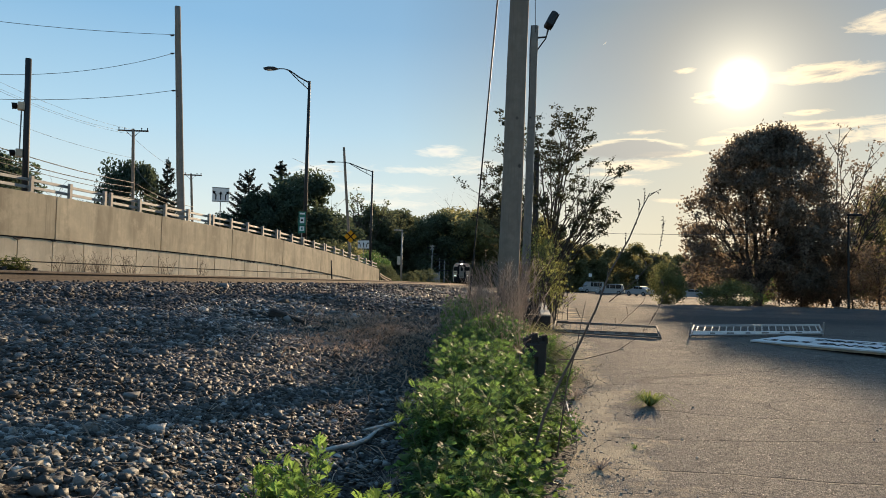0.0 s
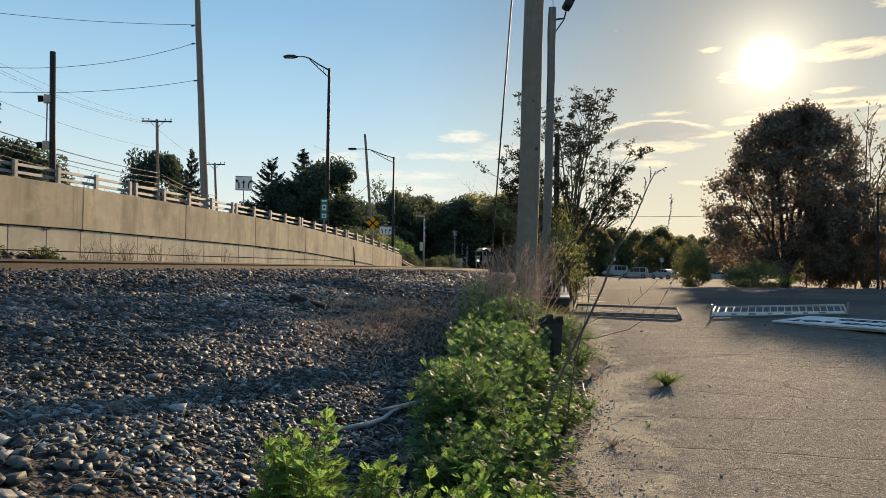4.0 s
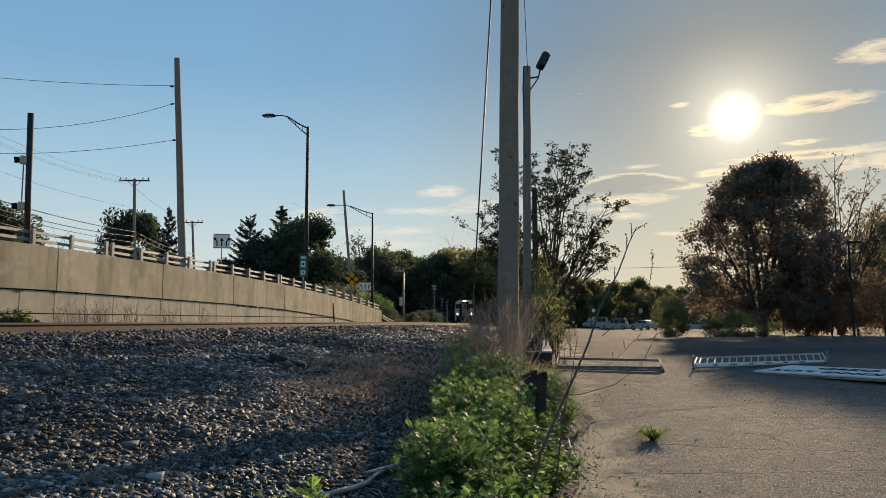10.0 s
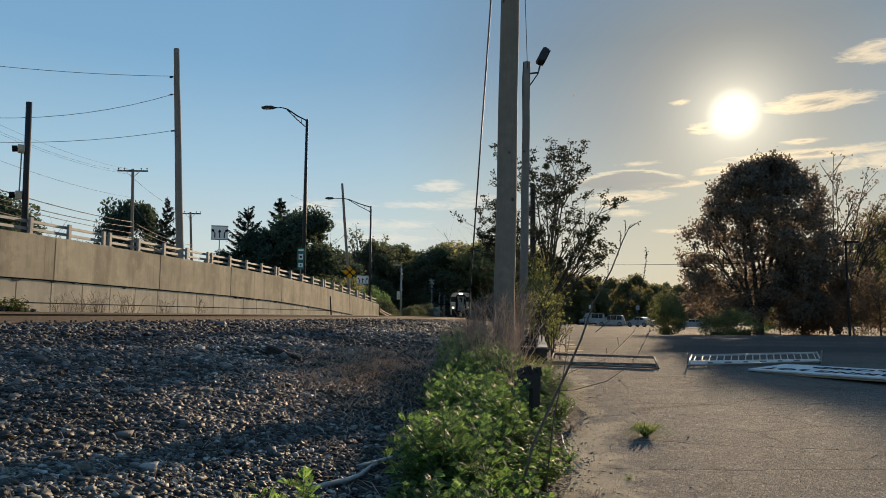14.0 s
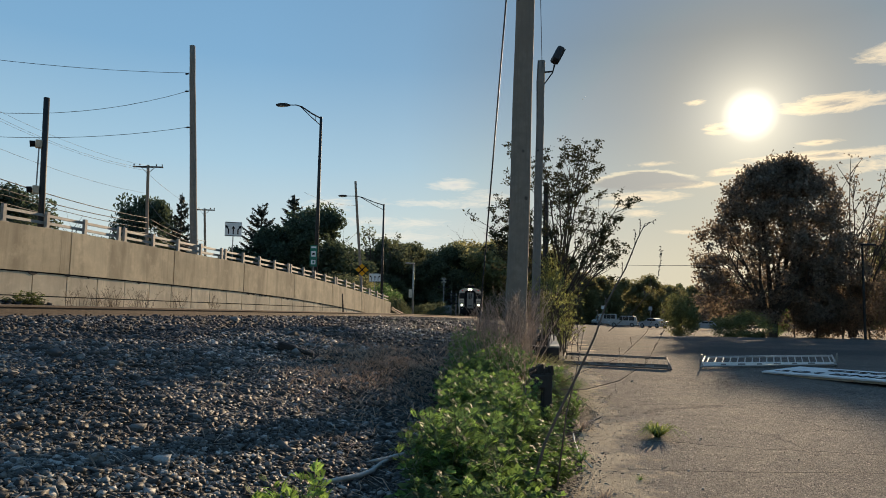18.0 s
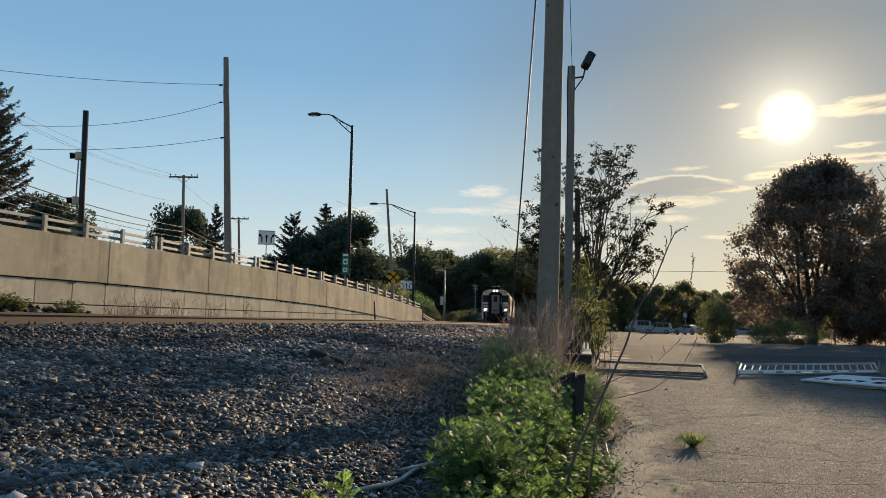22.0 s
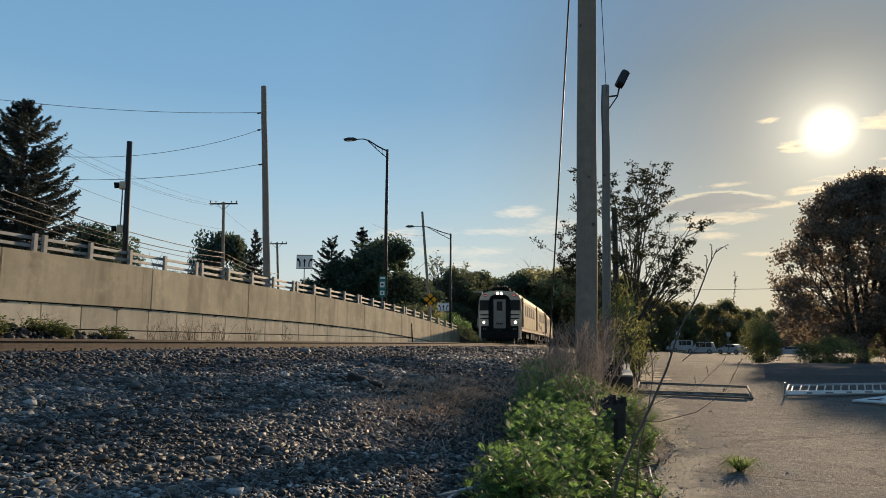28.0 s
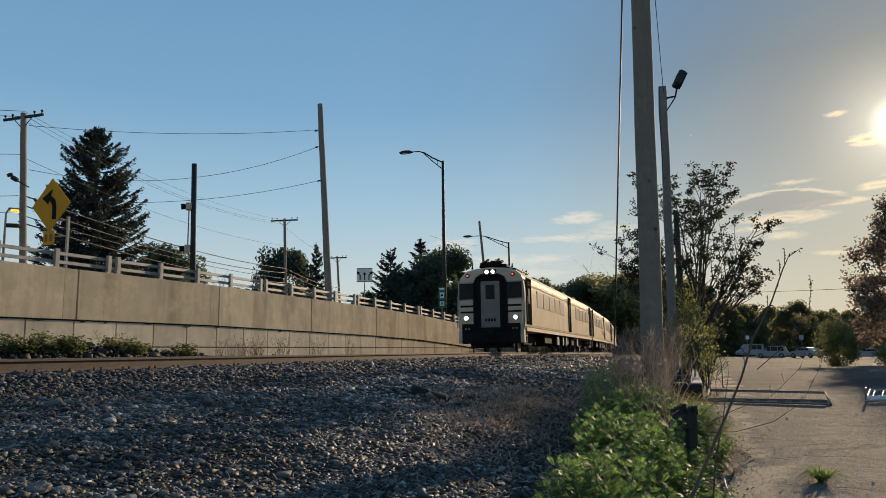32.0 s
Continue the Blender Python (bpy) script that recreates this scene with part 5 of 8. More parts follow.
M["window_side"] = material("window_side", (0.24, 0.18, 0.12), 0.4, 0.0, scale=1, vary=0.2, bump=0, spec=0.3)
M["front_trim"] = material("front_trim", (0.42, 0.33, 0.255), 0.6, scale=2, vary=0.2, bump=0.03, spec=0.2)
M["door_grey"] = material("door_grey", (0.23, 0.195, 0.16), 0.6, scale=2, vary=0.2, bump=0.03, spec=0.2)
M["cab_glass"] = material("cab_glass", (0.010, 0.010, 0.011), 0.25, scale=2, vary=0.1, bump=0, spec=0.15)
M["door_recess_shade"] = material("door_recess_shade", (0.022, 0.018, 0.015), 0.9, 0.0, scale=2, bump=0.0, spec=0.0)
M["wheel_steel"] = material("wheel_steel", (0.12, 0.10, 0.09), 0.5, 0.7, scale=4, bump=0.05)
CARS = [build_car("cab_car", True, "stainless steel commuter cab car with lit headlights")]
CARS += [build_car("coach", False, "stainless steel commuter coach coupled behind the cab car") for k in range(3)]
# distance of the train's face along y, by time
TRAIN = [(0, 130.0), (3, 127.8), (6, 124.5), (9, 120.0), (12, 113.8), (14.5, 107.4), (17, 100.0), (20, 90.2), (22, 81.8), (24, 72.4),
         (25.5, 65.0), (27.5, 55.0), (29, 47.9), (30, 43.6), (31, 38.3), (32, 32.6)]


def car_pose(y):
    """Where a car whose face is at y stands: its two trucks ride the track line."""
    a, b = track_at(y + 3), track_at(y + CAR_L - 3)
    d = (b - a).normalized()
    yaw = math.atan2(-d.x, d.y)
    pitch = math.asin(d.z)
    p = a - d * 3
    return pose(p.x, p.y, p.z, math.degrees(pitch), 0, math.degrees(yaw))


def vapour_trail():
    t = thing("vapour_trail", polar_pose(*TRAIL[0][1:]), "short white vapour trail of a far aircraft", "vapour trail")
    bm = bmesh.new()
    tube(bm, [(0, 0, 0), (5, 2, 5.5), (10, 3, 11), (15, 4, 16)], [1.1, 1.5, 1.1, 0.3], 8)
    part("streak", bm, "vapour", t, smooth=True)
    return t


def polar_pose(az, el):
    return Matrix.Translation(polar(az, 2900, 2900 * el))


M["vapour"] = leaf_material("vapour", (0.9, 0.9, 0.9), (0.95, 0.95, 0.92), trans=0.6, vary=0.02)
# bearing and slope of the trail's head, by time
TRAIL = [(0, 12.55, 0.3330), (3, 11.88, 0.3268), (8, 11.15, 0.3185), (12, 10.75, 0.3130), (17, 10.24, 0.3056), (20, 9.93, 0.3013), (23, 9.60, 0.2974), (25.5, 9.34, 0.2942), (32, 8.68, 0.2860)]
trail = vapour_trail()


def motions():
    walk(trail, [(t, polar_pose(az, el)) for t, az, el in TRAIL])
    for k, car in enumerate(CARS):
        walk(car, [(t, car_pose(y + k * (CAR_L + 0.15))) for t, y in TRAIN])


# ---- plants ----
def leaf_quads(name, centres, size, rng, flat=0.0, aspect=0.55, normals=None):
    """Small pointed leaves, four corners each with a fold, at the given centres."""
    n = len(centres)
    a = rng.normal(size=(n, 3))
    a[:, 2] *= 1 - flat
    a /= np.linalg.norm(a, axis=1, keepdims=True)
    b = np.cross(a, rng.normal(size=(n, 3)))
    b /= np.linalg.norm(b, axis=1, keepdims=True) + 1e-9
    nn = np.cross(a, b)
    s = size * rng.uniform(0.6, 1.3, (n, 1))
    c = np.asarray(centres)
    v = np.stack([c - a * s * 0.5, c + b * s * 0.5 * aspect + nn * s * 0.08, c + a * s * 0.5, c - b * s * 0.5 * aspect + nn * s * 0.08], 1).reshape(-1, 3)
    f = np.arange(n * 4).reshape(n, 4)
    return v, f


def skeleton(rng, height, spread, levels=3, first=0.3, limbs=9, up=0.55):
    """Branch lines: lists of points with radii, and the tips."""
    lines, tips = [], []

    def grow(p, d, length, r, level):
        pts, rad = [p], [r]
        n = 5
        for k in range(n):
            d = (d + Vector(rng.normal(0, 0.13, 3)) + Vector((0, 0, 0.05))).normalized()
            p = p + d * (length / n)
            pts.append(p)
            rad.append(r * (1 - 0.75 * (k + 1) / n))
        lines.append((pts, rad))
        if level >= levels:
            tips.extend(pts[2:])
            return
        m = limbs if level == 0 else 4
        for k in range(m):
            f = first + (1 - first) * (k + 0.5) / m if level == 0 else 0.35 + 0.6 * k / m
            i = min(n - 1, int(f * n))
            q = pts[i].lerp(pts[i + 1], f * n - i)
            a = rng.uniform(0, math.tau)
            side = Vector((math.cos(a), math.sin(a), 0))
            nd = (side * spread + d * up + Vector((0, 0, 0.25))).normalized()
            grow(q, nd, length * (0.62 if level == 0 else 0.55) * rng.uniform(0.75, 1.15), max(0.006, rad[i] * 0.55), level + 1)

    grow(Vector((0, 0, 0)), Vector((0, 0, 1)), height, height * 0.022, 0)
    return lines, tips


def wood_mesh(name, lines, seg=5, cut=0.0):
    bm = bmesh.new()
    for pts, rad in lines:
        if rad[0] > cut:
            tube(bm, pts, [max(0.004, r) for r in rad], seg if rad[0] > 0.05 else 4, False)
    me = bpy.data.meshes.new(name)
    bm.to_mesh(me)
    bm.free()
    return me


def broad_tree(seed, height, width, count, leaf, low=0.18, top=0.93, ragged=0.35, dome=False, nclump=80, power=2.8, fill=0.12):
    """Trunk with limbs and a crown of leaf clumps with an uneven outline: two meshes."""
    rng = np.random.default_rng(seed)
    lines, tips = skeleton(rng, height * (0.66 if dome else 0.75), 0.8, 2, 0.22, 11)
    wood = wood_mesh("trunk", lines, 6, 0.012)
    # clumps spread through a lumpy volume
    clumps = []
    while len(clumps) < nclump:
        p = rng.uniform(-1, 1, 3)
        r = np.linalg.norm(p)
        if r > 1:
            continue
        w = 1.0 + ragged * noise.noise(Vector(p * 1.9) + Vector((seed, 0, 0)))
        if not dome and r < 0.45 and rng.random() < 0.6:
            continue
        u = abs(p[2]) if dome else p[2] * 0.5 + 0.5
        if dome:
            u, a = rng.random() ** 1.15, rng.uniform(0, math.tau)
            q = math.sqrt(rng.uniform(fill, 1.0)) * math.sqrt(1 - u ** power)
            p = np.array([math.cos(a) * q, math.sin(a) * q, u])
        z = low + (top - low) * u
        k = 0.8 if p[2] < -0.4 and not dome else 0.92
        clumps.append((p[0] * width / 2 * w * k, p[1] * width / 2 * w * k, z * height * (0.96 + 0.06 * w)))
    clumps = np.array(clumps)
    idx = rng.integers(0, len(clumps), count)
    rad = width * 0.165 * rng.uniform(0.55, 1.2, len(clumps))
    off = rng.normal(size=(count, 3))
    off /= np.linalg.norm(off, axis=1, keepdims=True)
    off *= (rng.random((count, 1)) ** 0.42) * rad[idx][:, None] * np.array([1, 1, 0.75])
    c = clumps[idx] + off
    v, f = leaf_quads("crown", c, leaf, rng)
    return wood, mesh_arrays("crown", v, f)


def conifer(seed, height, width, tiers=50, count=46, leaf=0.3, power=0.52):
    """A spruce: whorls of boughs that sag and then lift at the tip, fringed with hanging twigs."""
    rng = np.random.default_rng(seed)
    bm = bmesh.new()
    tube(bm, [(0, 0, 0), (0, 0, height * 0.5), (0, 0, height)], [height * 0.014, height * 0.01, 0.02], 7)
    cs = []
    for k in range(tiers):
        f = (k + 0.3) / tiers
        g = 1 - f
        reach = width / 2 * (float(np.interp(g, (0, 0.05, 0.175, 0.35, 0.5, 1), (0.02, 0.14, 0.44, 0.60, 0.74, 1))) if power < 0 else g ** power) + 0.08
        for j in range(int(5 + 9 * (1 - f))):
            a = rng.uniform(0, math.tau)
            z = height * (0.03 + 0.955 * f) + rng.uniform(-0.5, 0.5) * height / tiers
            r = reach * rng.uniform(0.72, 1.08)
            rise = -0.30 + 0.85 * f ** 1.5
            t = np.linspace(0, 1, 5)
            path = np.stack([math.cos(a) * r * t, math.sin(a) * r * t, z + r * (rise * t + 0.42 * t ** 3)], 1)
            tube(bm, [tuple(p) for p in path], [0.035, 0.03, 0.022, 0.015, 0.006], 3, False)
            n = int(count * (0.25 + r / (width / 2)))
            q = rng.uniform(0.12, 1.0, n) ** 0.8
            line = np.stack([math.cos(a) * r * q, math.sin(a) * r * q, z + r * (rise * q + 0.42 * q ** 3)], 1)
            side = np.array([-math.sin(a), math.cos(a), 0])
            spread = rng.normal(0, 0.09, (n, 1)) * r * (1.02 - q[:, None]) + rng.normal(0, 0.05, (n, 1))
            cs.append(line + side * spread - np.array([0, 0, 1]) * rng.exponential(0.09, (n, 1)))
    me = bpy.data.meshes.new("trunk")
    bm.to_mesh(me)
    bm.free()
    v, f = leaf_quads("crown", np.concatenate(cs), leaf, rng, 0.1, 0.32)
    return me, mesh_arrays("crown", v, f)


def plant_tree(meshes, at, scale, yaw, leaf_mat, label, name="tree", group="", squash=1.0, category="tree", bark="bark"):
    at = Vector((at.x, at.y, min(at.z, ground_z(at.x, at.y))))
    t = thing(name, Matrix.Translation(at) @ Matrix.Rotation(yaw, 4, "Z") @ Matrix.Diagonal((scale * squash, scale * squash, scale, 1)), label, category, group)
    for me, nm, mt in zip(meshes, ("trunk", "crown"), (bark, leaf_mat)):
        ob = new(nm, me)
        ob.parent = t
        if not me.materials:
            me.materials.append(M[mt])
        if me.materials[0] != M[mt]:
            ob.material_slots[0].link = "OBJECT"
            ob.material_slots[0].material = M[mt]
    return t


T_ROUND = [broad_tree(11 + k, 12, 10.5, 24000, 0.34, 0.06, nclump=95) for k in range(3)]
T_FAR = [broad_tree(61 + k, 12, 11, 26000, 0.40, 0.0, dome=True) for k in range(3)]
T_LACY = [broad_tree(71 + k, 12, 10, 11000, 0.40, 0.0, nclump=60, ragged=0.6) for k in range(2)]
T_CON = [conifer(21, 14, 6.4, 54, 210, 0.19, -1), conifer(22, 14, 5.6, 24, 95, 0.27, 0.85), conifer(23, 14, 6.0, 21, 130, 0.28, 0.6)]


def tree_at(az, r, top_el, kind, mat, ratio=1.0, label="", base=0.6, yaw=0.0, name="tree", group="trees behind the road"):
    """A tree by bearing, distance and the slope of its top seen from the standpoint."""
    meshes = kind
    h = 1.25 + top_el * r - base
    own = 14.2 if kind in T_CON else 12.2
    return plant_tree(meshes, polar(az, r, base), h / own, yaw, mat, label, name, group, ratio)


R0, R1, R2 = T_ROUND
F0, F1, F2 = T_FAR
dark = "dark green broadleaf tree in evening shade"
tree_at(-23.45, 105, 0.149, F0, "leaf_deep", 0.74, dark)
tree_at(-27.0, 105, 0.088, F1, "leaf_deep", 1.1, dark, yaw=1)
tree_at(-32.3, 70, 0.142, F1, "leaf_deep", 1.2, dark, yaw=2)
tree_at(-21.1, 100, 0.157, T_CON[1], "needle", 1.25, "dark green spruce beside the road", name="conifer_tree")
tree_at(-15.2, 110, 0.149, T_CON[2], "needle", 1.5, "dark green spruce beside the road", name="conifer_tree", yaw=1)
tree_at(-12.75, 112, 0.164, T_CON[1], "needle", 1.9, "dark green spruce beside the road", name="conifer_tree", yaw=2)
tree_at(-10.9, 105, 0.146, F2, "leaf_deep", 1.15, dark, yaw=0.5)
tree_at(-13.8, 108, 0.118, F0, "leaf_deep", 1.1, dark, yaw=2.5)
tree_at(-16.8, 108, 0.085, F2, "leaf_deep", 1.2, dark, yaw=2.9)
tree_at(-37.3, 62, 0.302, T_CON[0], "needle", 1.28, "tall dark blue-green spruce by the road", name="conifer_tree", yaw=0.7)
for k, (az, el, mt) in enumerate([(-8.6, 0.085, "leaf_dark"), (-7.0, 0.075, "leaf_mid"), (-5.3, 0.098, "leaf_dark"), (-3.7, 0.096, "leaf_dark"), (-1.9, 0.080, "leaf_dark"), (-0.4, 0.092, "leaf_dark"),
                                  (1.2, 0.112, "leaf_sunlit"), (2.9, 0.117, "leaf_sunlit"), (4.6, 0.122, "leaf_sunlit"), (6.3, 0.110, "leaf_sunlit"), (8.2, 0.085, "leaf_dark"), (9.9, 0.060, "leaf_mid"), (11.5, 0.056, "leaf_mid"),
                                  (13.3, 0.050, "leaf_mid"), (15.1, 0.056, "leaf_mid"), (16.6, 0.045, "leaf_mid"), (18.4, 0.042, "leaf_mid"), (20.3, 0.06, "leaf_dark"), (33.5, 0.13, "leaf_mid"), (37.5, 0.12, "leaf_dark"), (42, 0.12, "leaf_dark")]):
    tree_at(az, 165 + 12 * math.sin(k * 2.1), el * 1.06, T_LACY[k % 2] if mt == "leaf_sunlit" else T_FAR[k % 3], mt, 1.15, "broadleaf tree in a distant dark tree line", base=0.2, yaw=k * 1.3, group="far tree line")


# ---- gravel, ties ----
def stones(name, pts, sizes, rng, mat, label, squash=0.62, flat_below=0.046):
    """Broken stones: jittered eight-cornered solids, joined."""
    base = np.array([(x, y, z) for x in (-1, 1) for y in (-1, 1) for z in (-1, 1)]) * 0.72
    fc = np.array([(0, 1, 3), (0, 3, 2), (4, 6, 7), (4, 7, 5), (0, 4, 5), (0, 5, 1), (2, 3, 7), (2, 7, 6), (0, 2, 6), (0, 6, 4), (1, 5, 7), (1, 7, 3)])
    n = len(pts)
    q = rng.normal(size=(n, 4))
    q /= np.linalg.norm(q, axis=1, keepdims=True)
    w, x, y, z = q.T
    R = np.stack([1 - 2 * (y * y + z * z), 2 * (x * y - z * w), 2 * (x * z + y * w), 2 * (x * y + z * w), 1 - 2 * (x * x + z * z), 2 * (y * z - x * w), 2 * (x * z - y * w), 2 * (y * z + x * w), 1 - 2 * (x * x + y * y)], 1).reshape(n, 3, 3)
    v = base[None] * rng.uniform(0.7, 1.1, (n, 8, 1)) * rng.uniform(0.62, 1.1, (n, 1, 3)) + rng.normal(0, 0.10, (n, 8, 3))
    v = np.einsum("nij,nkj->nki", R, v) * np.asarray(sizes)[:, None, None] * 0.5
    v[:, :, 2] *= squash
    v += np.asarray(pts)[:, None, :]
    f = fc[None] + (np.arange(n) * 8)[:, None, None]
    me = mesh_arrays(name, v.reshape(-1, 3), f.reshape(-1, 3))
    me.polygons.foreach_set("use_smooth", np.repeat(np.asarray(sizes) > flat_below, 12))
    return tagged(mesh_part(name, me, mat), label, "gravel", kind="stuff")


def build_gravel():
    rng = np.random.default_rng(5)
    pts, sz, dark_pts, dark_sz = [], [], [], []

    def scatter(n, y0, y1, d0, d1, size, keep):
        for k in range(n):
            y = rng.uniform(y0, y1)
            x = track_x(y) + rng.uniform(d0, d1 if d1 else lot_edge(y) - track_x(y) - 0.4)
            az = math.degrees(math.atan2(x, y))
            if (y > 2 and (az < -58 or az > 14)) or x > lot_edge(y) - 0.3:
                continue
            f = (x - track_x(y) - 1.7) / (lot_edge(y) - track_x(y) - 1.7)
            lim = 0.62 - 0.22 * smooth(7, 11, y)
            dens = keep * (1.0 if f < lim else max(0.08, 1 - (f - lim) * 3.4))
            # bare, littered patches
            if noise.noise((x * 0.55 + 9, y * 0.4, 7)) > 0.18 and f > 0.25:
                dens *= 0.45
            if rng.random() > dens:
                continue
            s = size * rng.lognormal(0, 0.32)
            fresh = f + 0.10 * noise.noise((x * 0.9, y * 0.5, 2)) < 0.30
            (dark_pts if fresh else pts).append((x, y, ground_z(x, y) + s * 0.10))
            (dark_sz if fresh else sz).append(s)

    scatter(98000, 3.3, 9.5, 3.0, None, 0.036, 1.0)
    scatter(12000, -7.0, 3.6, 3.0, None, 0.066, 0.9)
    scatter(3000, 3.2, 8.5, 3.0, None, 0.064, 0.9)
    scatter(30000, 5.5, 13, 0.95, None, 0.054, 1.0)
    scatter(30000, 11, 23, 0.95, None, 0.068, 1.0)
    scatter(10000, 20, 50, 0.95, 6.5, 0.095, 1.0)
    stones("ballast_stones", pts, sz, rng, "ballast", "loose broken grey railway ballast stones")
    stones("ballast_stones", dark_pts, dark_sz, rng, "ballast_dark", "fresh dark ballast stones along the track")
    # between the rails and out to the wall
    pts, sz = [], []
    for k in range(9000):
        y = rng.uniform(3, 45)
        d = rng.uniform(-5.5, 0.6)
        x = track_x(y) + d
        if x < wall_x(y) + 0.1 or abs(d + 0.755) < 0.12:
            continue
        s = 0.075 * rng.lognormal(0, 0.3)
        pts.append((x, y, ground_z(x, y) + s * 0.15))
        sz.append(s)
    for k in range(5200):
        y = rng.uniform(8, 26)
        x = wall_x(y) + rng.uniform(0.15, 1.5)
        s = 0.115 * rng.lognormal(0, 0.35)
        pts.append((x, y, ground_z(x, y) + s * 0.2 + 0.5 * rng.random() ** 0.6 * max(0, 1 - abs(x - wall_x(y) - 0.7)) * (1 - smooth(17, 24, y))))
        sz.append(s)
    stones("ballast_stones", pts, sz, rng, "ballast_dark", "dark ballast stones heaped against the wall's foot", 0.8)
    pts, sz = [], []
    for k in range(4200):
        y = 2.5 + 14 * rng.random() ** 1.6
        x = lot_edge(y) + 0.02 + (rng.exponential(0.22) if k % 4 else rng.uniform(0, 7))
        s = 0.011 * rng.lognormal(0, 0.45)
        pts.append((x, y, ground_z(x, y) + 0.008))
        sz.append(s)
    stones("lot_pebbles", pts, sz, rng, "pebble", "small loose pebbles scattered over the asphalt")


build_gravel()


def build_large_stones():
    """Single larger stones among the gravel near the standpoint."""
    rng = np.random.default_rng(15)
    shapes = []
    for k in range(6):
        bm = bmesh.new()
        bmesh.ops.create_icosphere(bm, subdivisions=2, radius=0.5)
        st = Vector((rng.uniform(0.8, 1.2), rng.uniform(0.6, 0.9), rng.uniform(0.45, 0.7)))
        for v in bm.verts:
            p = v.co.normalized()
            q = 0.5 * (0.9 + 0.30 * noise.noise(p * 1.6 + Vector((k * 9, 0, 0))) + 0.12 * noise.noise(p * 4 + Vector((0, k * 5, 0))))
            v.co = Vector((p.x * st.x, p.y * st.y, max(p.z, -0.7) * st.z)) * q
        me = bpy.data.meshes.new("stone")
        bm.to_mesh(me)
        bm.free()
        me.materials.append(M["cobble"])
        shapes.append(me)
    for k in range(170):
        y = 3.5 + 4.5 * rng.random() ** 1.7
        x = lot_edge(y) - 1.2 - rng.uniform(0.2, 1.0) ** 0.8 * 5.0
        s = 0.05 + 0.045 * rng.random() + (0.04 if rng.random() < 0.10 else 0)
        ob = mesh_part("stone", shapes[k % 6], None, None, "", Matrix.Translation((x, y, ground_z(x, y) + s * 0.12)) @ Matrix.Rotation(rng.uniform(0, 6.28), 4, "Z") @ Matrix.Diagonal((s, s, s, 1)))
        tagged(ob, "blunt grey stone lying on the gravel", "stone", "larger stones on the gravel")


def cobble_material():
    m = bpy.data.materials.new("cobble")
    m.use_nodes = True
    g = Tree(m.node_tree)
    r = g.t.nodes.new("ShaderNodeObjectInfo").outputs["Random"]
    co = g.t.nodes.new("ShaderNodeTexCoord").outputs["Object"]
    fine = g.noise(co, 9, 6, 0.7)
    c = g.ramp(r, [(0.0, (0.07, 0.066, 0.06)), (0.6, (0.15, 0.14, 0.125)), (1.0, (0.30, 0.27, 0.235))])
    c = g.mix(1.0, c, g.ramp(fine, [(0.25, 0.5), (0.75, 1.25)]), "MULTIPLY")
    b = g.n("ShaderNodeBsdfPrincipled", Roughness=0.8)
    g.l(c, b.inputs["Base Color"])
    bp = g.n("ShaderNodeBump", Strength=0.5, Distance=0.05)
    g.l(fine, bp.inputs["Height"])
    g.l(bp.outputs[0], b.inputs["Normal"])
    out = g.t.nodes.new("ShaderNodeOutputMaterial")
    g.l(b.outputs[0], out.inputs[0])
    return m


M["cobble"] = cobble_material()
build_large_stones()


def build_ties():
    bm = bmesh.new()
    box(bm, (0, 0, 0), (2.6, 0.23, 0.18), None, 0.012)
    me = bpy.data.meshes.new("tie")
    bm.to_mesh(me)
    bm.free()
    bm = bmesh.new()
    box(bm, (0, 0, 0), (0.36, 0.18, 0.018))
    for x in (-0.10, 0.10):
        for yy in (-0.06, 0.06):
            box(bm, (x, yy, 0.025), (0.035, 0.03, 0.05))
    pl = bpy.data.meshes.new("tie_plate")
    bm.to_mesh(pl)
    bm.free()
    for k in range(230):
        y = -6 + 0.53 * k
        p = track_at(y, 0.0, -0.18 - 0.09 - 0.010)
        yaw = -math.atan(track_slope(y))
        tie = mesh_part("tie", me, "tie", track, m=Matrix.Translation(p) @ Matrix.Rotation(yaw + random.uniform(-0.01, 0.01), 4, "Z"))
        if y < 45:
            for d in (0.755, -0.755):
                mesh_part("tie_plate", pl, "rail_side", tie, m=pose(d, 0, 0.095))


build_ties()


# ---- weeds ----
def lobed_leaf(rng, length):
    """A feathery leaf: a rib with pointed lobes, as corner rows (4 each), base at the origin, along +x, upper side +z."""
    q = []
    n = 3
    for k in range(n):
        t0 = 0.25 + 0.5 * k / n
        w = length * (0.42 - 0.10 * k)
        for s in (-1, 1):
            b = np.array([length * t0, 0, 0])
            tip = b + np.array([w * 1.0, s * w * 0.8, -0.05 * length])
            side = np.array([w * 0.15, -s * w * 0.08, 0]) + np.array([0.035 * length, 0, 0])
            mid = (b + tip) / 2
            q.append([b, mid + side, tip, mid - side * 0.8])
    q.append([np.array([length * 0.05, 0, 0]), np.array([length * 0.6, 0.07 * length, 0.01]), np.array([length, 0, -0.08 * length]), np.array([length * 0.6, -0.07 * length, 0.01])])
    return np.array(q)


def leaf_rot(rng, a, droop, roll):
    """Turn that points a leaf outward at bearing a, drooping."""
    return (Matrix.Rotation(a, 3, "Z") @ Matrix.Rotation(droop, 3, "Y") @ Matrix.Rotation(roll, 3, "X"))


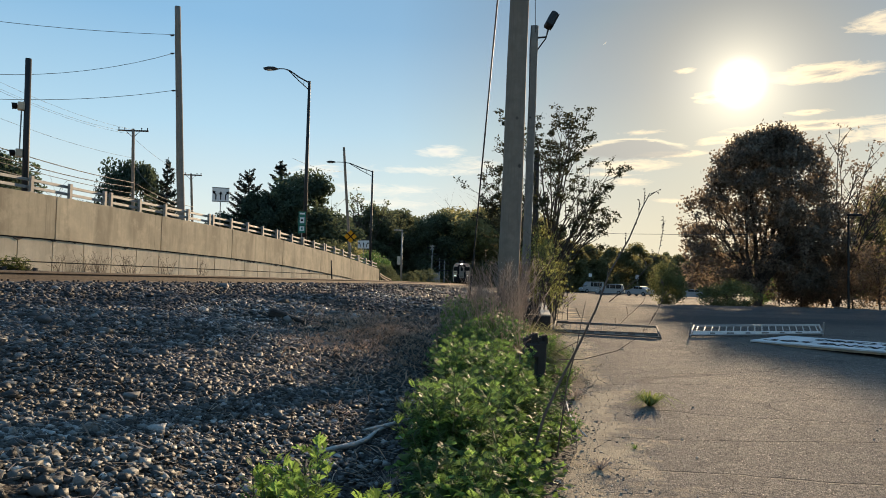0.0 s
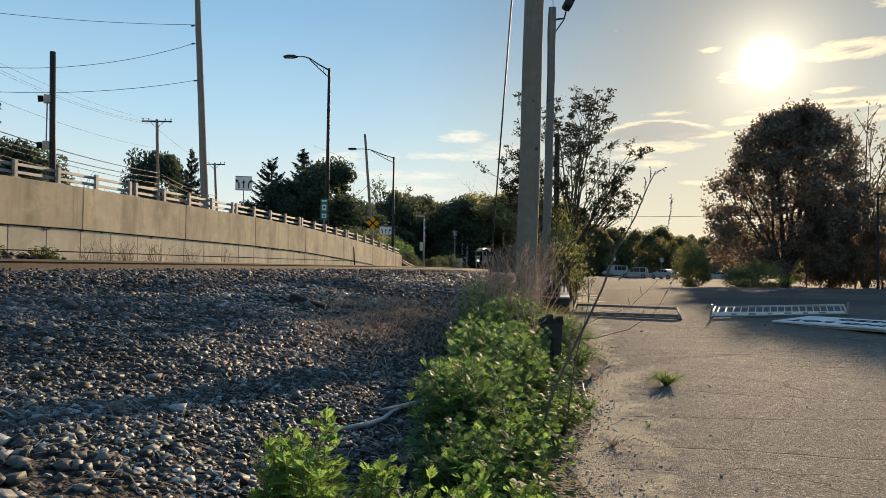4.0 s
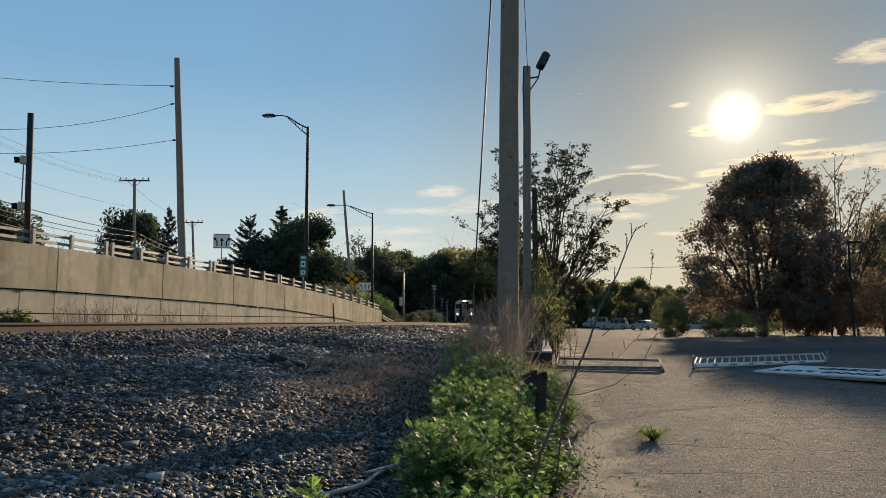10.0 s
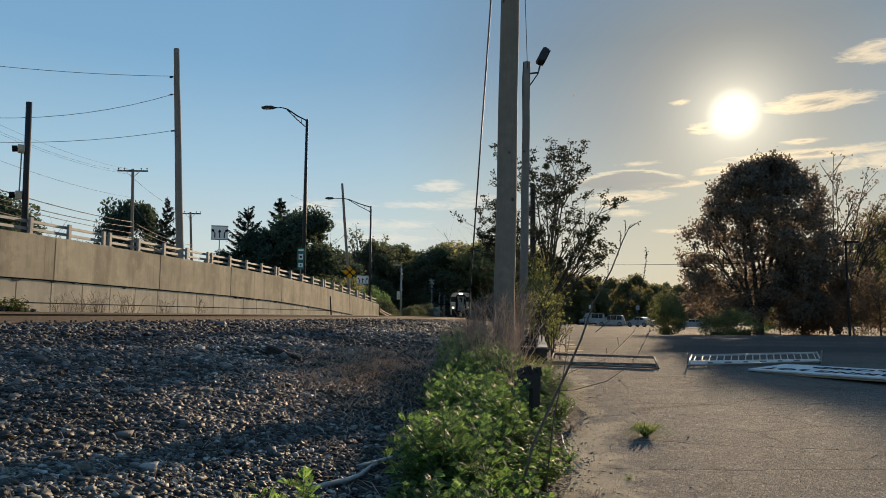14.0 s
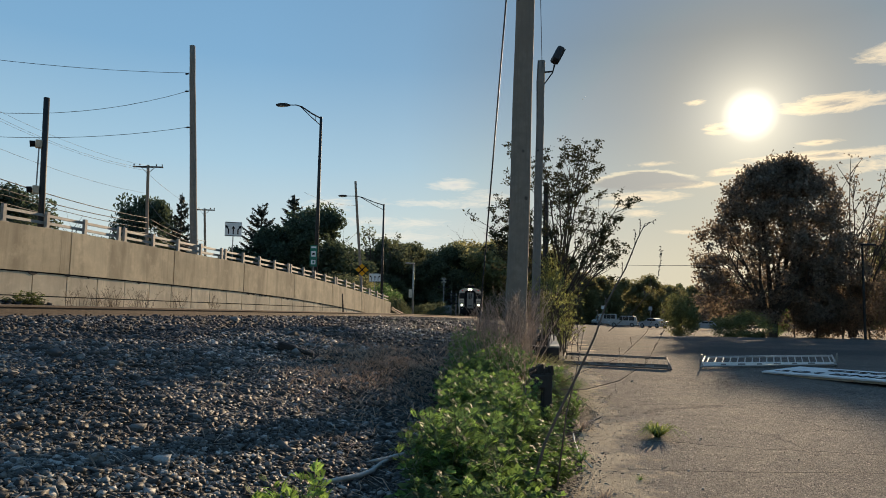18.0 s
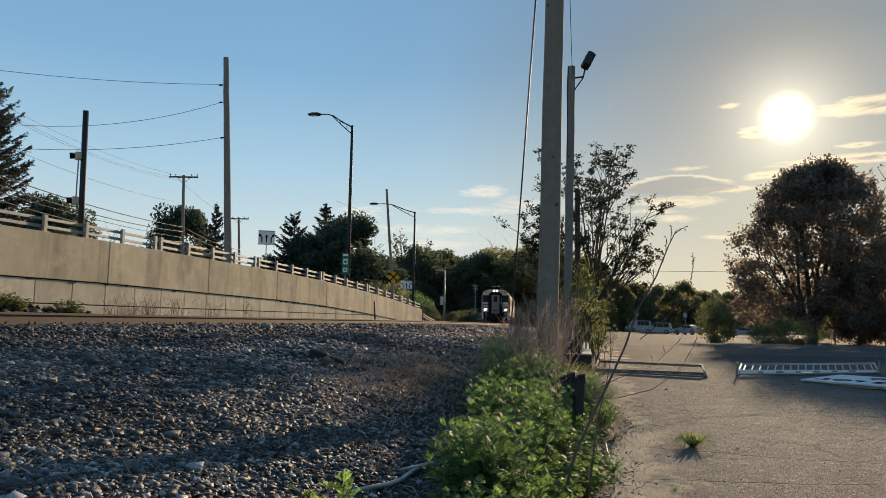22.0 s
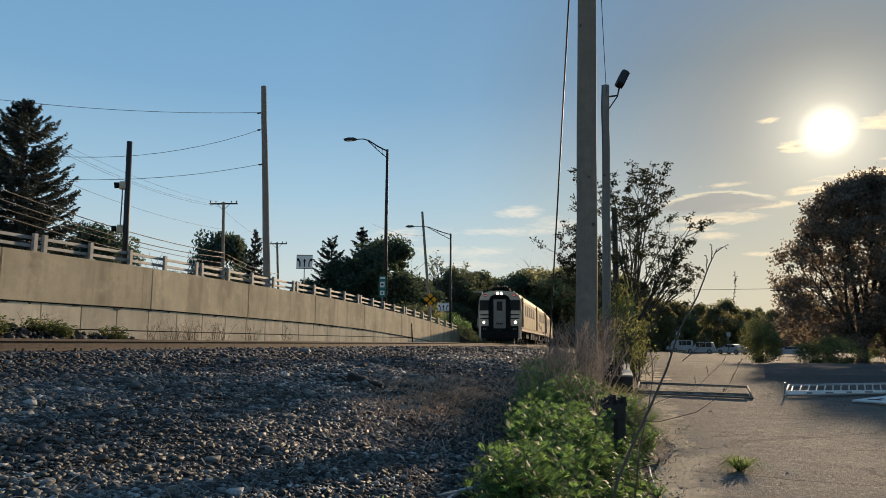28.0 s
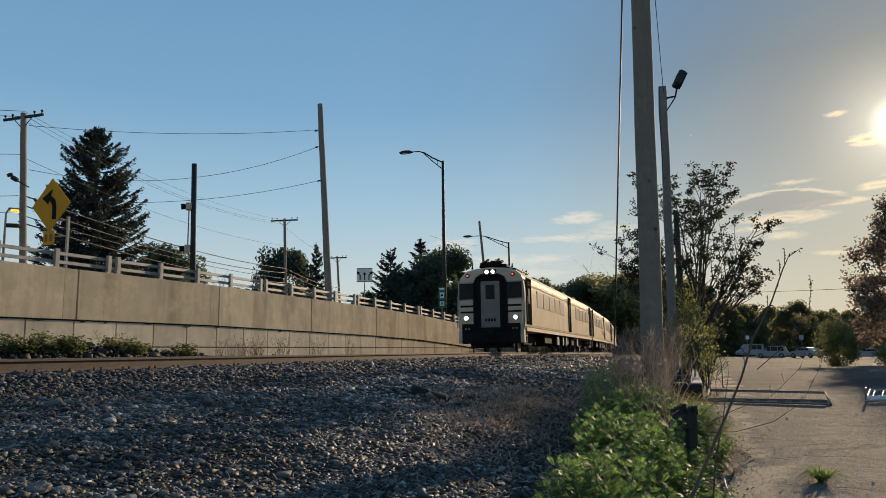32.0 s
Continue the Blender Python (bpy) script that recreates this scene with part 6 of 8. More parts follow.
def weed_mesh(seed, height, stems, spread, leaf_len, per_stem=30):
    """Stems and feathery leaves of one weed: two meshes."""
    rng = np.random.default_rng(seed)
    bm = bmesh.new()
    quads = []
    for s in range(stems):
        a0 = rng.uniform(0, math.tau)
        lean = rng.uniform(0.05, spread)
        h = height * rng.uniform(0.65, 1.0)
        root = Vector((rng.normal(0, 0.04), rng.normal(0, 0.04), 0))
        pts = [root + Vector((math.cos(a0) * lean * f ** 1.3, math.sin(a0) * lean * f ** 1.3, h * f)) for f in np.linspace(0, 1, 6)]
        tube(bm, pts, [0.006, 0.0055, 0.005, 0.004, 0.003, 0.0015], 5, False)
        for k in range(per_stem):
            f = 0.12 + 0.88 * (k + rng.random()) / per_stem
            i = min(4, int(f * 5))
            p = pts[i].lerp(pts[i + 1], f * 5 - i)
            L = leaf_len * (1.15 - 0.6 * f) * rng.uniform(0.7, 1.2)
            a = k * 2.4 + rng.normal(0, 0.3)
            droop = (0.45 - 1.15 * f) + rng.normal(0, 0.25)
            R = np.array(leaf_rot(rng, a, droop, rng.normal(0, 0.3)))
            quads.append(lobed_leaf(rng, L) @ R.T + np.array(p))
    q = np.concatenate(quads)
    stem = bpy.data.meshes.new("stems")
    bm.to_mesh(stem)
    bm.free()
    leaves = mesh_arrays("leaves", q.reshape(-1, 3), np.arange(len(q) * 4).reshape(-1, 4))
    return stem, leaves


WEEDS = [weed_mesh(31 + k, 0.62 + 0.06 * (k % 3), 10 + k % 3, 0.28, 0.135) for k in range(5)]
NEAR_WEEDS = [weed_mesh(131 + k, 0.72, 8, 0.16, 0.155, 28) for k in range(2)]


def round_leaf_mesh(seed, height, width, count, leaf):
    """A low bramble of toothed oval leaves in threes."""
    rng = np.random.default_rng(seed)
    bm = bmesh.new()
    quads = []
    for s in range(16):
        a = rng.uniform(0, math.tau)
        r = width / 2 * rng.uniform(0.3, 1)
        top = height * rng.uniform(0.6, 1.0)
        pts = [Vector((math.cos(a) * r * f, math.sin(a) * r * f, top * math.sin(f * 2.0))) for f in np.linspace(0, 1, 6)]
        tube(bm, pts, 0.004, 4, False)
        for k in range(count // 16):
            f = rng.uniform(0.15, 1)
            i = min(4, int(f * 5))
            p = np.array(pts[i].lerp(pts[i + 1], f * 5 - i)) + rng.normal(0, 0.035, 3)
            L = leaf * rng.uniform(0.6, 1.2)
            R = np.array(leaf_rot(rng, rng.uniform(0, math.tau), rng.normal(-0.1, 0.35), rng.normal(0, 0.35)))
            w = L * 0.36
            lf = np.array([[(0, 0, 0), (L * 0.45, w, 0.02 * L), (L, 0, -0.1 * L), (L * 0.45, -w, 0.02 * L)]])
            for turn in (-0.9, 0, 0.9):
                T = np.array(Matrix.Rotation(turn, 3, "Z"))
                quads.append((lf * (0.8 if turn else 1) @ T.T) @ R.T + p)
    q = np.concatenate(quads)
    stem = bpy.data.meshes.new("stems")
    bm.to_mesh(stem)
    bm.free()
    return stem, mesh_arrays("leaves", q.reshape(-1, 3), np.arange(len(q) * 4).reshape(-1, 4))


BROADS = [round_leaf_mesh(41 + k, 0.42, 0.7, 460, 0.044) for k in range(3)]


def place_weed(meshes, x, y, s, yaw, mat, label, name="weed", dz=0.0):
    t = thing(name, Matrix.Translation((x, y, ground_z(x, y) - 0.02 + dz)) @ Matrix.Rotation(yaw, 4, "Z") @ Matrix.Diagonal((s, s, s, 1)), label, "weed", "weeds along the lot edge")
    for me, nm, mt in zip(meshes, ("stem", "foliage"), ("stem_green", mat)):
        ob = tagged(new(nm, me), kind="stuff")
        ob.parent = t
        if not me.materials:
            me.materials.append(M[mt])
        if me.materials[0] != M[mt]:
            ob.material_slots[0].link = "OBJECT"
            ob.material_slots[0].material = M[mt]
    return t


M["stem_green"] = material("stem_green", (0.10, 0.12, 0.05), 0.7, bump=0)


M["grass"] = leaf_material("grass", (0.19, 0.24, 0.085), (0.45, 0.52, 0.16), trans=0.55)
M["weed_bright"] = leaf_material("weed_bright", (0.075, 0.145, 0.045), (0.32, 0.50, 0.12), trans=0.56, vary=0.3, rough=0.55, gloss=0.1)


def clear_height(x, y):
    """Growth stays low in front of the timber post and the rail's end."""
    az, r = math.degrees(math.atan2(x, y)), math.hypot(x, y)
    if 5.6 < az < 8.8 and r > 4.4:
        return 1.25 - (0.122 if r < 7.8 else 0.072) * r - ground_z(x, y)
    return 9.0


def build_weeds():
    rng = np.random.default_rng(8)
    tall = "leafy green feathery-leaved weed at the lot edge"
    low = "low green bramble with small oval leaves"
    # the thick strip, from close by to the pole
    for k in range(240):
        y = 2.9 + 8.6 * rng.random() ** 1.15
        left = -0.16 + 0.028 * y
        right = lot_edge(y) - (0.30 if y < 5 else 0.09)
        u = rng.random() * (0.50 if y > 8 else 1.0)
        x = left + (right - left) * u
        s = rng.uniform(0.75, 1.15) * (1.0 if u < 0.75 else 0.62)
        if y < 4.0:
            s *= 0.72
        s = min(s, clear_height(x, y) / 0.66)
        if s < 0.3:
            continue
        if u > 0.6 and y < 7.0 or rng.random() < 0.25:
            place_weed(BROADS[k % 3], x, y, s * rng.uniform(0.8, 1.2), rng.uniform(0, 6), "weed" if rng.random() < 0.7 else "weed_dark", low, "bramble")
        else:
            place_weed(WEEDS[k % 5], x, y, s, rng.uniform(0, 6), "weed" if rng.random() < 0.5 else "weed_dark", tall)
    # the group close to the standpoint
    for k, (x, y, s) in enumerate(((-0.60, 2.62, 0.84), (-0.47, 2.55, 0.88), (-0.52, 2.85, 0.88), (-0.39, 2.75, 0.78), (-0.69, 2.7, 0.76), (-0.30, 2.6, 0.72))):
        place_weed(NEAR_WEEDS[k % 2], x, y, s, x * 20, "weed_bright", "bright green feathery-leaved weed in the gravel")
    for k, (x, y, s) in enumerate(((-0.16, 2.5, 0.68), (-0.04, 2.55, 0.72), (0.08, 2.6, 0.74), (0.20, 2.75, 0.74))):
        place_weed(NEAR_WEEDS[k % 2], x, y, s, x * 20, "weed_bright", "bright green feathery-leaved weed in the gravel")
    for k in range(26):
        y = rng.uniform(2.8, 4.8)
        x = rng.uniform(0.02, lot_edge(y) - 0.36)
        if k % 2:
            place_weed(BROADS[k % 3], x, y, rng.uniform(0.8, 1.2), rng.uniform(0, 6), "weed", low, "bramble")
        else:
            place_weed(NEAR_WEEDS[k % 4 // 2], x, y, min(rng.uniform(0.5, 0.72), clear_height(x, y) / 0.72), rng.uniform(0, 6), "weed_bright", tall)

    # low growth between the post and the rail's end
    for k in range(16):
        az, r = rng.uniform(5.6, 9.0), rng.uniform(8.4, 11.6)
        p = polar(az, r)
        s = min(1.1, (1.25 - 0.069 * r - ground_z(p.x, p.y)) / 0.66)
        place_weed(WEEDS[k % 5], p.x, p.y, s, rng.uniform(0, 6), "weed", tall)


build_weeds()




def grass_tuft(x, y, size, n, mat, label, name="grass_tuft", seed=0):
    rng = np.random.default_rng(seed)
    v, f = [], []
    for k in range(n):
        a, lean, L = rng.uniform(0, math.tau), rng.uniform(0.5, 2.0), size * rng.uniform(0.4, 1.1)
        u = np.array([math.cos(a), math.sin(a), 0])
        w = np.array([-u[1], u[0], 0]) * min(size * 0.028, 0.0065)
        p0 = u * size * 0.05 * rng.random()
        p1 = p0 + u * L * lean * 0.45 + np.array([0, 0, L * 0.6])
        p2 = p0 + u * L * lean + np.array([0, 0, L * max(0.15, 0.75 - 0.36 * lean)])
        b = len(v)
        v += [p0 - w, p0 + w, p1 + w * 0.7, p1 - w * 0.7, p2]
        f += [(b, b + 1, b + 2, b + 3), (b + 3, b + 2, b + 4)]
    me = mesh_arrays(name, v, f)
    t = thing(name, Matrix.Translation((x, y, ground_z(x, y))), label, "grass")
    tagged(mesh_part("turf", me, mat, t), kind="stuff")
    return t


grass_tuft(2.06, 7.3, 0.22, 170, "grass", "tuft of green grass growing through the asphalt", seed=1)
grass_tuft(1.45, 5.6, 0.07, 30, "weed", "tiny tuft of grass in a crack", seed=2)
for k, (x, y, s) in enumerate(((1.1, 6.2, 0.16), (1.35, 7.6, 0.2), (1.55, 9.0, 0.22), (1.05, 5.0, 0.13), (1.75, 10.3, 0.3), (-0.35, 4.6, 0.16), (-0.9, 3.4, 0.14))):
    grass_tuft(x, y, s, 50, "dry_stalk" if k % 2 else "weed", "tuft of half-dry grass at the lot edge", seed=3 + k)


def stalk_stuff(name, n, area, h0, h1, mat, label, seed, plume=True, lean=0.25, r=0.0022):
    """Dry upright stalks with thin side twigs and fuzzy heads, joined: many, too fine to count."""
    rng = np.random.default_rng(seed)
    bm = bmesh.new()
    cs = []
    for k in range(n):
        x, y, tall = area(rng)
        if math.degrees(math.atan2(x, y)) > 6.3 and math.hypot(x, y) < 13.2:
            continue
        z = ground_z(x, y)
        h = rng.uniform(h0, h1) * tall
        a, ln = rng.uniform(0, math.tau), rng.uniform(0, lean)
        p = [Vector((x + math.cos(a) * ln * h * f * f, y + math.sin(a) * ln * h * f * f, z + h * f)) for f in (0, 0.35, 0.7, 1.0)]
        tube(bm, p, [r * 1.4, r * 1.2, r, r * 0.5], 3, False)
        for j in range(8):
            f = rng.uniform(0.45, 0.98)
            i = 1 if f < 0.7 else 2
            q = p[1].lerp(p[2], (f - 0.35) / 0.35) if f < 0.7 else p[2].lerp(p[3], (f - 0.7) / 0.3)
            d = Vector((rng.normal(0, 0.5), rng.normal(0, 0.5), 0.8)).normalized() * h * 0.17 * rng.uniform(0.5, 1.1)
            tube(bm, [q, q + d], [r * 0.7, r * 0.4], 3, False)
            if plume:
                for m in range(6):
                    cs.append(q + d * rng.uniform(0.2, 1.1) + Vector(rng.normal(0, 0.006, 3)))
    me = bpy.data.meshes.new(name)
    bm.to_mesh(me)
    bm.free()
    ob = tagged(mesh_part(name, me, mat), label, "dry stalks", kind="stuff")
    if plume:
        v, f = leaf_quads(name, np.array([tuple(c) for c in cs]), 0.020, rng, 0, 0.28)
        tagged(mesh_part("seed_heads", mesh_arrays("seed_heads", v, f), mat), "fuzzy brown seed heads on dry stalks", "dry stalks", kind="stuff")
    return ob


def strip(y0, y1, u0, u1):
    def pick(rng):
        y = rng.uniform(y0, y1)
        left = -0.2 + 0.03 * y
        u = u0 + (u1 - u0) * rng.random() ** 0.65
        return left + (lot_edge(y) - left) * u, y, min(1.0, 0.44 + 0.95 * max(0.0, u + 0.1))
    return pick


stalk_stuff("dry_stalks", 350, strip(8.6, 13.6, -0.18, 0.80), 0.8, 1.5, "dry_stalk", "dry brown stalks left from last year", 51, lean=0.45, r=0.0032)
M["grass_olive"] = leaf_material("grass_olive", (0.20, 0.205, 0.10), (0.42, 0.41, 0.19), trans=0.55, vary=0.45)
rngo = np.random.default_rng(77)
for k in range(46):
    p = polar(rngo.uniform(4.0, 6.7), rngo.uniform(8.6, 11.4))
    grass_tuft(p.x, p.y, rngo.uniform(0.45, 0.75), 150, "grass_olive" if k % 4 else "dry_stalk", "tall half-dry grass round the pole's foot", seed=200 + k)
stalk_stuff("dry_stalks", 50, strip(6.5, 9.5, 0.1, 0.8), 0.55, 1.0, "dry_stalk", "dry brown stalks among the green weeds", 52)


# ---- litter on the gravel ----
def litter():
    rng = np.random.default_rng(61)
    v, f = [], []
    for k in range(2400):
        y = rng.uniform(2.2, 13)
        e0, e1 = track_x(y) + 2.4, lot_edge(y) - 0.2
        x = e0 + (e1 - e0) * min(0.97, abs(rng.normal(0.72, 0.16)))
        if x > e1:
            continue
        a = rng.uniform(0, math.tau)
        L, w = rng.uniform(0.04, 0.22), rng.uniform(0.002, 0.006)
        u, n = np.array([math.cos(a), math.sin(a), rng.normal(0, 0.15)]), np.array([-math.sin(a), math.cos(a), 0]) * w
        c = np.array([x, y, ground_z(x, y) + 0.03])
        b = len(v)
        bend = np.array([0, 0, rng.uniform(0, 0.03)])
        v += [c - u * L / 2 - n, c - u * L / 2 + n, c + bend + n, c + bend - n, c + u * L / 2 + n * 0.5, c + u * L / 2 - n * 0.5]
        f += [(b, b + 1, b + 2, b + 3), (b + 3, b + 2, b + 4, b + 5)]
    tagged(mesh_part("dry_litter", mesh_arrays("dry_litter", v, f), "straw"), "pale dry straw and reed bits on the gravel", "litter", kind="stuff")
    # the thick brown drift beside the gravel bank
    v, f = [], []
    for k in range(3600):
        c2 = polar(-5.0, 10.2)
        x, y = c2.x + rng.normal(0, 0.55), c2.y + rng.normal(0, 1.5)
        a = rng.uniform(0, math.tau)
        L, w = rng.uniform(0.05, 0.2), rng.uniform(0.003, 0.008)
        u, n = np.array([math.cos(a), math.sin(a), rng.normal(0, 0.3)]), np.array([-math.sin(a), math.cos(a), 0]) * w
        c = np.array([x, y, ground_z(x, y) + 0.045])
        b = len(v)
        bend = np.array([0, 0, rng.uniform(0, 0.04)])
        v += [c - u * L / 2 - n, c - u * L / 2 + n, c + bend + n, c + bend - n, c + u * L / 2 + n * 0.5, c + u * L / 2 - n * 0.5]
        f += [(b, b + 1, b + 2, b + 3), (b + 3, b + 2, b + 4, b + 5)]
    tagged(mesh_part("dry_litter", mesh_arrays("dry_litter", v, f), "reed"), "drift of brown broken reeds on the gravel", "litter", kind="stuff")


M["reed"] = leaf_material("reed", (0.44, 0.31, 0.225), (0.54, 0.38, 0.27), trans=0.4, vary=0.5)
M["straw"] = leaf_material("straw", (0.45, 0.355, 0.275), (0.50, 0.385, 0.28), trans=0.4, vary=0.5)
litter()

M["pale_bark"] = material("pale_bark", (0.52, 0.48, 0.43), 0.8, scale=8, vary=0.25, fine=60, bump=0.3)


def on_ground(az, el, dz=0.0):
    """Where a bearing and slope meet the ground."""
    r = 6.0
    for k in range(30):
        r = (1.25 - dz - ground_z(*polar(az, r).xy)) / -el
    p = polar(az, r)
    return Vector((p.x, p.y, ground_z(p.x, p.y) + dz))


def pale_branch():
    t = thing("fallen_branch", pose(0, 0, 0), "pale stripped forked branch lying in the ditch", "branch")
    pts = [(-9.8, -0.229), (-8.7, -0.2255), (-7.1, -0.2208), (-6.1, -0.214), (-5.45, -0.2045), (-4.7, -0.1965), (-3.75, -0.1915), (-2.6, -0.185)]
    bm = bmesh.new()
    tube(bm, [on_ground(a, e, 0.05) for a, e in pts], [0.010, 0.017, 0.021, 0.017, 0.015, 0.021, 0.015, 0.007], 7)
    part("stem", bm, "pale_bark", t, smooth=True)
    bm = bmesh.new()
    q = [(-6.45, -0.2015), (-5.9, -0.2003), (-5.2, -0.198), (-4.6, -0.1955)]
    tube(bm, [on_ground(a, e, 0.07) for a, e in q], [0.004, 0.012, 0.016, 0.012], 7)
    part("fork", bm, "pale_bark", t, smooth=True)


pale_branch()

M["board_grey"] = material("board_grey", (0.34, 0.34, 0.34), 0.7)
# a dark clump of old timber up on the bank
c = polar(-12.9, 10.3)
t = thing("timber_scrap", Matrix.Translation((c.x, c.y, ground_z(c.x, c.y))), "dark broken piece of old tie on the bank", "timber")
bm = bmesh.new()
box(bm, (0, 0, 0.06), (0.26, 0.14, 0.12), Euler((0.2, 0.3, 0.4)).to_matrix(), 0.02)
box(bm, (0.22, -0.05, 0.02), (0.34, 0.08, 0.05), Euler((0, 0.25, -0.4)).to_matrix(), 0.01)
part("piece", bm, "wood_dark", t)
for k, (az, r, s) in enumerate(((-6.0, 9.5, 0.09), (-5.0, 10.5, 0.12), (-4.2, 14, 0.10), (-2.6, 7.0, 0.11))):
    c = polar(az, r)
    bm = bmesh.new()
    box(bm, (0, 0, 0), (s, s * 0.7, s * 0.3), Euler((0.2 * k, 0.2, k)).to_matrix(), 0.01)
    ob = finish("paper_scrap" if k % 2 else "stone_chunk", bm, "board_grey" if k % 2 else "pale_bark")
    ob.location = (c.x, c.y, ground_z(c.x, c.y) + s * 0.2)
    tagged(ob, "small pale scrap of rubbish on the gravel" if k % 2 else "pale chunk of stone on the gravel", "scrap" if k % 2 else "stone")


# ---- long dead stalks in front of the lot ----
def dead_stalk(rows, r0, label, twigs, seed):
    """A bent stalk through bearing, slope points at one distance, with short budded twigs near its head."""
    rng = np.random.default_rng(seed)
    t = thing("dead_stalk", pose(0, 0, 0), label, "stalk", "dead stalks at the lot edge")
    pts = [at_el(a, r, e) for a, e, r in rows]
    bm = bmesh.new()
    n = len(pts)
    tube(bm, pts, [r0 * (1 - 0.75 * k / (n - 1)) for k in range(n)], 6)
    part("stem", bm, "dead_wood", t, smooth=True)
    for k in range(twigs):
        f = 0.45 + 0.55 * (k + 0.5) / twigs
        i = min(n - 2, int(f * (n - 1)))
        p = pts[i].lerp(pts[i + 1], f * (n - 1) - i)
        d = ((pts[-1] - pts[-2]).normalized() + Vector((rng.normal(0, 0.45), rng.normal(0, 0.4), 0.1))).normalized() * rng.uniform(0.035, 0.085)
        bm = bmesh.new()
        tube(bm, [p, p + d * 0.6, p + d], [r0 * 0.3, r0 * 0.22, r0 * 0.12], 4)
        for j in range(4):
            q = p + d * (0.35 + 0.2 * j)
            tube(bm, [q, q + Vector(rng.normal(0, 0.006, 3)) + d * 0.06, q + d * 0.12], [0.001, 0.0045, 0.001], 4)
        part("twig", bm, "dead_wood", t)
    return t


M["dead_wood"] = material("dead_wood", (0.13, 0.098, 0.078), 0.85, scale=10, fine=80, bump=0.2)
RT = 3.9
dead_stalk([(6.4, -0.235, RT), (7.3, -0.175, RT), (8.65, -0.122, RT), (9.9, -0.077, RT), (11.1, -0.030, RT), (12.1, 0.020, RT), (13.5, 0.065, RT), (14.4, 0.105, RT), (15.0, 0.126, RT)], 0.0085, "long bent dead stalk with dry buds", 9, 71)
dead_stalk([(8.3, -0.23, RT), (9.0, -0.13, RT), (9.7, -0.08, RT), (10.3, -0.02, RT)], 0.005, "short dead stalk beside the long one", 2, 72)
dead_stalk([(12.2, -0.02, 4.4), (14.2, 0.01, 4.4), (15.8, 0.045, 4.4), (16.2, 0.085, 4.4)], 0.003, "thin dead stalk with pale seed bits", 6, 73)
dead_stalk([(8.6, -0.10, 5.2), (10.5, -0.098, 5.2), (13.0, -0.085, 5.2), (15.0, -0.06, 5.2), (16.2, -0.02, 5.2), (16.4, 0.01, 5.2)], 0.0028, "thin arching dead stem over the asphalt", 6, 74)
dead_stalk([(8.6, -0.09, 6.2), (10.5, -0.072, 6.2), (13.0, -0.055, 6.2), (15.0, -0.02, 6.2), (15.6, 0.005, 6.2)], 0.003, "thin arching dead stem over the asphalt", 5, 75)
# dry bent straw on the lot's edge
bm = bmesh.new()
pts = [(9.5, -0.157), (9.62, -0.168), (9.9, -0.180), (10.4, -0.192), (10.95, -0.201)]
tube(bm, [on_ground(a, e, 0.03) for a, e in pts], 0.006, 5)
tagged(finish("straw_stem", bm, "white_paint"), "pale bent straw lying on the asphalt edge", "straw")


# ---- timber guide rail ----
def timber_guide():
    t = thing("timber_guide_rail", pose(0, 0, 0), "old dark timber guide rail with its top painted sunlit", "guide rail")
    a, b = polar(7.95, 12.3, 0), polar(7.75, 34, 0)
    za, zb = 0.72, 0.74
    d = (b - a).normalized()
    rot = Matrix.Rotation(math.atan2(-d.x, d.y), 3, "Z")
    bm = bmesh.new()
    L = (b - a).length
    box(bm, (a + b) / 2 + Vector((0, 0, (za + zb) / 2 - 0.13)), (0.20, L, 0.26), rot, 0.015)
    part("beam", bm, "wood_dark", t)
    # pale boards give the beam's top its sunlight by colour
    bm = bmesh.new()
    for k in range(12):
        p = a.lerp(b, (k + 0.5) / 12)
        box(bm, p + Vector((0.02, 0, (za + zb) / 2 + 0.012)), (0.17, L / 12 - 0.03, 0.022), rot, 0.004)
    part("lit_top", bm, "wood_pale", t, "top boards painted pale as if sunlit")
    for k in range(8):
        p = a.lerp(b, k / 7) + Vector((-0.23, 0.1, 0))
        bm = bmesh.new()
        box(bm, p + Vector((0, 0, 0.60 if k == 0 else 0.31)), (0.25, 0.22, 0.30 if k == 0 else 0.9), rot, 0.015)
        part("post", bm, "wood_dark", t)
    return t


timber_guide()
t = thing("timber_post", Matrix.Translation((0.92, 7.35, ground_z(0.92, 7.35) - 0.07)), "dark rotten timber post stub with a jagged top", "post")
bm = bmesh.new()
box(bm, (0.035, 0, 0.33), (0.09, 0.13, 0.72), Euler((0, 0.03, 0.1)).to_matrix(), 0.012)
box(bm, (-0.03, 0.0, 0.60), (0.19, 0.15, 0.15), Euler((0, -0.04, 0.1)).to_matrix(), 0.02)
for k in range(7):
    box(bm, (-0.11 + 0.032 * k, 0.02 * (k % 2), 0.68 + 0.015 * ((k * 5) % 4)), (0.03, 0.12, 0.09), Euler((0, 0.1 * (k % 3 - 1), 0.1)).to_matrix())
part("stub", bm, "wood_dark", t)


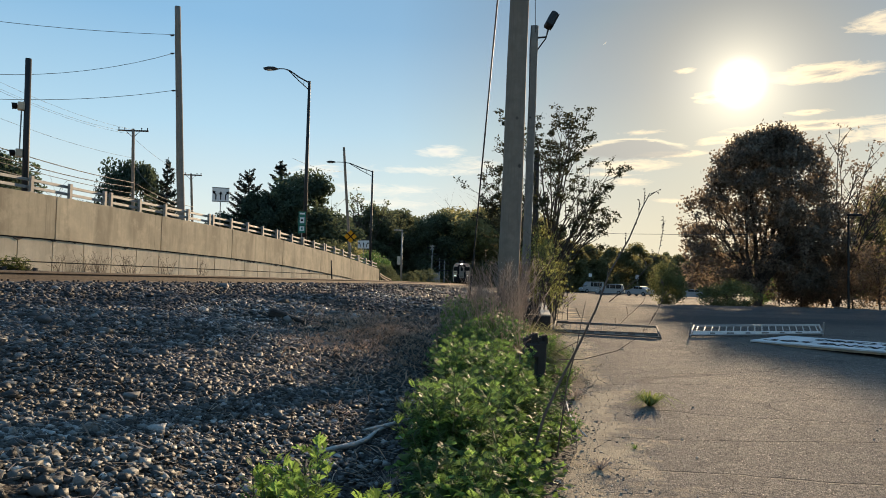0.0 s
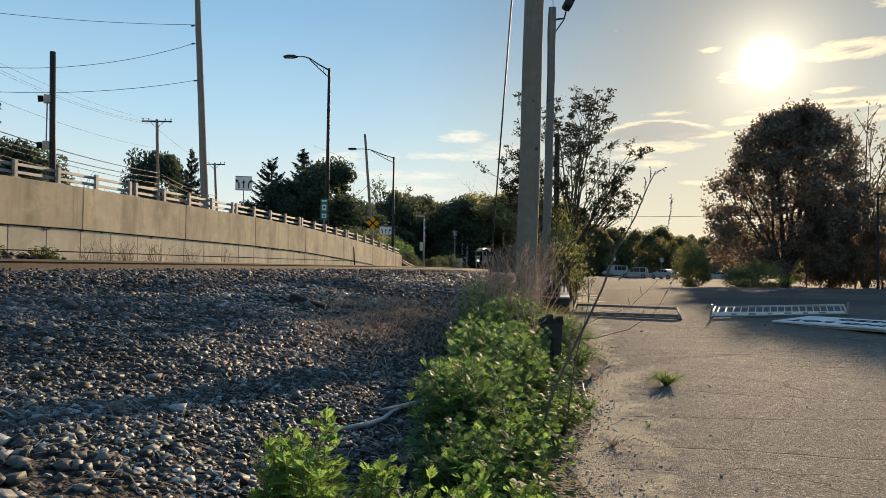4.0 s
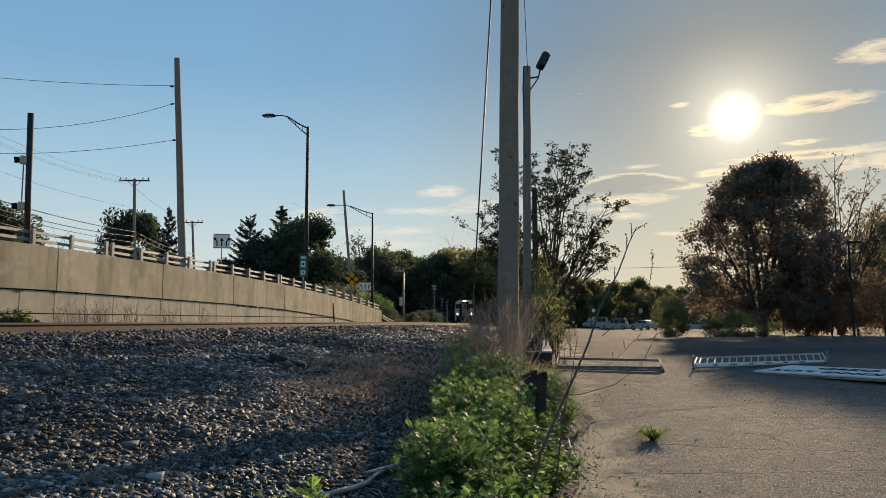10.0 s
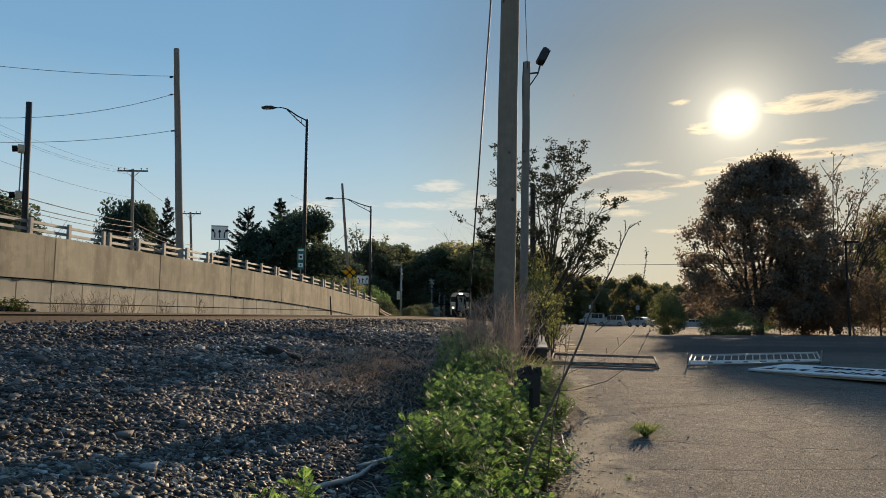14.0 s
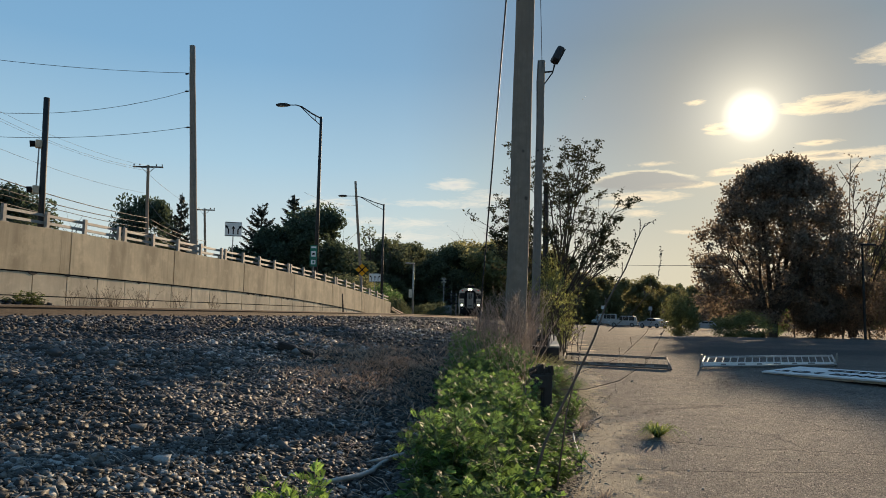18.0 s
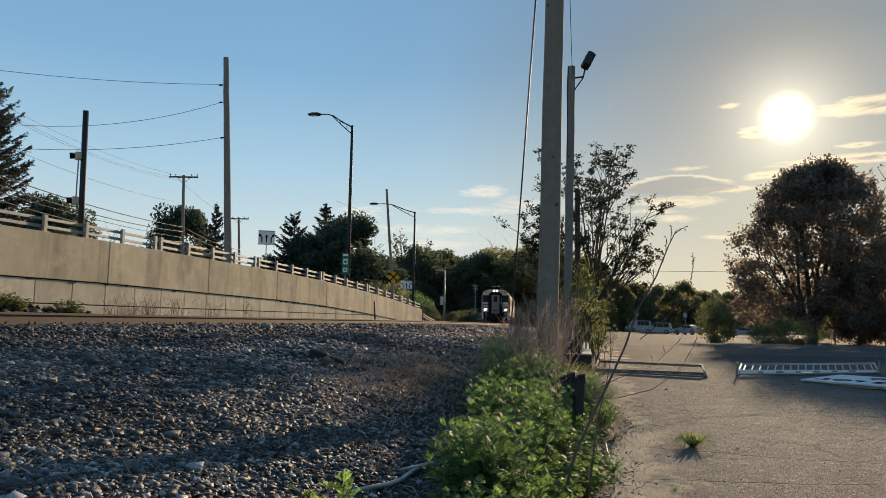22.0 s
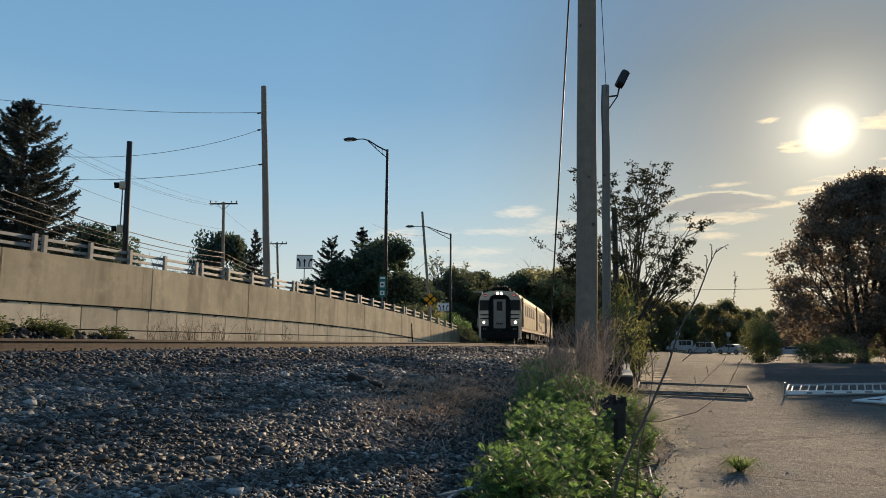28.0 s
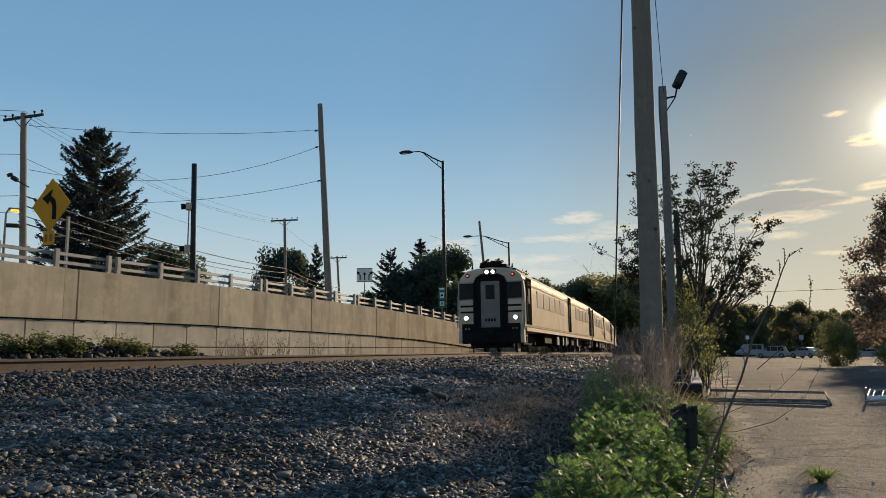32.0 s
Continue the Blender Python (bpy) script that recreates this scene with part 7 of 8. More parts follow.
# ---- barriers and the board on the lot ----
def barrier(a, b, tip_a, height, label, bars=18, steel="barrier_metal", strip_mat="white_paint", feet=True):
    """A lying crowd barrier: near rail from a to b, its other rail height away to the far side, raised by tip_a."""
    a, b = Vector(a), Vector(b)
    u = (b - a).normalized()
    w = Vector(((a.x + b.x) / 2, (a.y + b.y) / 2, 0)).normalized()
    up = (w * math.cos(tip_a) + Vector((0, 0, math.sin(tip_a))))
    t = thing("crowd_barrier", pose(0, 0, 0), label, "barrier", "fallen barriers")
    L = (b - a).length
    for k, (s, r) in enumerate(((0.0, 0.016), (0.10, 0.010), (0.90, 0.010), (1.0, 0.015))):
        bm = bmesh.new()
        tube(bm, [a + up * height * s, b + up * height * s], r, 8)
        part("rail", bm, steel, t, smooth=True)
    for e in (a, b):
        bm = bmesh.new()
        tube(bm, [e - up * 0.05, e + up * (height + 0.03)], 0.018, 8)
        part("end_post", bm, steel, t, smooth=True)
        if not feet:
            continue
        bm = bmesh.new()
        n = u.cross(up).normalized()
        tube(bm, [e + up * 0.02 - n * 0.05, e + up * 0.02 + n * 0.22], 0.016, 6)
        part("foot", bm, steel, t)
    for k in range(bars):
        p = a + u * L * (k + 0.6) / (bars + 0.2)
        bm = bmesh.new()
        tube(bm, [p + up * height * 0.08, p + up * height * 0.92], 0.011 if feet else 0.007, 6)
        part("bar", bm, steel, t)
    bm = bmesh.new()
    box(bm, (a + b) / 2 + up * 0.04 + Vector((0, 0, 0.02)), (L * 0.96, 0.02, 0.07), Matrix.Rotation(math.atan2(u.y, u.x), 3, "Z"), 0.004)
    part("name_strip", bm, strip_mat, t, "white strip with faded dark bars")
    for k in range(6):
        bm = bmesh.new()
        p = a + u * L * (0.16 + 0.13 * k) + up * 0.04 + Vector((0, 0, 0.02)) - w * 0.013
        box(bm, p, (0.11 + 0.05 * (k % 2), 0.004, 0.035), Matrix.Rotation(math.atan2(u.y, u.x), 3, "Z"))
        part("faded_mark", bm, "grey_metal", t)
    return t


M["barrier_dull"] = material("barrier_dull", (0.13, 0.118, 0.106), 0.85, 0.0, scale=4, fine=40, bump=0.05)
M["barrier_metal"] = material("barrier_metal", (0.40, 0.38, 0.36), 0.42, 0.75, scale=4, fine=40, bump=0.05)


def on_lot(az, el):
    """Where a bearing and slope meet the lot."""
    r = 10.0
    for k in range(30):
        r = (1.25 - ground_z(*polar(az, r).xy)) / -el
    p = polar(az, r)
    return Vector((p.x, p.y, ground_z(p.x, p.y)))


barrier(on_lot(18.85, -0.0645) + Vector((0, 0, 0.05)), on_lot(27.75, -0.0545) + Vector((0, 0, 0.05)), 0.13, 1.0, "pale metal crowd barrier lying on the asphalt")
barrier(on_lot(8.6, -0.0655) + Vector((0, 0, 0.03)), on_lot(16.75, -0.0678) + Vector((0, 0, 0.03)), 0.13, 1.05, "dull grey metal crowd barrier lying on the asphalt", 16, "barrier_dull", "barrier_dull", False)


M["board_paint"] = material("board_paint", (0.64, 0.63, 0.61), 0.6, scale=3, vary=0.2, fine=30, bump=0.05)


def closed_board():
    L = on_lot(23.0, -0.0668)
    u = Vector((0.60, -0.80, 0)).normalized()
    w = Vector((0.80, 0.60, 0)).normalized()
    tip = 0.035
    m = Matrix.Identity(4)
    up = (w * math.cos(tip) + Vector((0, 0, math.sin(tip))))
    n = u.cross(up)
    m.col[0][:3], m.col[1][:3], m.col[2][:3], m.col[3][:3] = u, up, n, L + Vector((0, 0, 0.05))
    t = thing("parking_board", m, "large white board lettered parking lot closed, fallen face up", "sign board")
    bm = bmesh.new()
    W, H = 2.9, 1.3
    box(bm, (W / 2, H / 2, -0.02), (W, H, 0.03), None, 0.004)
    p = part("panel", bm, "board_paint", t)
    for word, size, cx, cy in (("PARKING LOT", 0.37, 0.14, 0.34), ("CLOSED", 0.37, 0.72, 0.92)):
        cu = bpy.data.curves.new("lettering", "FONT")
        cu.body, cu.size, cu.offset, cu.extrude, cu.align_x, cu.align_y = word, size, 0.010, 0.002, "CENTER", "CENTER"
        cu.space_character = 1.12
        ob = new("lettering", cu)
        dg = bpy.context.evaluated_depsgraph_get()
        me = bpy.data.meshes.new_from_object(ob.evaluated_get(dg))
        bpy.data.objects.remove(ob)
        bpy.data.curves.remove(cu)
        me.materials.clear()
        lt = mesh_part("lettering", me, "sign_black", p)
        half = max(v.co.x for v in me.vertices)
        lt.matrix_basis = pose(cx + half, cy, 0.0, 0, 0, 180)
    bm = bmesh.new()
    for y in (0.1, H - 0.1):
        box(bm, (W / 2, y, -0.055), (W, 0.09, 0.04), None, 0.004)
    part("batten", bm, "wood_pale", t)


closed_board()


# ---- trees and bushes round the lot ----
def fan_tree(seed, height, stems, spread, leaf, tuft_n, crown_mat, at, label):
    """Several stems from one foot spreading like a fan, with small tufts of leaves at the twig ends."""
    rng = np.random.default_rng(seed)
    lines, tips = [], []
    for s in range(stems):
        a = rng.uniform(0, math.tau)
        out = spread * rng.uniform(0.15, 1.0)
        h = height * rng.uniform(0.72, 1.0) * (1.0 - 0.28 * (out / spread) ** 2)
        p = Vector((rng.normal(0, 0.12), rng.normal(0, 0.12), 0))
        pts = [p + Vector((math.cos(a) * out * f ** 1.15, math.sin(a) * out * f ** 1.15, h * f)) + Vector(rng.normal(0, 0.05, 3)) * f for f in np.linspace(0, 1, 9)]
        thick = max(min(1, height / 6), height / 5.5)
        rad = [0.040 * thick * (1 - 0.85 * k / 8) for k in range(9)]
        lines.append((pts, rad))
        tips.append(pts[-1])
        for k in range(9):
            f = rng.uniform(0.35, 0.97)
            i = min(7, int(f * 8))
            q = pts[i].lerp(pts[i + 1], f * 8 - i)
            d = (pts[i + 1] - pts[i]).normalized()
            sd = Vector((rng.normal(0, 1), rng.normal(0, 1), 0.2)).normalized()
            L = height * 0.20 * (1.15 - f) * rng.uniform(0.7, 1.4) + 0.2
            e = [q, q + (d * 0.7 + sd * 0.55) * L * 0.5, q + (d * 0.95 + sd * 0.75) * L]
            lines.append((e, [r * thick for r in (0.014, 0.010, 0.005)]))
            tips.append(e[-1])
            if rng.random() < 0.6:
                g = e[1] + (d * 0.5 - sd * 0.3 + Vector(rng.normal(0, 0.3, 3))) * L * 0.5
                lines.append(([e[1], g], [r * thick for r in (0.008, 0.004)]))
                tips.append(g)
    wood = wood_mesh("trunk", lines, 5)
    cs = []
    for tp in tips:
        for k in range(tuft_n):
            cs.append(np.array(tp) + rng.normal(0, 1, 3) * np.array([0.085, 0.085, 0.07]) * (height / 7))
    v, f = leaf_quads("crown", np.array(cs), leaf, rng, 0.2, 0.6)
    t = thing("small_tree", Matrix.Translation(at), label, "tree")
    mesh_part("trunk", wood, "bark", t)
    mesh_part("crown", mesh_arrays("crown", v, f), crown_mat, t)
    return t


M["leaf_tuft"] = leaf_material("leaf_tuft", (0.050, 0.055, 0.036), (0.09, 0.09, 0.045), trans=0.3)


def tuft_tree(seed, height, half, origin, mains, leaf, crown_mat, at, label):
    """A vase of limbs from a short trunk: forked twigs end in tight tufts of leaves."""
    rng = np.random.default_rng(seed)
    lines, tips = [([Vector((0.1 * math.sin(k), 0.08 * k, 0.0)), Vector((0.05 * k, 0, origin))], [0.10, 0.07]) for k in range(3)], []

    def grow(p, d, length, r, level):
        pts, rad = [p], [r]
        n = 6
        for k in range(n):
            d = (d + Vector(rng.normal(0, 0.07, 3)) + Vector((0, 0, 0.035 if level else 0.02))).normalized()
            p = p + d * (length / n)
            pts.append(p)
            rad.append(r * (1 - 0.7 * (k + 1) / n))
        lines.append((pts, rad))
        tips.append(pts[-1])
        if level == 2:
            if rng.random() < 0.5:
                tips.append(pts[3])
            return
        for k in range(9 if level == 0 else 2):
            f = rng.uniform(0.38, 0.97) if level == 0 else rng.uniform(0.3, 0.95)
            i = min(n - 1, int(f * n))
            q = pts[i].lerp(pts[i + 1], f * n - i)
            sd = Vector(rng.normal(0, 1, 3))
            sd = (sd - d * sd.dot(d)).normalized()
            grow(q, (d + sd * 0.75).normalized(), (0.95 if level == 0 else 0.42) * rng.uniform(0.6, 1.2), rad[i] * 0.68, level + 1)

    for s in range(mains):
        a = s * 2.4 + rng.normal(0, 0.2)
        tilt = 1.0 * ((s + 0.5) / mains) ** 0.7
        d = Vector((math.cos(a) * math.sin(tilt), math.sin(a) * math.sin(tilt), math.cos(tilt)))
        top = (height - origin) * 1.02
        reach = 1.0 / math.sqrt((d.z / top) ** 2 + (d.xy.length / (half * 0.95)) ** 2)
        grow(Vector((rng.normal(0, 0.1), rng.normal(0, 0.1), origin - 0.5 + 0.5 * rng.random())), d, reach * rng.uniform(0.8, 1.0), 0.045, 0)
    wood = wood_mesh("trunk", lines, 5)
    cs = []
    for tp in tips:
        if rng.random() < (0.10 if tp.z > 0.62 * height or tp.xy.length > 0.62 * half else 0.9):
            continue
        m = int(rng.uniform(14, 30))
        cs.append(np.array(tp) + rng.normal(0, 1, (m, 3)) * np.array([0.066, 0.066, 0.042]))
    v, f = leaf_quads("crown", np.concatenate(cs), leaf, rng, 0.3, 0.5)
    t = thing("small_tree", Matrix.Translation(at), label, "tree")
    mesh_part("trunk", wood, "bark", t)
    mesh_part("crown", mesh_arrays("crown", v, f), crown_mat, t)
    return t


def maple(seed, height, width, clumps, per, leaf):
    """A dense domed maple: limbs fan out from low down, small clumps of leaves with gaps towards the limbs, knobbly outline."""
    rng = np.random.default_rng(seed)
    us, ws = [0, 0.12, 0.3, 0.5, 0.7, 0.85, 0.95, 1.0], [0.80, 0.94, 1.0, 0.97, 0.83, 0.63, 0.44, 0.24]
    lines = [([Vector((0, 0, 0)), Vector((0.1, 0, height * 0.06)), Vector((0, 0.1, height * 0.13))], [0.38, 0.32, 0.28])]
    for k in range(17):
        a, tilt = k * 2.4 + rng.normal(0, 0.25), 0.08 + 0.95 * (k / 16) ** 0.8
        d = Vector((math.cos(a) * math.sin(tilt), math.sin(a) * math.sin(tilt), math.cos(tilt)))
        p, pts, rad = Vector((0, 0, height * rng.uniform(0.06, 0.15))), [], []
        L = height * (0.85 - 0.32 * tilt)
        for j in range(8):
            pts.append(p.copy())
            rad.append(0.15 * (1 - 0.11 * j))
            d = (d + Vector(rng.normal(0, 0.09, 3)) + Vector((0, 0, 0.06))).normalized()
            p = p + d * L / 8
        lines.append((pts, rad))
        for j in range(9):
            i = rng.integers(2, 8)
            e = (pts[i] - pts[i - 1]).normalized() + Vector(rng.normal(0, 0.6, 3))
            q = pts[i] + e.normalized() * height * rng.uniform(0.08, 0.17)
            lines.append(([pts[i], pts[i].lerp(q, 0.5) + Vector(rng.normal(0, 0.08, 3)), q], [0.055, 0.04, 0.02]))
    cs = []
    made = 0
    while made < clumps:
        u, a, q = rng.uniform(0.10, 1.0), rng.uniform(0, math.tau), math.sqrt(rng.uniform(0.02, 1.0))
        if rng.random() < (0.30 if u < 0.62 else 0.0) + 0.45 * (1 - q):
            continue
        lump = 1 + 0.16 * noise.noise((math.cos(a) * 1.8 + seed, math.sin(a) * 1.8, u * 4.5))
        w = width / 2 * float(np.interp(u, us, ws)) * q * lump
        c = np.array([math.cos(a) * w + 0.9 * u, math.sin(a) * w, height * u * (0.97 + 0.03 * lump)])
        r = rng.uniform(0.32, 0.72)
        n = int(per * (r / 0.5) ** 2)
        off = rng.normal(size=(n, 3)) * np.array([0.55, 0.55, 0.42]) * r
        cs.append(c + off)
        made += 1
    for k in range(46):
        u, a = rng.uniform(0.80, 1.03), rng.uniform(0, math.tau)
        w = width / 2 * float(np.interp(u, us, ws)) * 1.04
        cs.append(np.array([math.cos(a) * w + 0.9 * u, math.sin(a) * w, height * (u + 0.012)]) + rng.normal(size=(16, 3)) * np.array([0.10, 0.10, 0.22]))
    v, f = leaf_quads("crown", np.concatenate(cs), leaf, rng, 0.0, 0.62)
    return wood_mesh("trunk", lines, 7), mesh_arrays("crown", v, f)


p = polar(8.3, 24)
tuft_tree(81, 1.25 + 0.274 * 24 - 0.42, 2.6, 1.4, 30, 0.095, "leaf_tuft", Vector((p.x, p.y, 0.38)), "small vase-shaped tree with tufts of young leaves behind the poles")
p = polar(-6.3, 150)
fan_tree(83, 1.25 + 0.128 * 150, 16, 8.5, 0.5, 5, "leaf_dark", Vector((p.x, p.y, 0.2)), "tall thin-leaved tree rising over the woods")
p = polar(28.7, 70)
fan_tree(82, (1.25 + 0.203 * 70) * 1.10, 15, 5.6, 0.26, 8, "leaf_hazed", Vector((p.x, p.y, 0.0)), "thin bare-looking tree with few leaves")
BIG = maple(91, 12.2, 10.9, 660, 70, 0.23)
DENSE = [broad_tree(95 + k, 3.0, 3.4, 9500, 0.125, 0.0, ragged=0.3) for k in range(2)]
p = polar(23.7, 62)
plant_tree(BIG, Vector((p.x, p.y, 0.0)), (1.25 + 0.206 * 62) / 12.6, -0.35, "leaf_hazed", "large dense dark maple beside the lot", squash=1.0)
p = polar(26.6, 65)
plant_tree(T_LACY[1], Vector((p.x, p.y, 0.0)), (1.25 + 0.125 * 65) / 12.4, 2.2, "leaf_hazed", "open brownish tree beside the big maple", squash=0.8)
p = polar(34.6, 66)
plant_tree(T_ROUND[2], Vector((p.x, p.y, 0.0)), (1.25 + 0.140 * 66) / 12.4, 1.2, "leaf_mid", "green broadleaf tree at the lot's side", squash=0.9)


M["dead_twig"] = material("dead_twig", (0.13, 0.092, 0.065), 0.9, scale=6, bump=0.1)
M["bush_olive"] = leaf_material("bush_olive", (0.115, 0.125, 0.062), (0.27, 0.28, 0.11), trans=0.45)


THIN = [broad_tree(98 + k, 3.0, 3.4, 3600, 0.115, 0.0, ragged=0.6) for k in range(2)]


def bush(az, r, top_el, ratio, mat, label, k=0, base=0.3, meshes=DENSE):
    p = polar(az, r)
    h = 1.25 + top_el * r - base
    return plant_tree(meshes[k % 2], Vector((p.x, p.y, base)), h / 3.05, az, mat, label, "bush", "bushes round the lot", ratio, "bush")


bush(21.7, 47, 0.013, 1.75, "bush_olive", "dense rounded green bush at the lot's far side", 0, 0.0)
bush(17.5, 50, 0.040, 0.70, "bush_olive", "tall narrow yellow-green bush", 1, 0.0)
bush(24.0, 70, 0.03, 0.8, "weed", "sunlit green bush behind the maple", 1)
for k, (az, el, rt) in enumerate(((25.2, 0.035, 0.9), (26.6, 0.055, 0.9), (28.2, 0.060, 0.9), (29.8, 0.055, 0.9), (31.4, 0.062, 0.9), (33.2, 0.06, 1.0), (35.5, 0.07, 1.0), (38, 0.08, 1.0), (41, 0.08, 1.0))):
    bush(az, 63 + 1.5 * math.sin(k), el, rt, "leaf_hazed", "brownish backlit shrub in an open hedge", k, 0.0, THIN)
# between the wall's end and the train
for k, (az, r, el, rt, mt) in enumerate(((-4.5, 70, 0.024, 0.9, "leaf_dark"), (-3.9, 74, 0.012, 1.0, "leaf_dark"), (-2.6, 90, 0.014, 1.1, "leaf_dark"), (-1.9, 95, 0.018, 1.0, "leaf_dark"), (-1.1, 105, 0.018, 1.2, "leaf_dark"), (-5.6, 80, 0.045, 0.9, "weed_dark"), (-6.9, 85, 0.055, 0.8, "leaf_sunlit"),
                                         (-9.0, 90, 0.06, 1.0, "leaf_dark"), (4.0, 140, 0.03, 1.3, "leaf_dark"), (2.8, 150, 0.035, 1.4, "leaf_dark"))):
    bush(az, r, el, rt, mt, "green shrub beside the track" if mt != "leaf_dark" else "dark shrub beside the track", k, 0.5)
M["vine"] = leaf_material("vine", (0.105, 0.122, 0.052), (0.36, 0.375, 0.13), trans=0.58)
# leafy growth round the foot of the poles
for k, (az, r, h) in enumerate(((8.0, 14.8, 1.7), (8.8, 17.5, 1.8), (7.8, 18.5, 2.1), (8.6, 15.0, 1.0))):
    p = polar(az, r)
    fan_tree(300 + k, h, 6, 0.32, 0.045, 5, "vine", Vector((p.x, p.y, ground_z(p.x, p.y))), "yellow-green sapling at the foot of the poles")
VINE = broad_tree(141, 2.6, 1.7, 5200, 0.075, 0.0, ragged=0.6, nclump=70)
for az, r, h, k in ((8.1, 20.5, 2.3, 0.4), (8.9, 22, 1.5, 2.0), (7.7, 21.5, 2.9, 4.0)):
    p = polar(az, r)
    plant_tree(VINE, Vector((p.x, p.y, ground_z(p.x, p.y))), h / 2.6, k, "vine", "yellow-green shrub at the foot of the poles", "bush", "bushes round the poles", 0.52, "bush")
M["weed_olive"] = leaf_material("weed_olive", (0.085, 0.105, 0.048), (0.25, 0.29, 0.11), trans=0.5, rough=0.6)
# plants against the wall's foot, in clumps
rngw = np.random.default_rng(12)
for y0, size, n in ((14.8, 1.9, 4), (15.5, 1.7, 3), (16.2, 1.8, 4), (17.9, 1.75, 4), (19.6, 1.4, 3), (13.6, 1.5, 3), (11.6, 1.6, 3), (9.6, 1.5, 3)):
    for k in range(n):
        y = y0 + rngw.normal(0, 0.22)
        place_weed(BROADS[k % 3], wall_x(y) + rngw.uniform(0.65, 1.1), y, size * (1.0 if k == 0 else rngw.uniform(0.55, 0.85)), rngw.uniform(0, 6), "weed_olive", "leafy green weed at the foot of the wall", "bramble", 0.03)
for y0 in (18.2, 22.1, 22.8, 23.6, 24.4, 25.1, 25.9, 27.5, 30.0):
    y = y0 + rngw.normal(0, 0.15)
    x = wall_x(y) + rngw.uniform(0.2, 0.6)
    bm = bmesh.new()
    for j in range(14):
        a = rngw.normal(0, 0.7)
        q = Vector((x + 0.03 * j, y + rngw.normal(0, 0.12), ground_z(x, y) - 0.02))
        e = q + Vector((rngw.normal(0, 0.12), math.sin(a) * 0.8, rngw.uniform(0.3, 0.95)))
        h = q.lerp(e, 0.5) + Vector((0, 0, 0.08))
        tube(bm, [q, h, e], [0.006, 0.005, 0.002], 4)
        for f in (0.4, 0.6, 0.8):
            w = h.lerp(e, f)
            tube(bm, [w, w + Vector((rngw.normal(0, 0.05), rngw.normal(0, 0.16), rngw.uniform(0.02, 0.14)))], [0.004, 0.002], 4)
    tagged(finish("dead_shrub", bm, "dead_twig"), "leafless dead shrub against the wall", "shrub", "dead shrubs")
bm = bmesh.new()
x = wall_x(44.5) + 0.9
tube(bm, [(x, 44.5, ground_z(x, 44.5) - 0.1), (x - 0.06, 44.5, ground_z(x, 44.5) + 0.8), (x - 0.10, 44.5, ground_z(x, 44.5) + 1.5)], [0.05, 0.045, 0.035], 8)
tagged(finish("marker_stake", bm, "wood_dark"), "thin dark wooden stake beside the track", "stake")

# far woods that close the gaps of the tree line
rng = np.random.default_rng(17)
n = 60000
az = rng.uniform(-34, 46, n)
top = np.interp(az, [-34, -20, -10, -4, 0, 6, 10, 20, 30, 46], [0.05, 0.06, 0.075, 0.09, 0.085, 0.09, 0.055, 0.045, 0.07, 0.08])
lump = np.array([0.75 + 0.5 * noise.noise((a * 0.55, 3.1, 0)) + 0.25 * noise.noise((a * 2.1, 8.1, 0)) for a in az])
r = rng.uniform(180, 200, n)
z = 0.2 + (1 + top * lump * r) * rng.random(n) ** 0.75
c = np.stack([r * np.sin(np.radians(az)), r * np.cos(np.radians(az)), z], 1)
v, f = leaf_quads("far_leaf_screen", c, 1.5, rng)
tagged(mesh_part("far_leaf_screen", mesh_arrays("far_leaf_screen", v, f), "leaf_dark"), "distant dark woods behind the railway and lot", "woods", kind="stuff")
# unseen leaves added on the other sides to close the place and block low sky
n = 30000
az = rng.uniform(46, 326, n)
lump = np.array([0.8 + 0.5 * noise.noise((a * 0.12, 5.1, 0)) + 0.25 * noise.noise((a * 0.6, 1.1, 0)) for a in az])
r = rng.uniform(90, 130, n)
z = 0.2 + 8 * lump * rng.random(n) ** 0.8
c = np.stack([r * np.sin(np.radians(az)), r * np.cos(np.radians(az)), z], 1)
v, f = leaf_quads("far_leaf_screen", c, 2.4, rng)
tagged(mesh_part("far_leaf_screen", mesh_arrays("far_leaf_screen", v, f), "leaf_dark"), "unseen leaf screen added behind to block low sky light", "woods", kind="stuff")


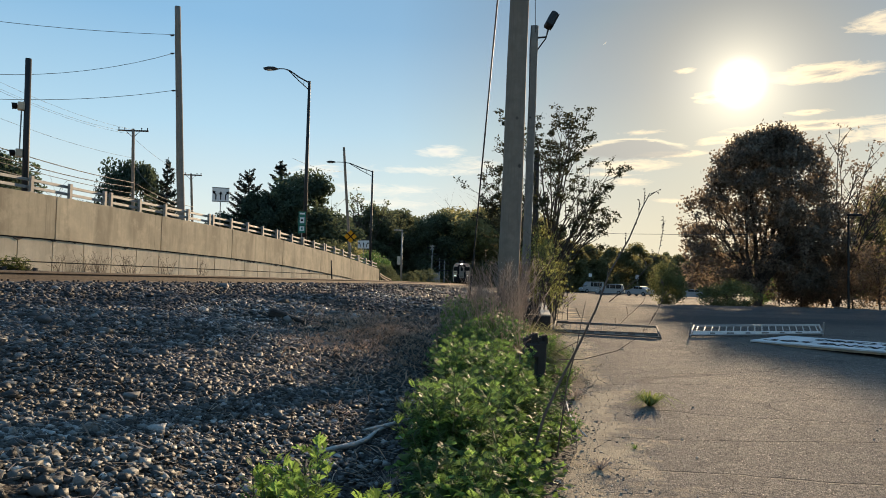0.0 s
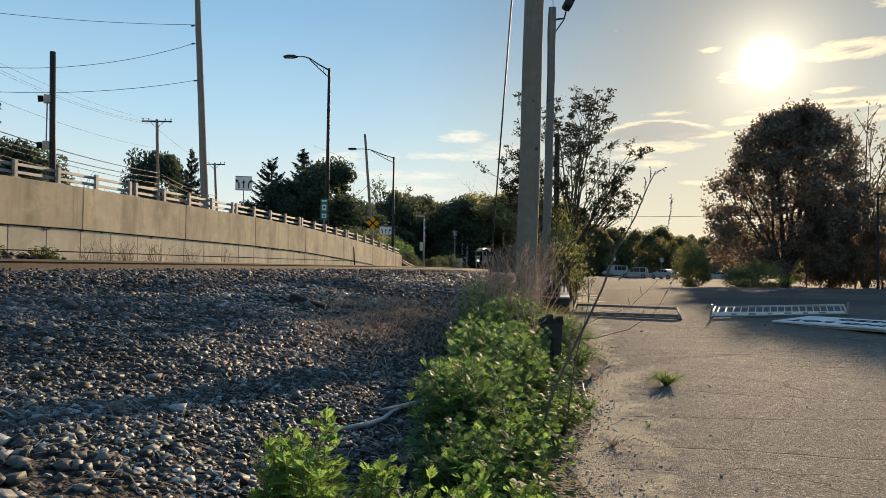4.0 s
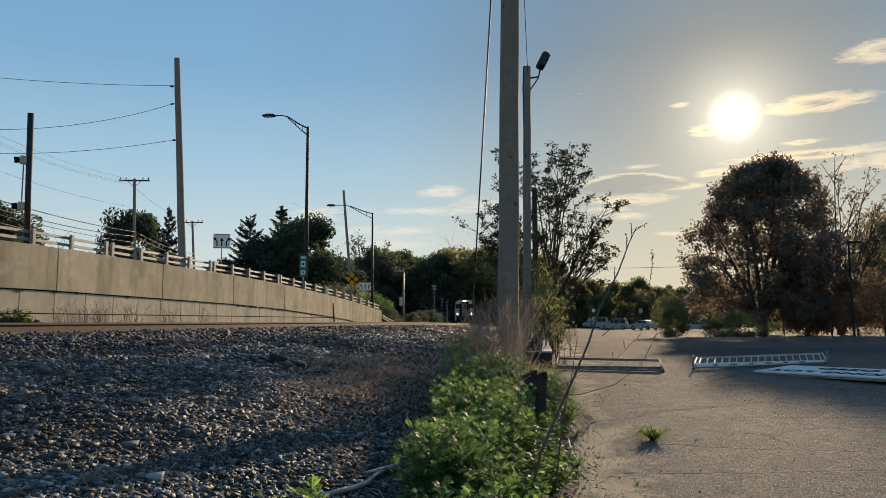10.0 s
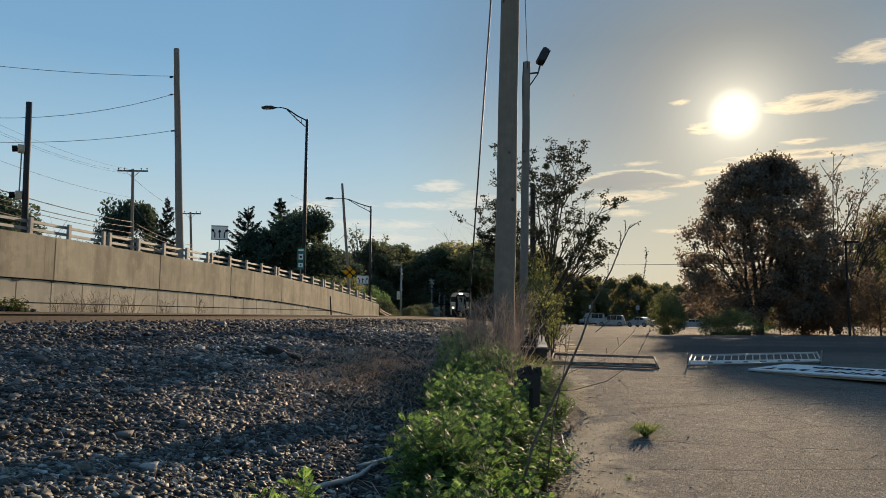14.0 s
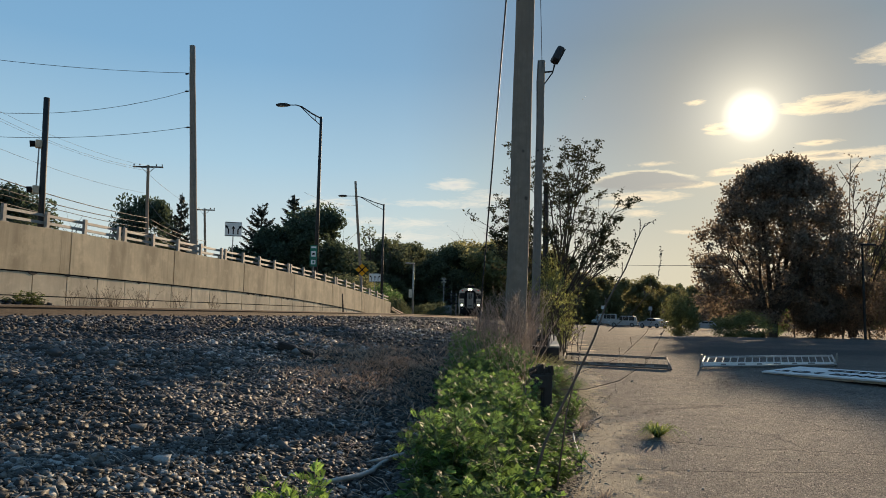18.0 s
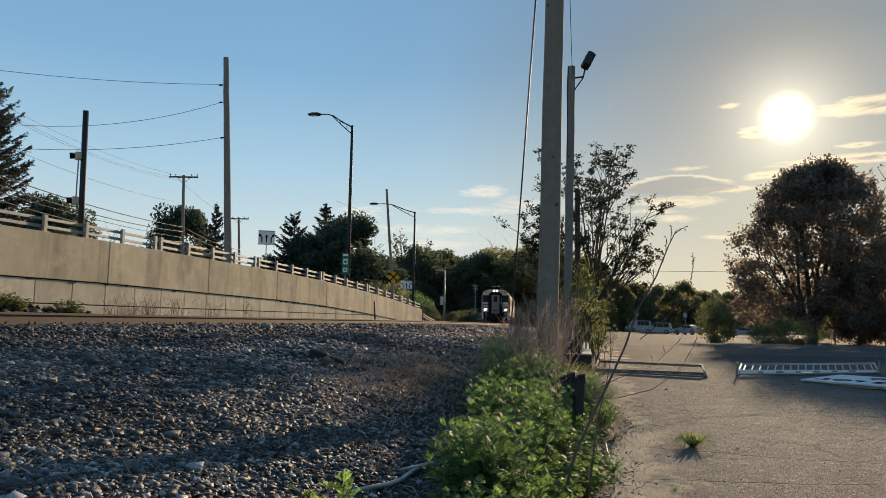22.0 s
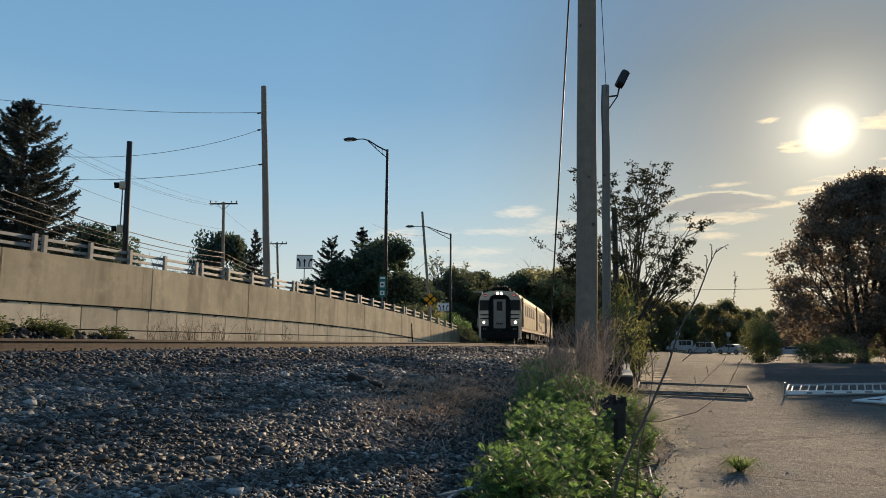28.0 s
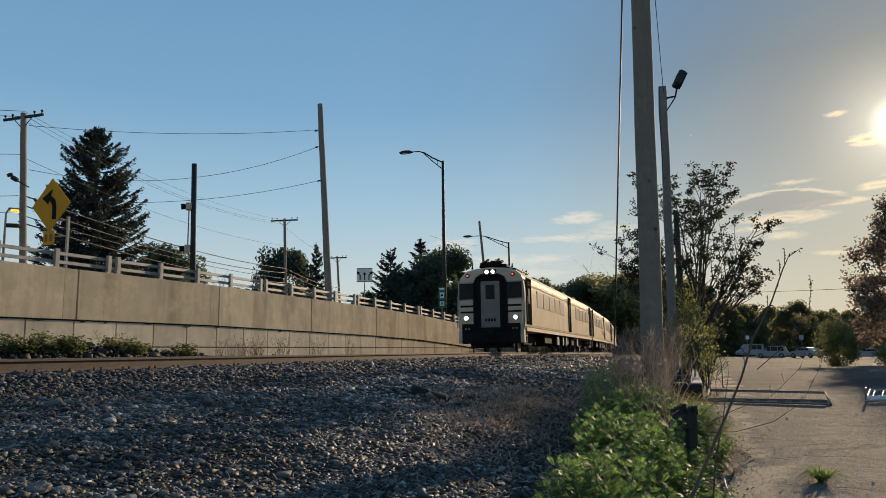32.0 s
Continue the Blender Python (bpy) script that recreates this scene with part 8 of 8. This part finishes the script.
# ---- parked cars ----
def parked_car(at, yaw, paint, kind, label, size=1.0):
    """A car 4.5 m long along x: body, glasshouse with panes, wheels, lights."""
    t = thing("parked_car", Matrix.Translation(at) @ Matrix.Rotation(yaw, 4, "Z") @ Matrix.Scale(size, 4), label, "car", "parked cars")
    hi = 1.78 if kind == "suv" else 1.45 if kind == "sedan" else 2.05
    belt = 1.02 if kind != "van" else 1.15
    bm = bmesh.new()
    prism(bm, [(-2.25, 0.35), (-2.28, 0.75), (-2.2, belt - 0.05), (-1.9, belt), (1.0, belt), (2.05, belt - 0.18), (2.27, 0.7), (2.25, 0.35), (1.8, 0.25), (-1.8, 0.25)], -0.88, 0.88)
    bmesh.ops.bevel(bm, geom=list(bm.edges), offset=0.05, segments=2, affect="EDGES")
    part("body", bm, paint, t)
    roof = {"suv": [(-2.15, belt), (-1.95, hi - 0.08), (-1.6, hi), (0.1, hi), (0.35, hi - 0.06), (1.05, belt)], "sedan": [(-1.75, belt), (-0.95, hi - 0.05), (-0.6, hi), (0.1, hi), (0.4, hi - 0.08), (1.15, belt)],
            "van": [(-2.2, belt), (-2.15, hi - 0.06), (-1.9, hi), (0.7, hi), (1.0, hi - 0.1), (1.5, belt)]}[kind]
    bm = bmesh.new()
    prism(bm, roof, -0.74, 0.74)
    part("cabin", bm, paint, t)
    lo, up = belt + 0.02, hi - 0.12
    xs = [(-1.75, -0.95), (-0.88, 0.0), (0.07, 0.55)] if kind != "sedan" else [(-1.05, -0.45), (-0.38, 0.1), (0.16, 0.55)]
    for s in (-1, 1):
        for x0, x1 in xs:
            bm = bmesh.new()
            box(bm, ((x0 + x1) / 2, s * 0.745, (lo + up) / 2), (x1 - x0, 0.02, up - lo), None, 0.008)
            part("side_window", bm, "car_glass", t)
        for x in (-1.42, 1.42):
            bm = bmesh.new()
            tube(bm, [(x, s * 0.70, 0.34), (x, s * 0.90, 0.34)], 0.34, 20)
            wh = part("wheel", bm, "tyre", t)
            bm = bmesh.new()
            tube(bm, [(x, s * 0.89, 0.34), (x, s * 0.915, 0.34)], 0.21, 14)
            part("rim", bm, "grey_metal", wh)
        bm = bmesh.new()
        box(bm, (2.18, s * 0.62, 0.74), (0.16, 0.36, 0.14), None, 0.03)
        part("headlamp", bm, "sign_white", t)
        bm = bmesh.new()
        box(bm, (-2.22, s * 0.68, 0.86), (0.1, 0.26, 0.2), None, 0.03)
        part("tail_lamp", bm, "tail_red", t)
    bm = bmesh.new()
    box(bm, (roof[-1][0] - 0.36, 0, (lo + up) / 2), (0.02, 1.3, 0.72), Matrix.Rotation(-0.85, 3, "Y"), 0.01)
    part("windscreen", bm, "car_glass", t)
    return t


M["car_glass"] = material("car_glass", (0.012, 0.014, 0.016), 0.25, scale=2, vary=0.1, bump=0, spec=0.4)
M["tail_red"] = material("tail_red", (0.25, 0.01, 0.01), 0.3, bump=0)
for az, rr, yaw, paint, kind, size, lab in ((11.85, 138, math.pi + 0.5, "car_white", "van", 1.0, "white van parked at the far edge of the lot"), (13.27, 112, math.pi - 0.1, "car_white", "suv", 0.93, "white four-wheel drive parked facing the road"),
                                            (15.5, 106, math.pi - 0.75, "car_silver", "sedan", 0.95, "silver saloon parked under the trees"), (19.25, 96, math.pi, "car_silver", "sedan", 0.8, "silver saloon half hidden by bushes"),
                                            (24.6, 108, 0.3, "car_silver", "sedan", 1.0, "silver saloon parked behind the maple")):
    p = polar(az, rr)
    parked_car(Vector((p.x, p.y, ground_z(p.x, p.y))), yaw - radians(az), paint, kind, lab, size)
# small far things at the lot's end
for az, r, w, h, el, mat, lab in ((11.74, 118, 0.5, 0.55, 0.0145, "sign_white", "small white notice sign on a thin post"), (15.28, 118, 0.55, 0.7, 0.0135, "board_grey", "pale notice sign on a thin post")):
    sign_plate("notice_sign", polar(az, r, 1.25 + el * r), w, h, -radians(az), mat, lab, foot=3.4)
p = polar(29.55, 60, 0.0)
t = thing("lot_lamp", Matrix.Translation(p), "tall dark lot lamp with a flat head", "street lamp")
bm = bmesh.new()
hh = 1.25 + 0.094 * 60
tube(bm, [(0, 0, 0), (0, 0, hh)], [0.09, 0.07], 8)
part("pole", bm, "dark_metal", t)
bm = bmesh.new()
box(bm, (0.45, 0, hh), (1.0, 0.3, 0.14), None, 0.03)
part("lamp_head", bm, "dark_metal", t)

motions()
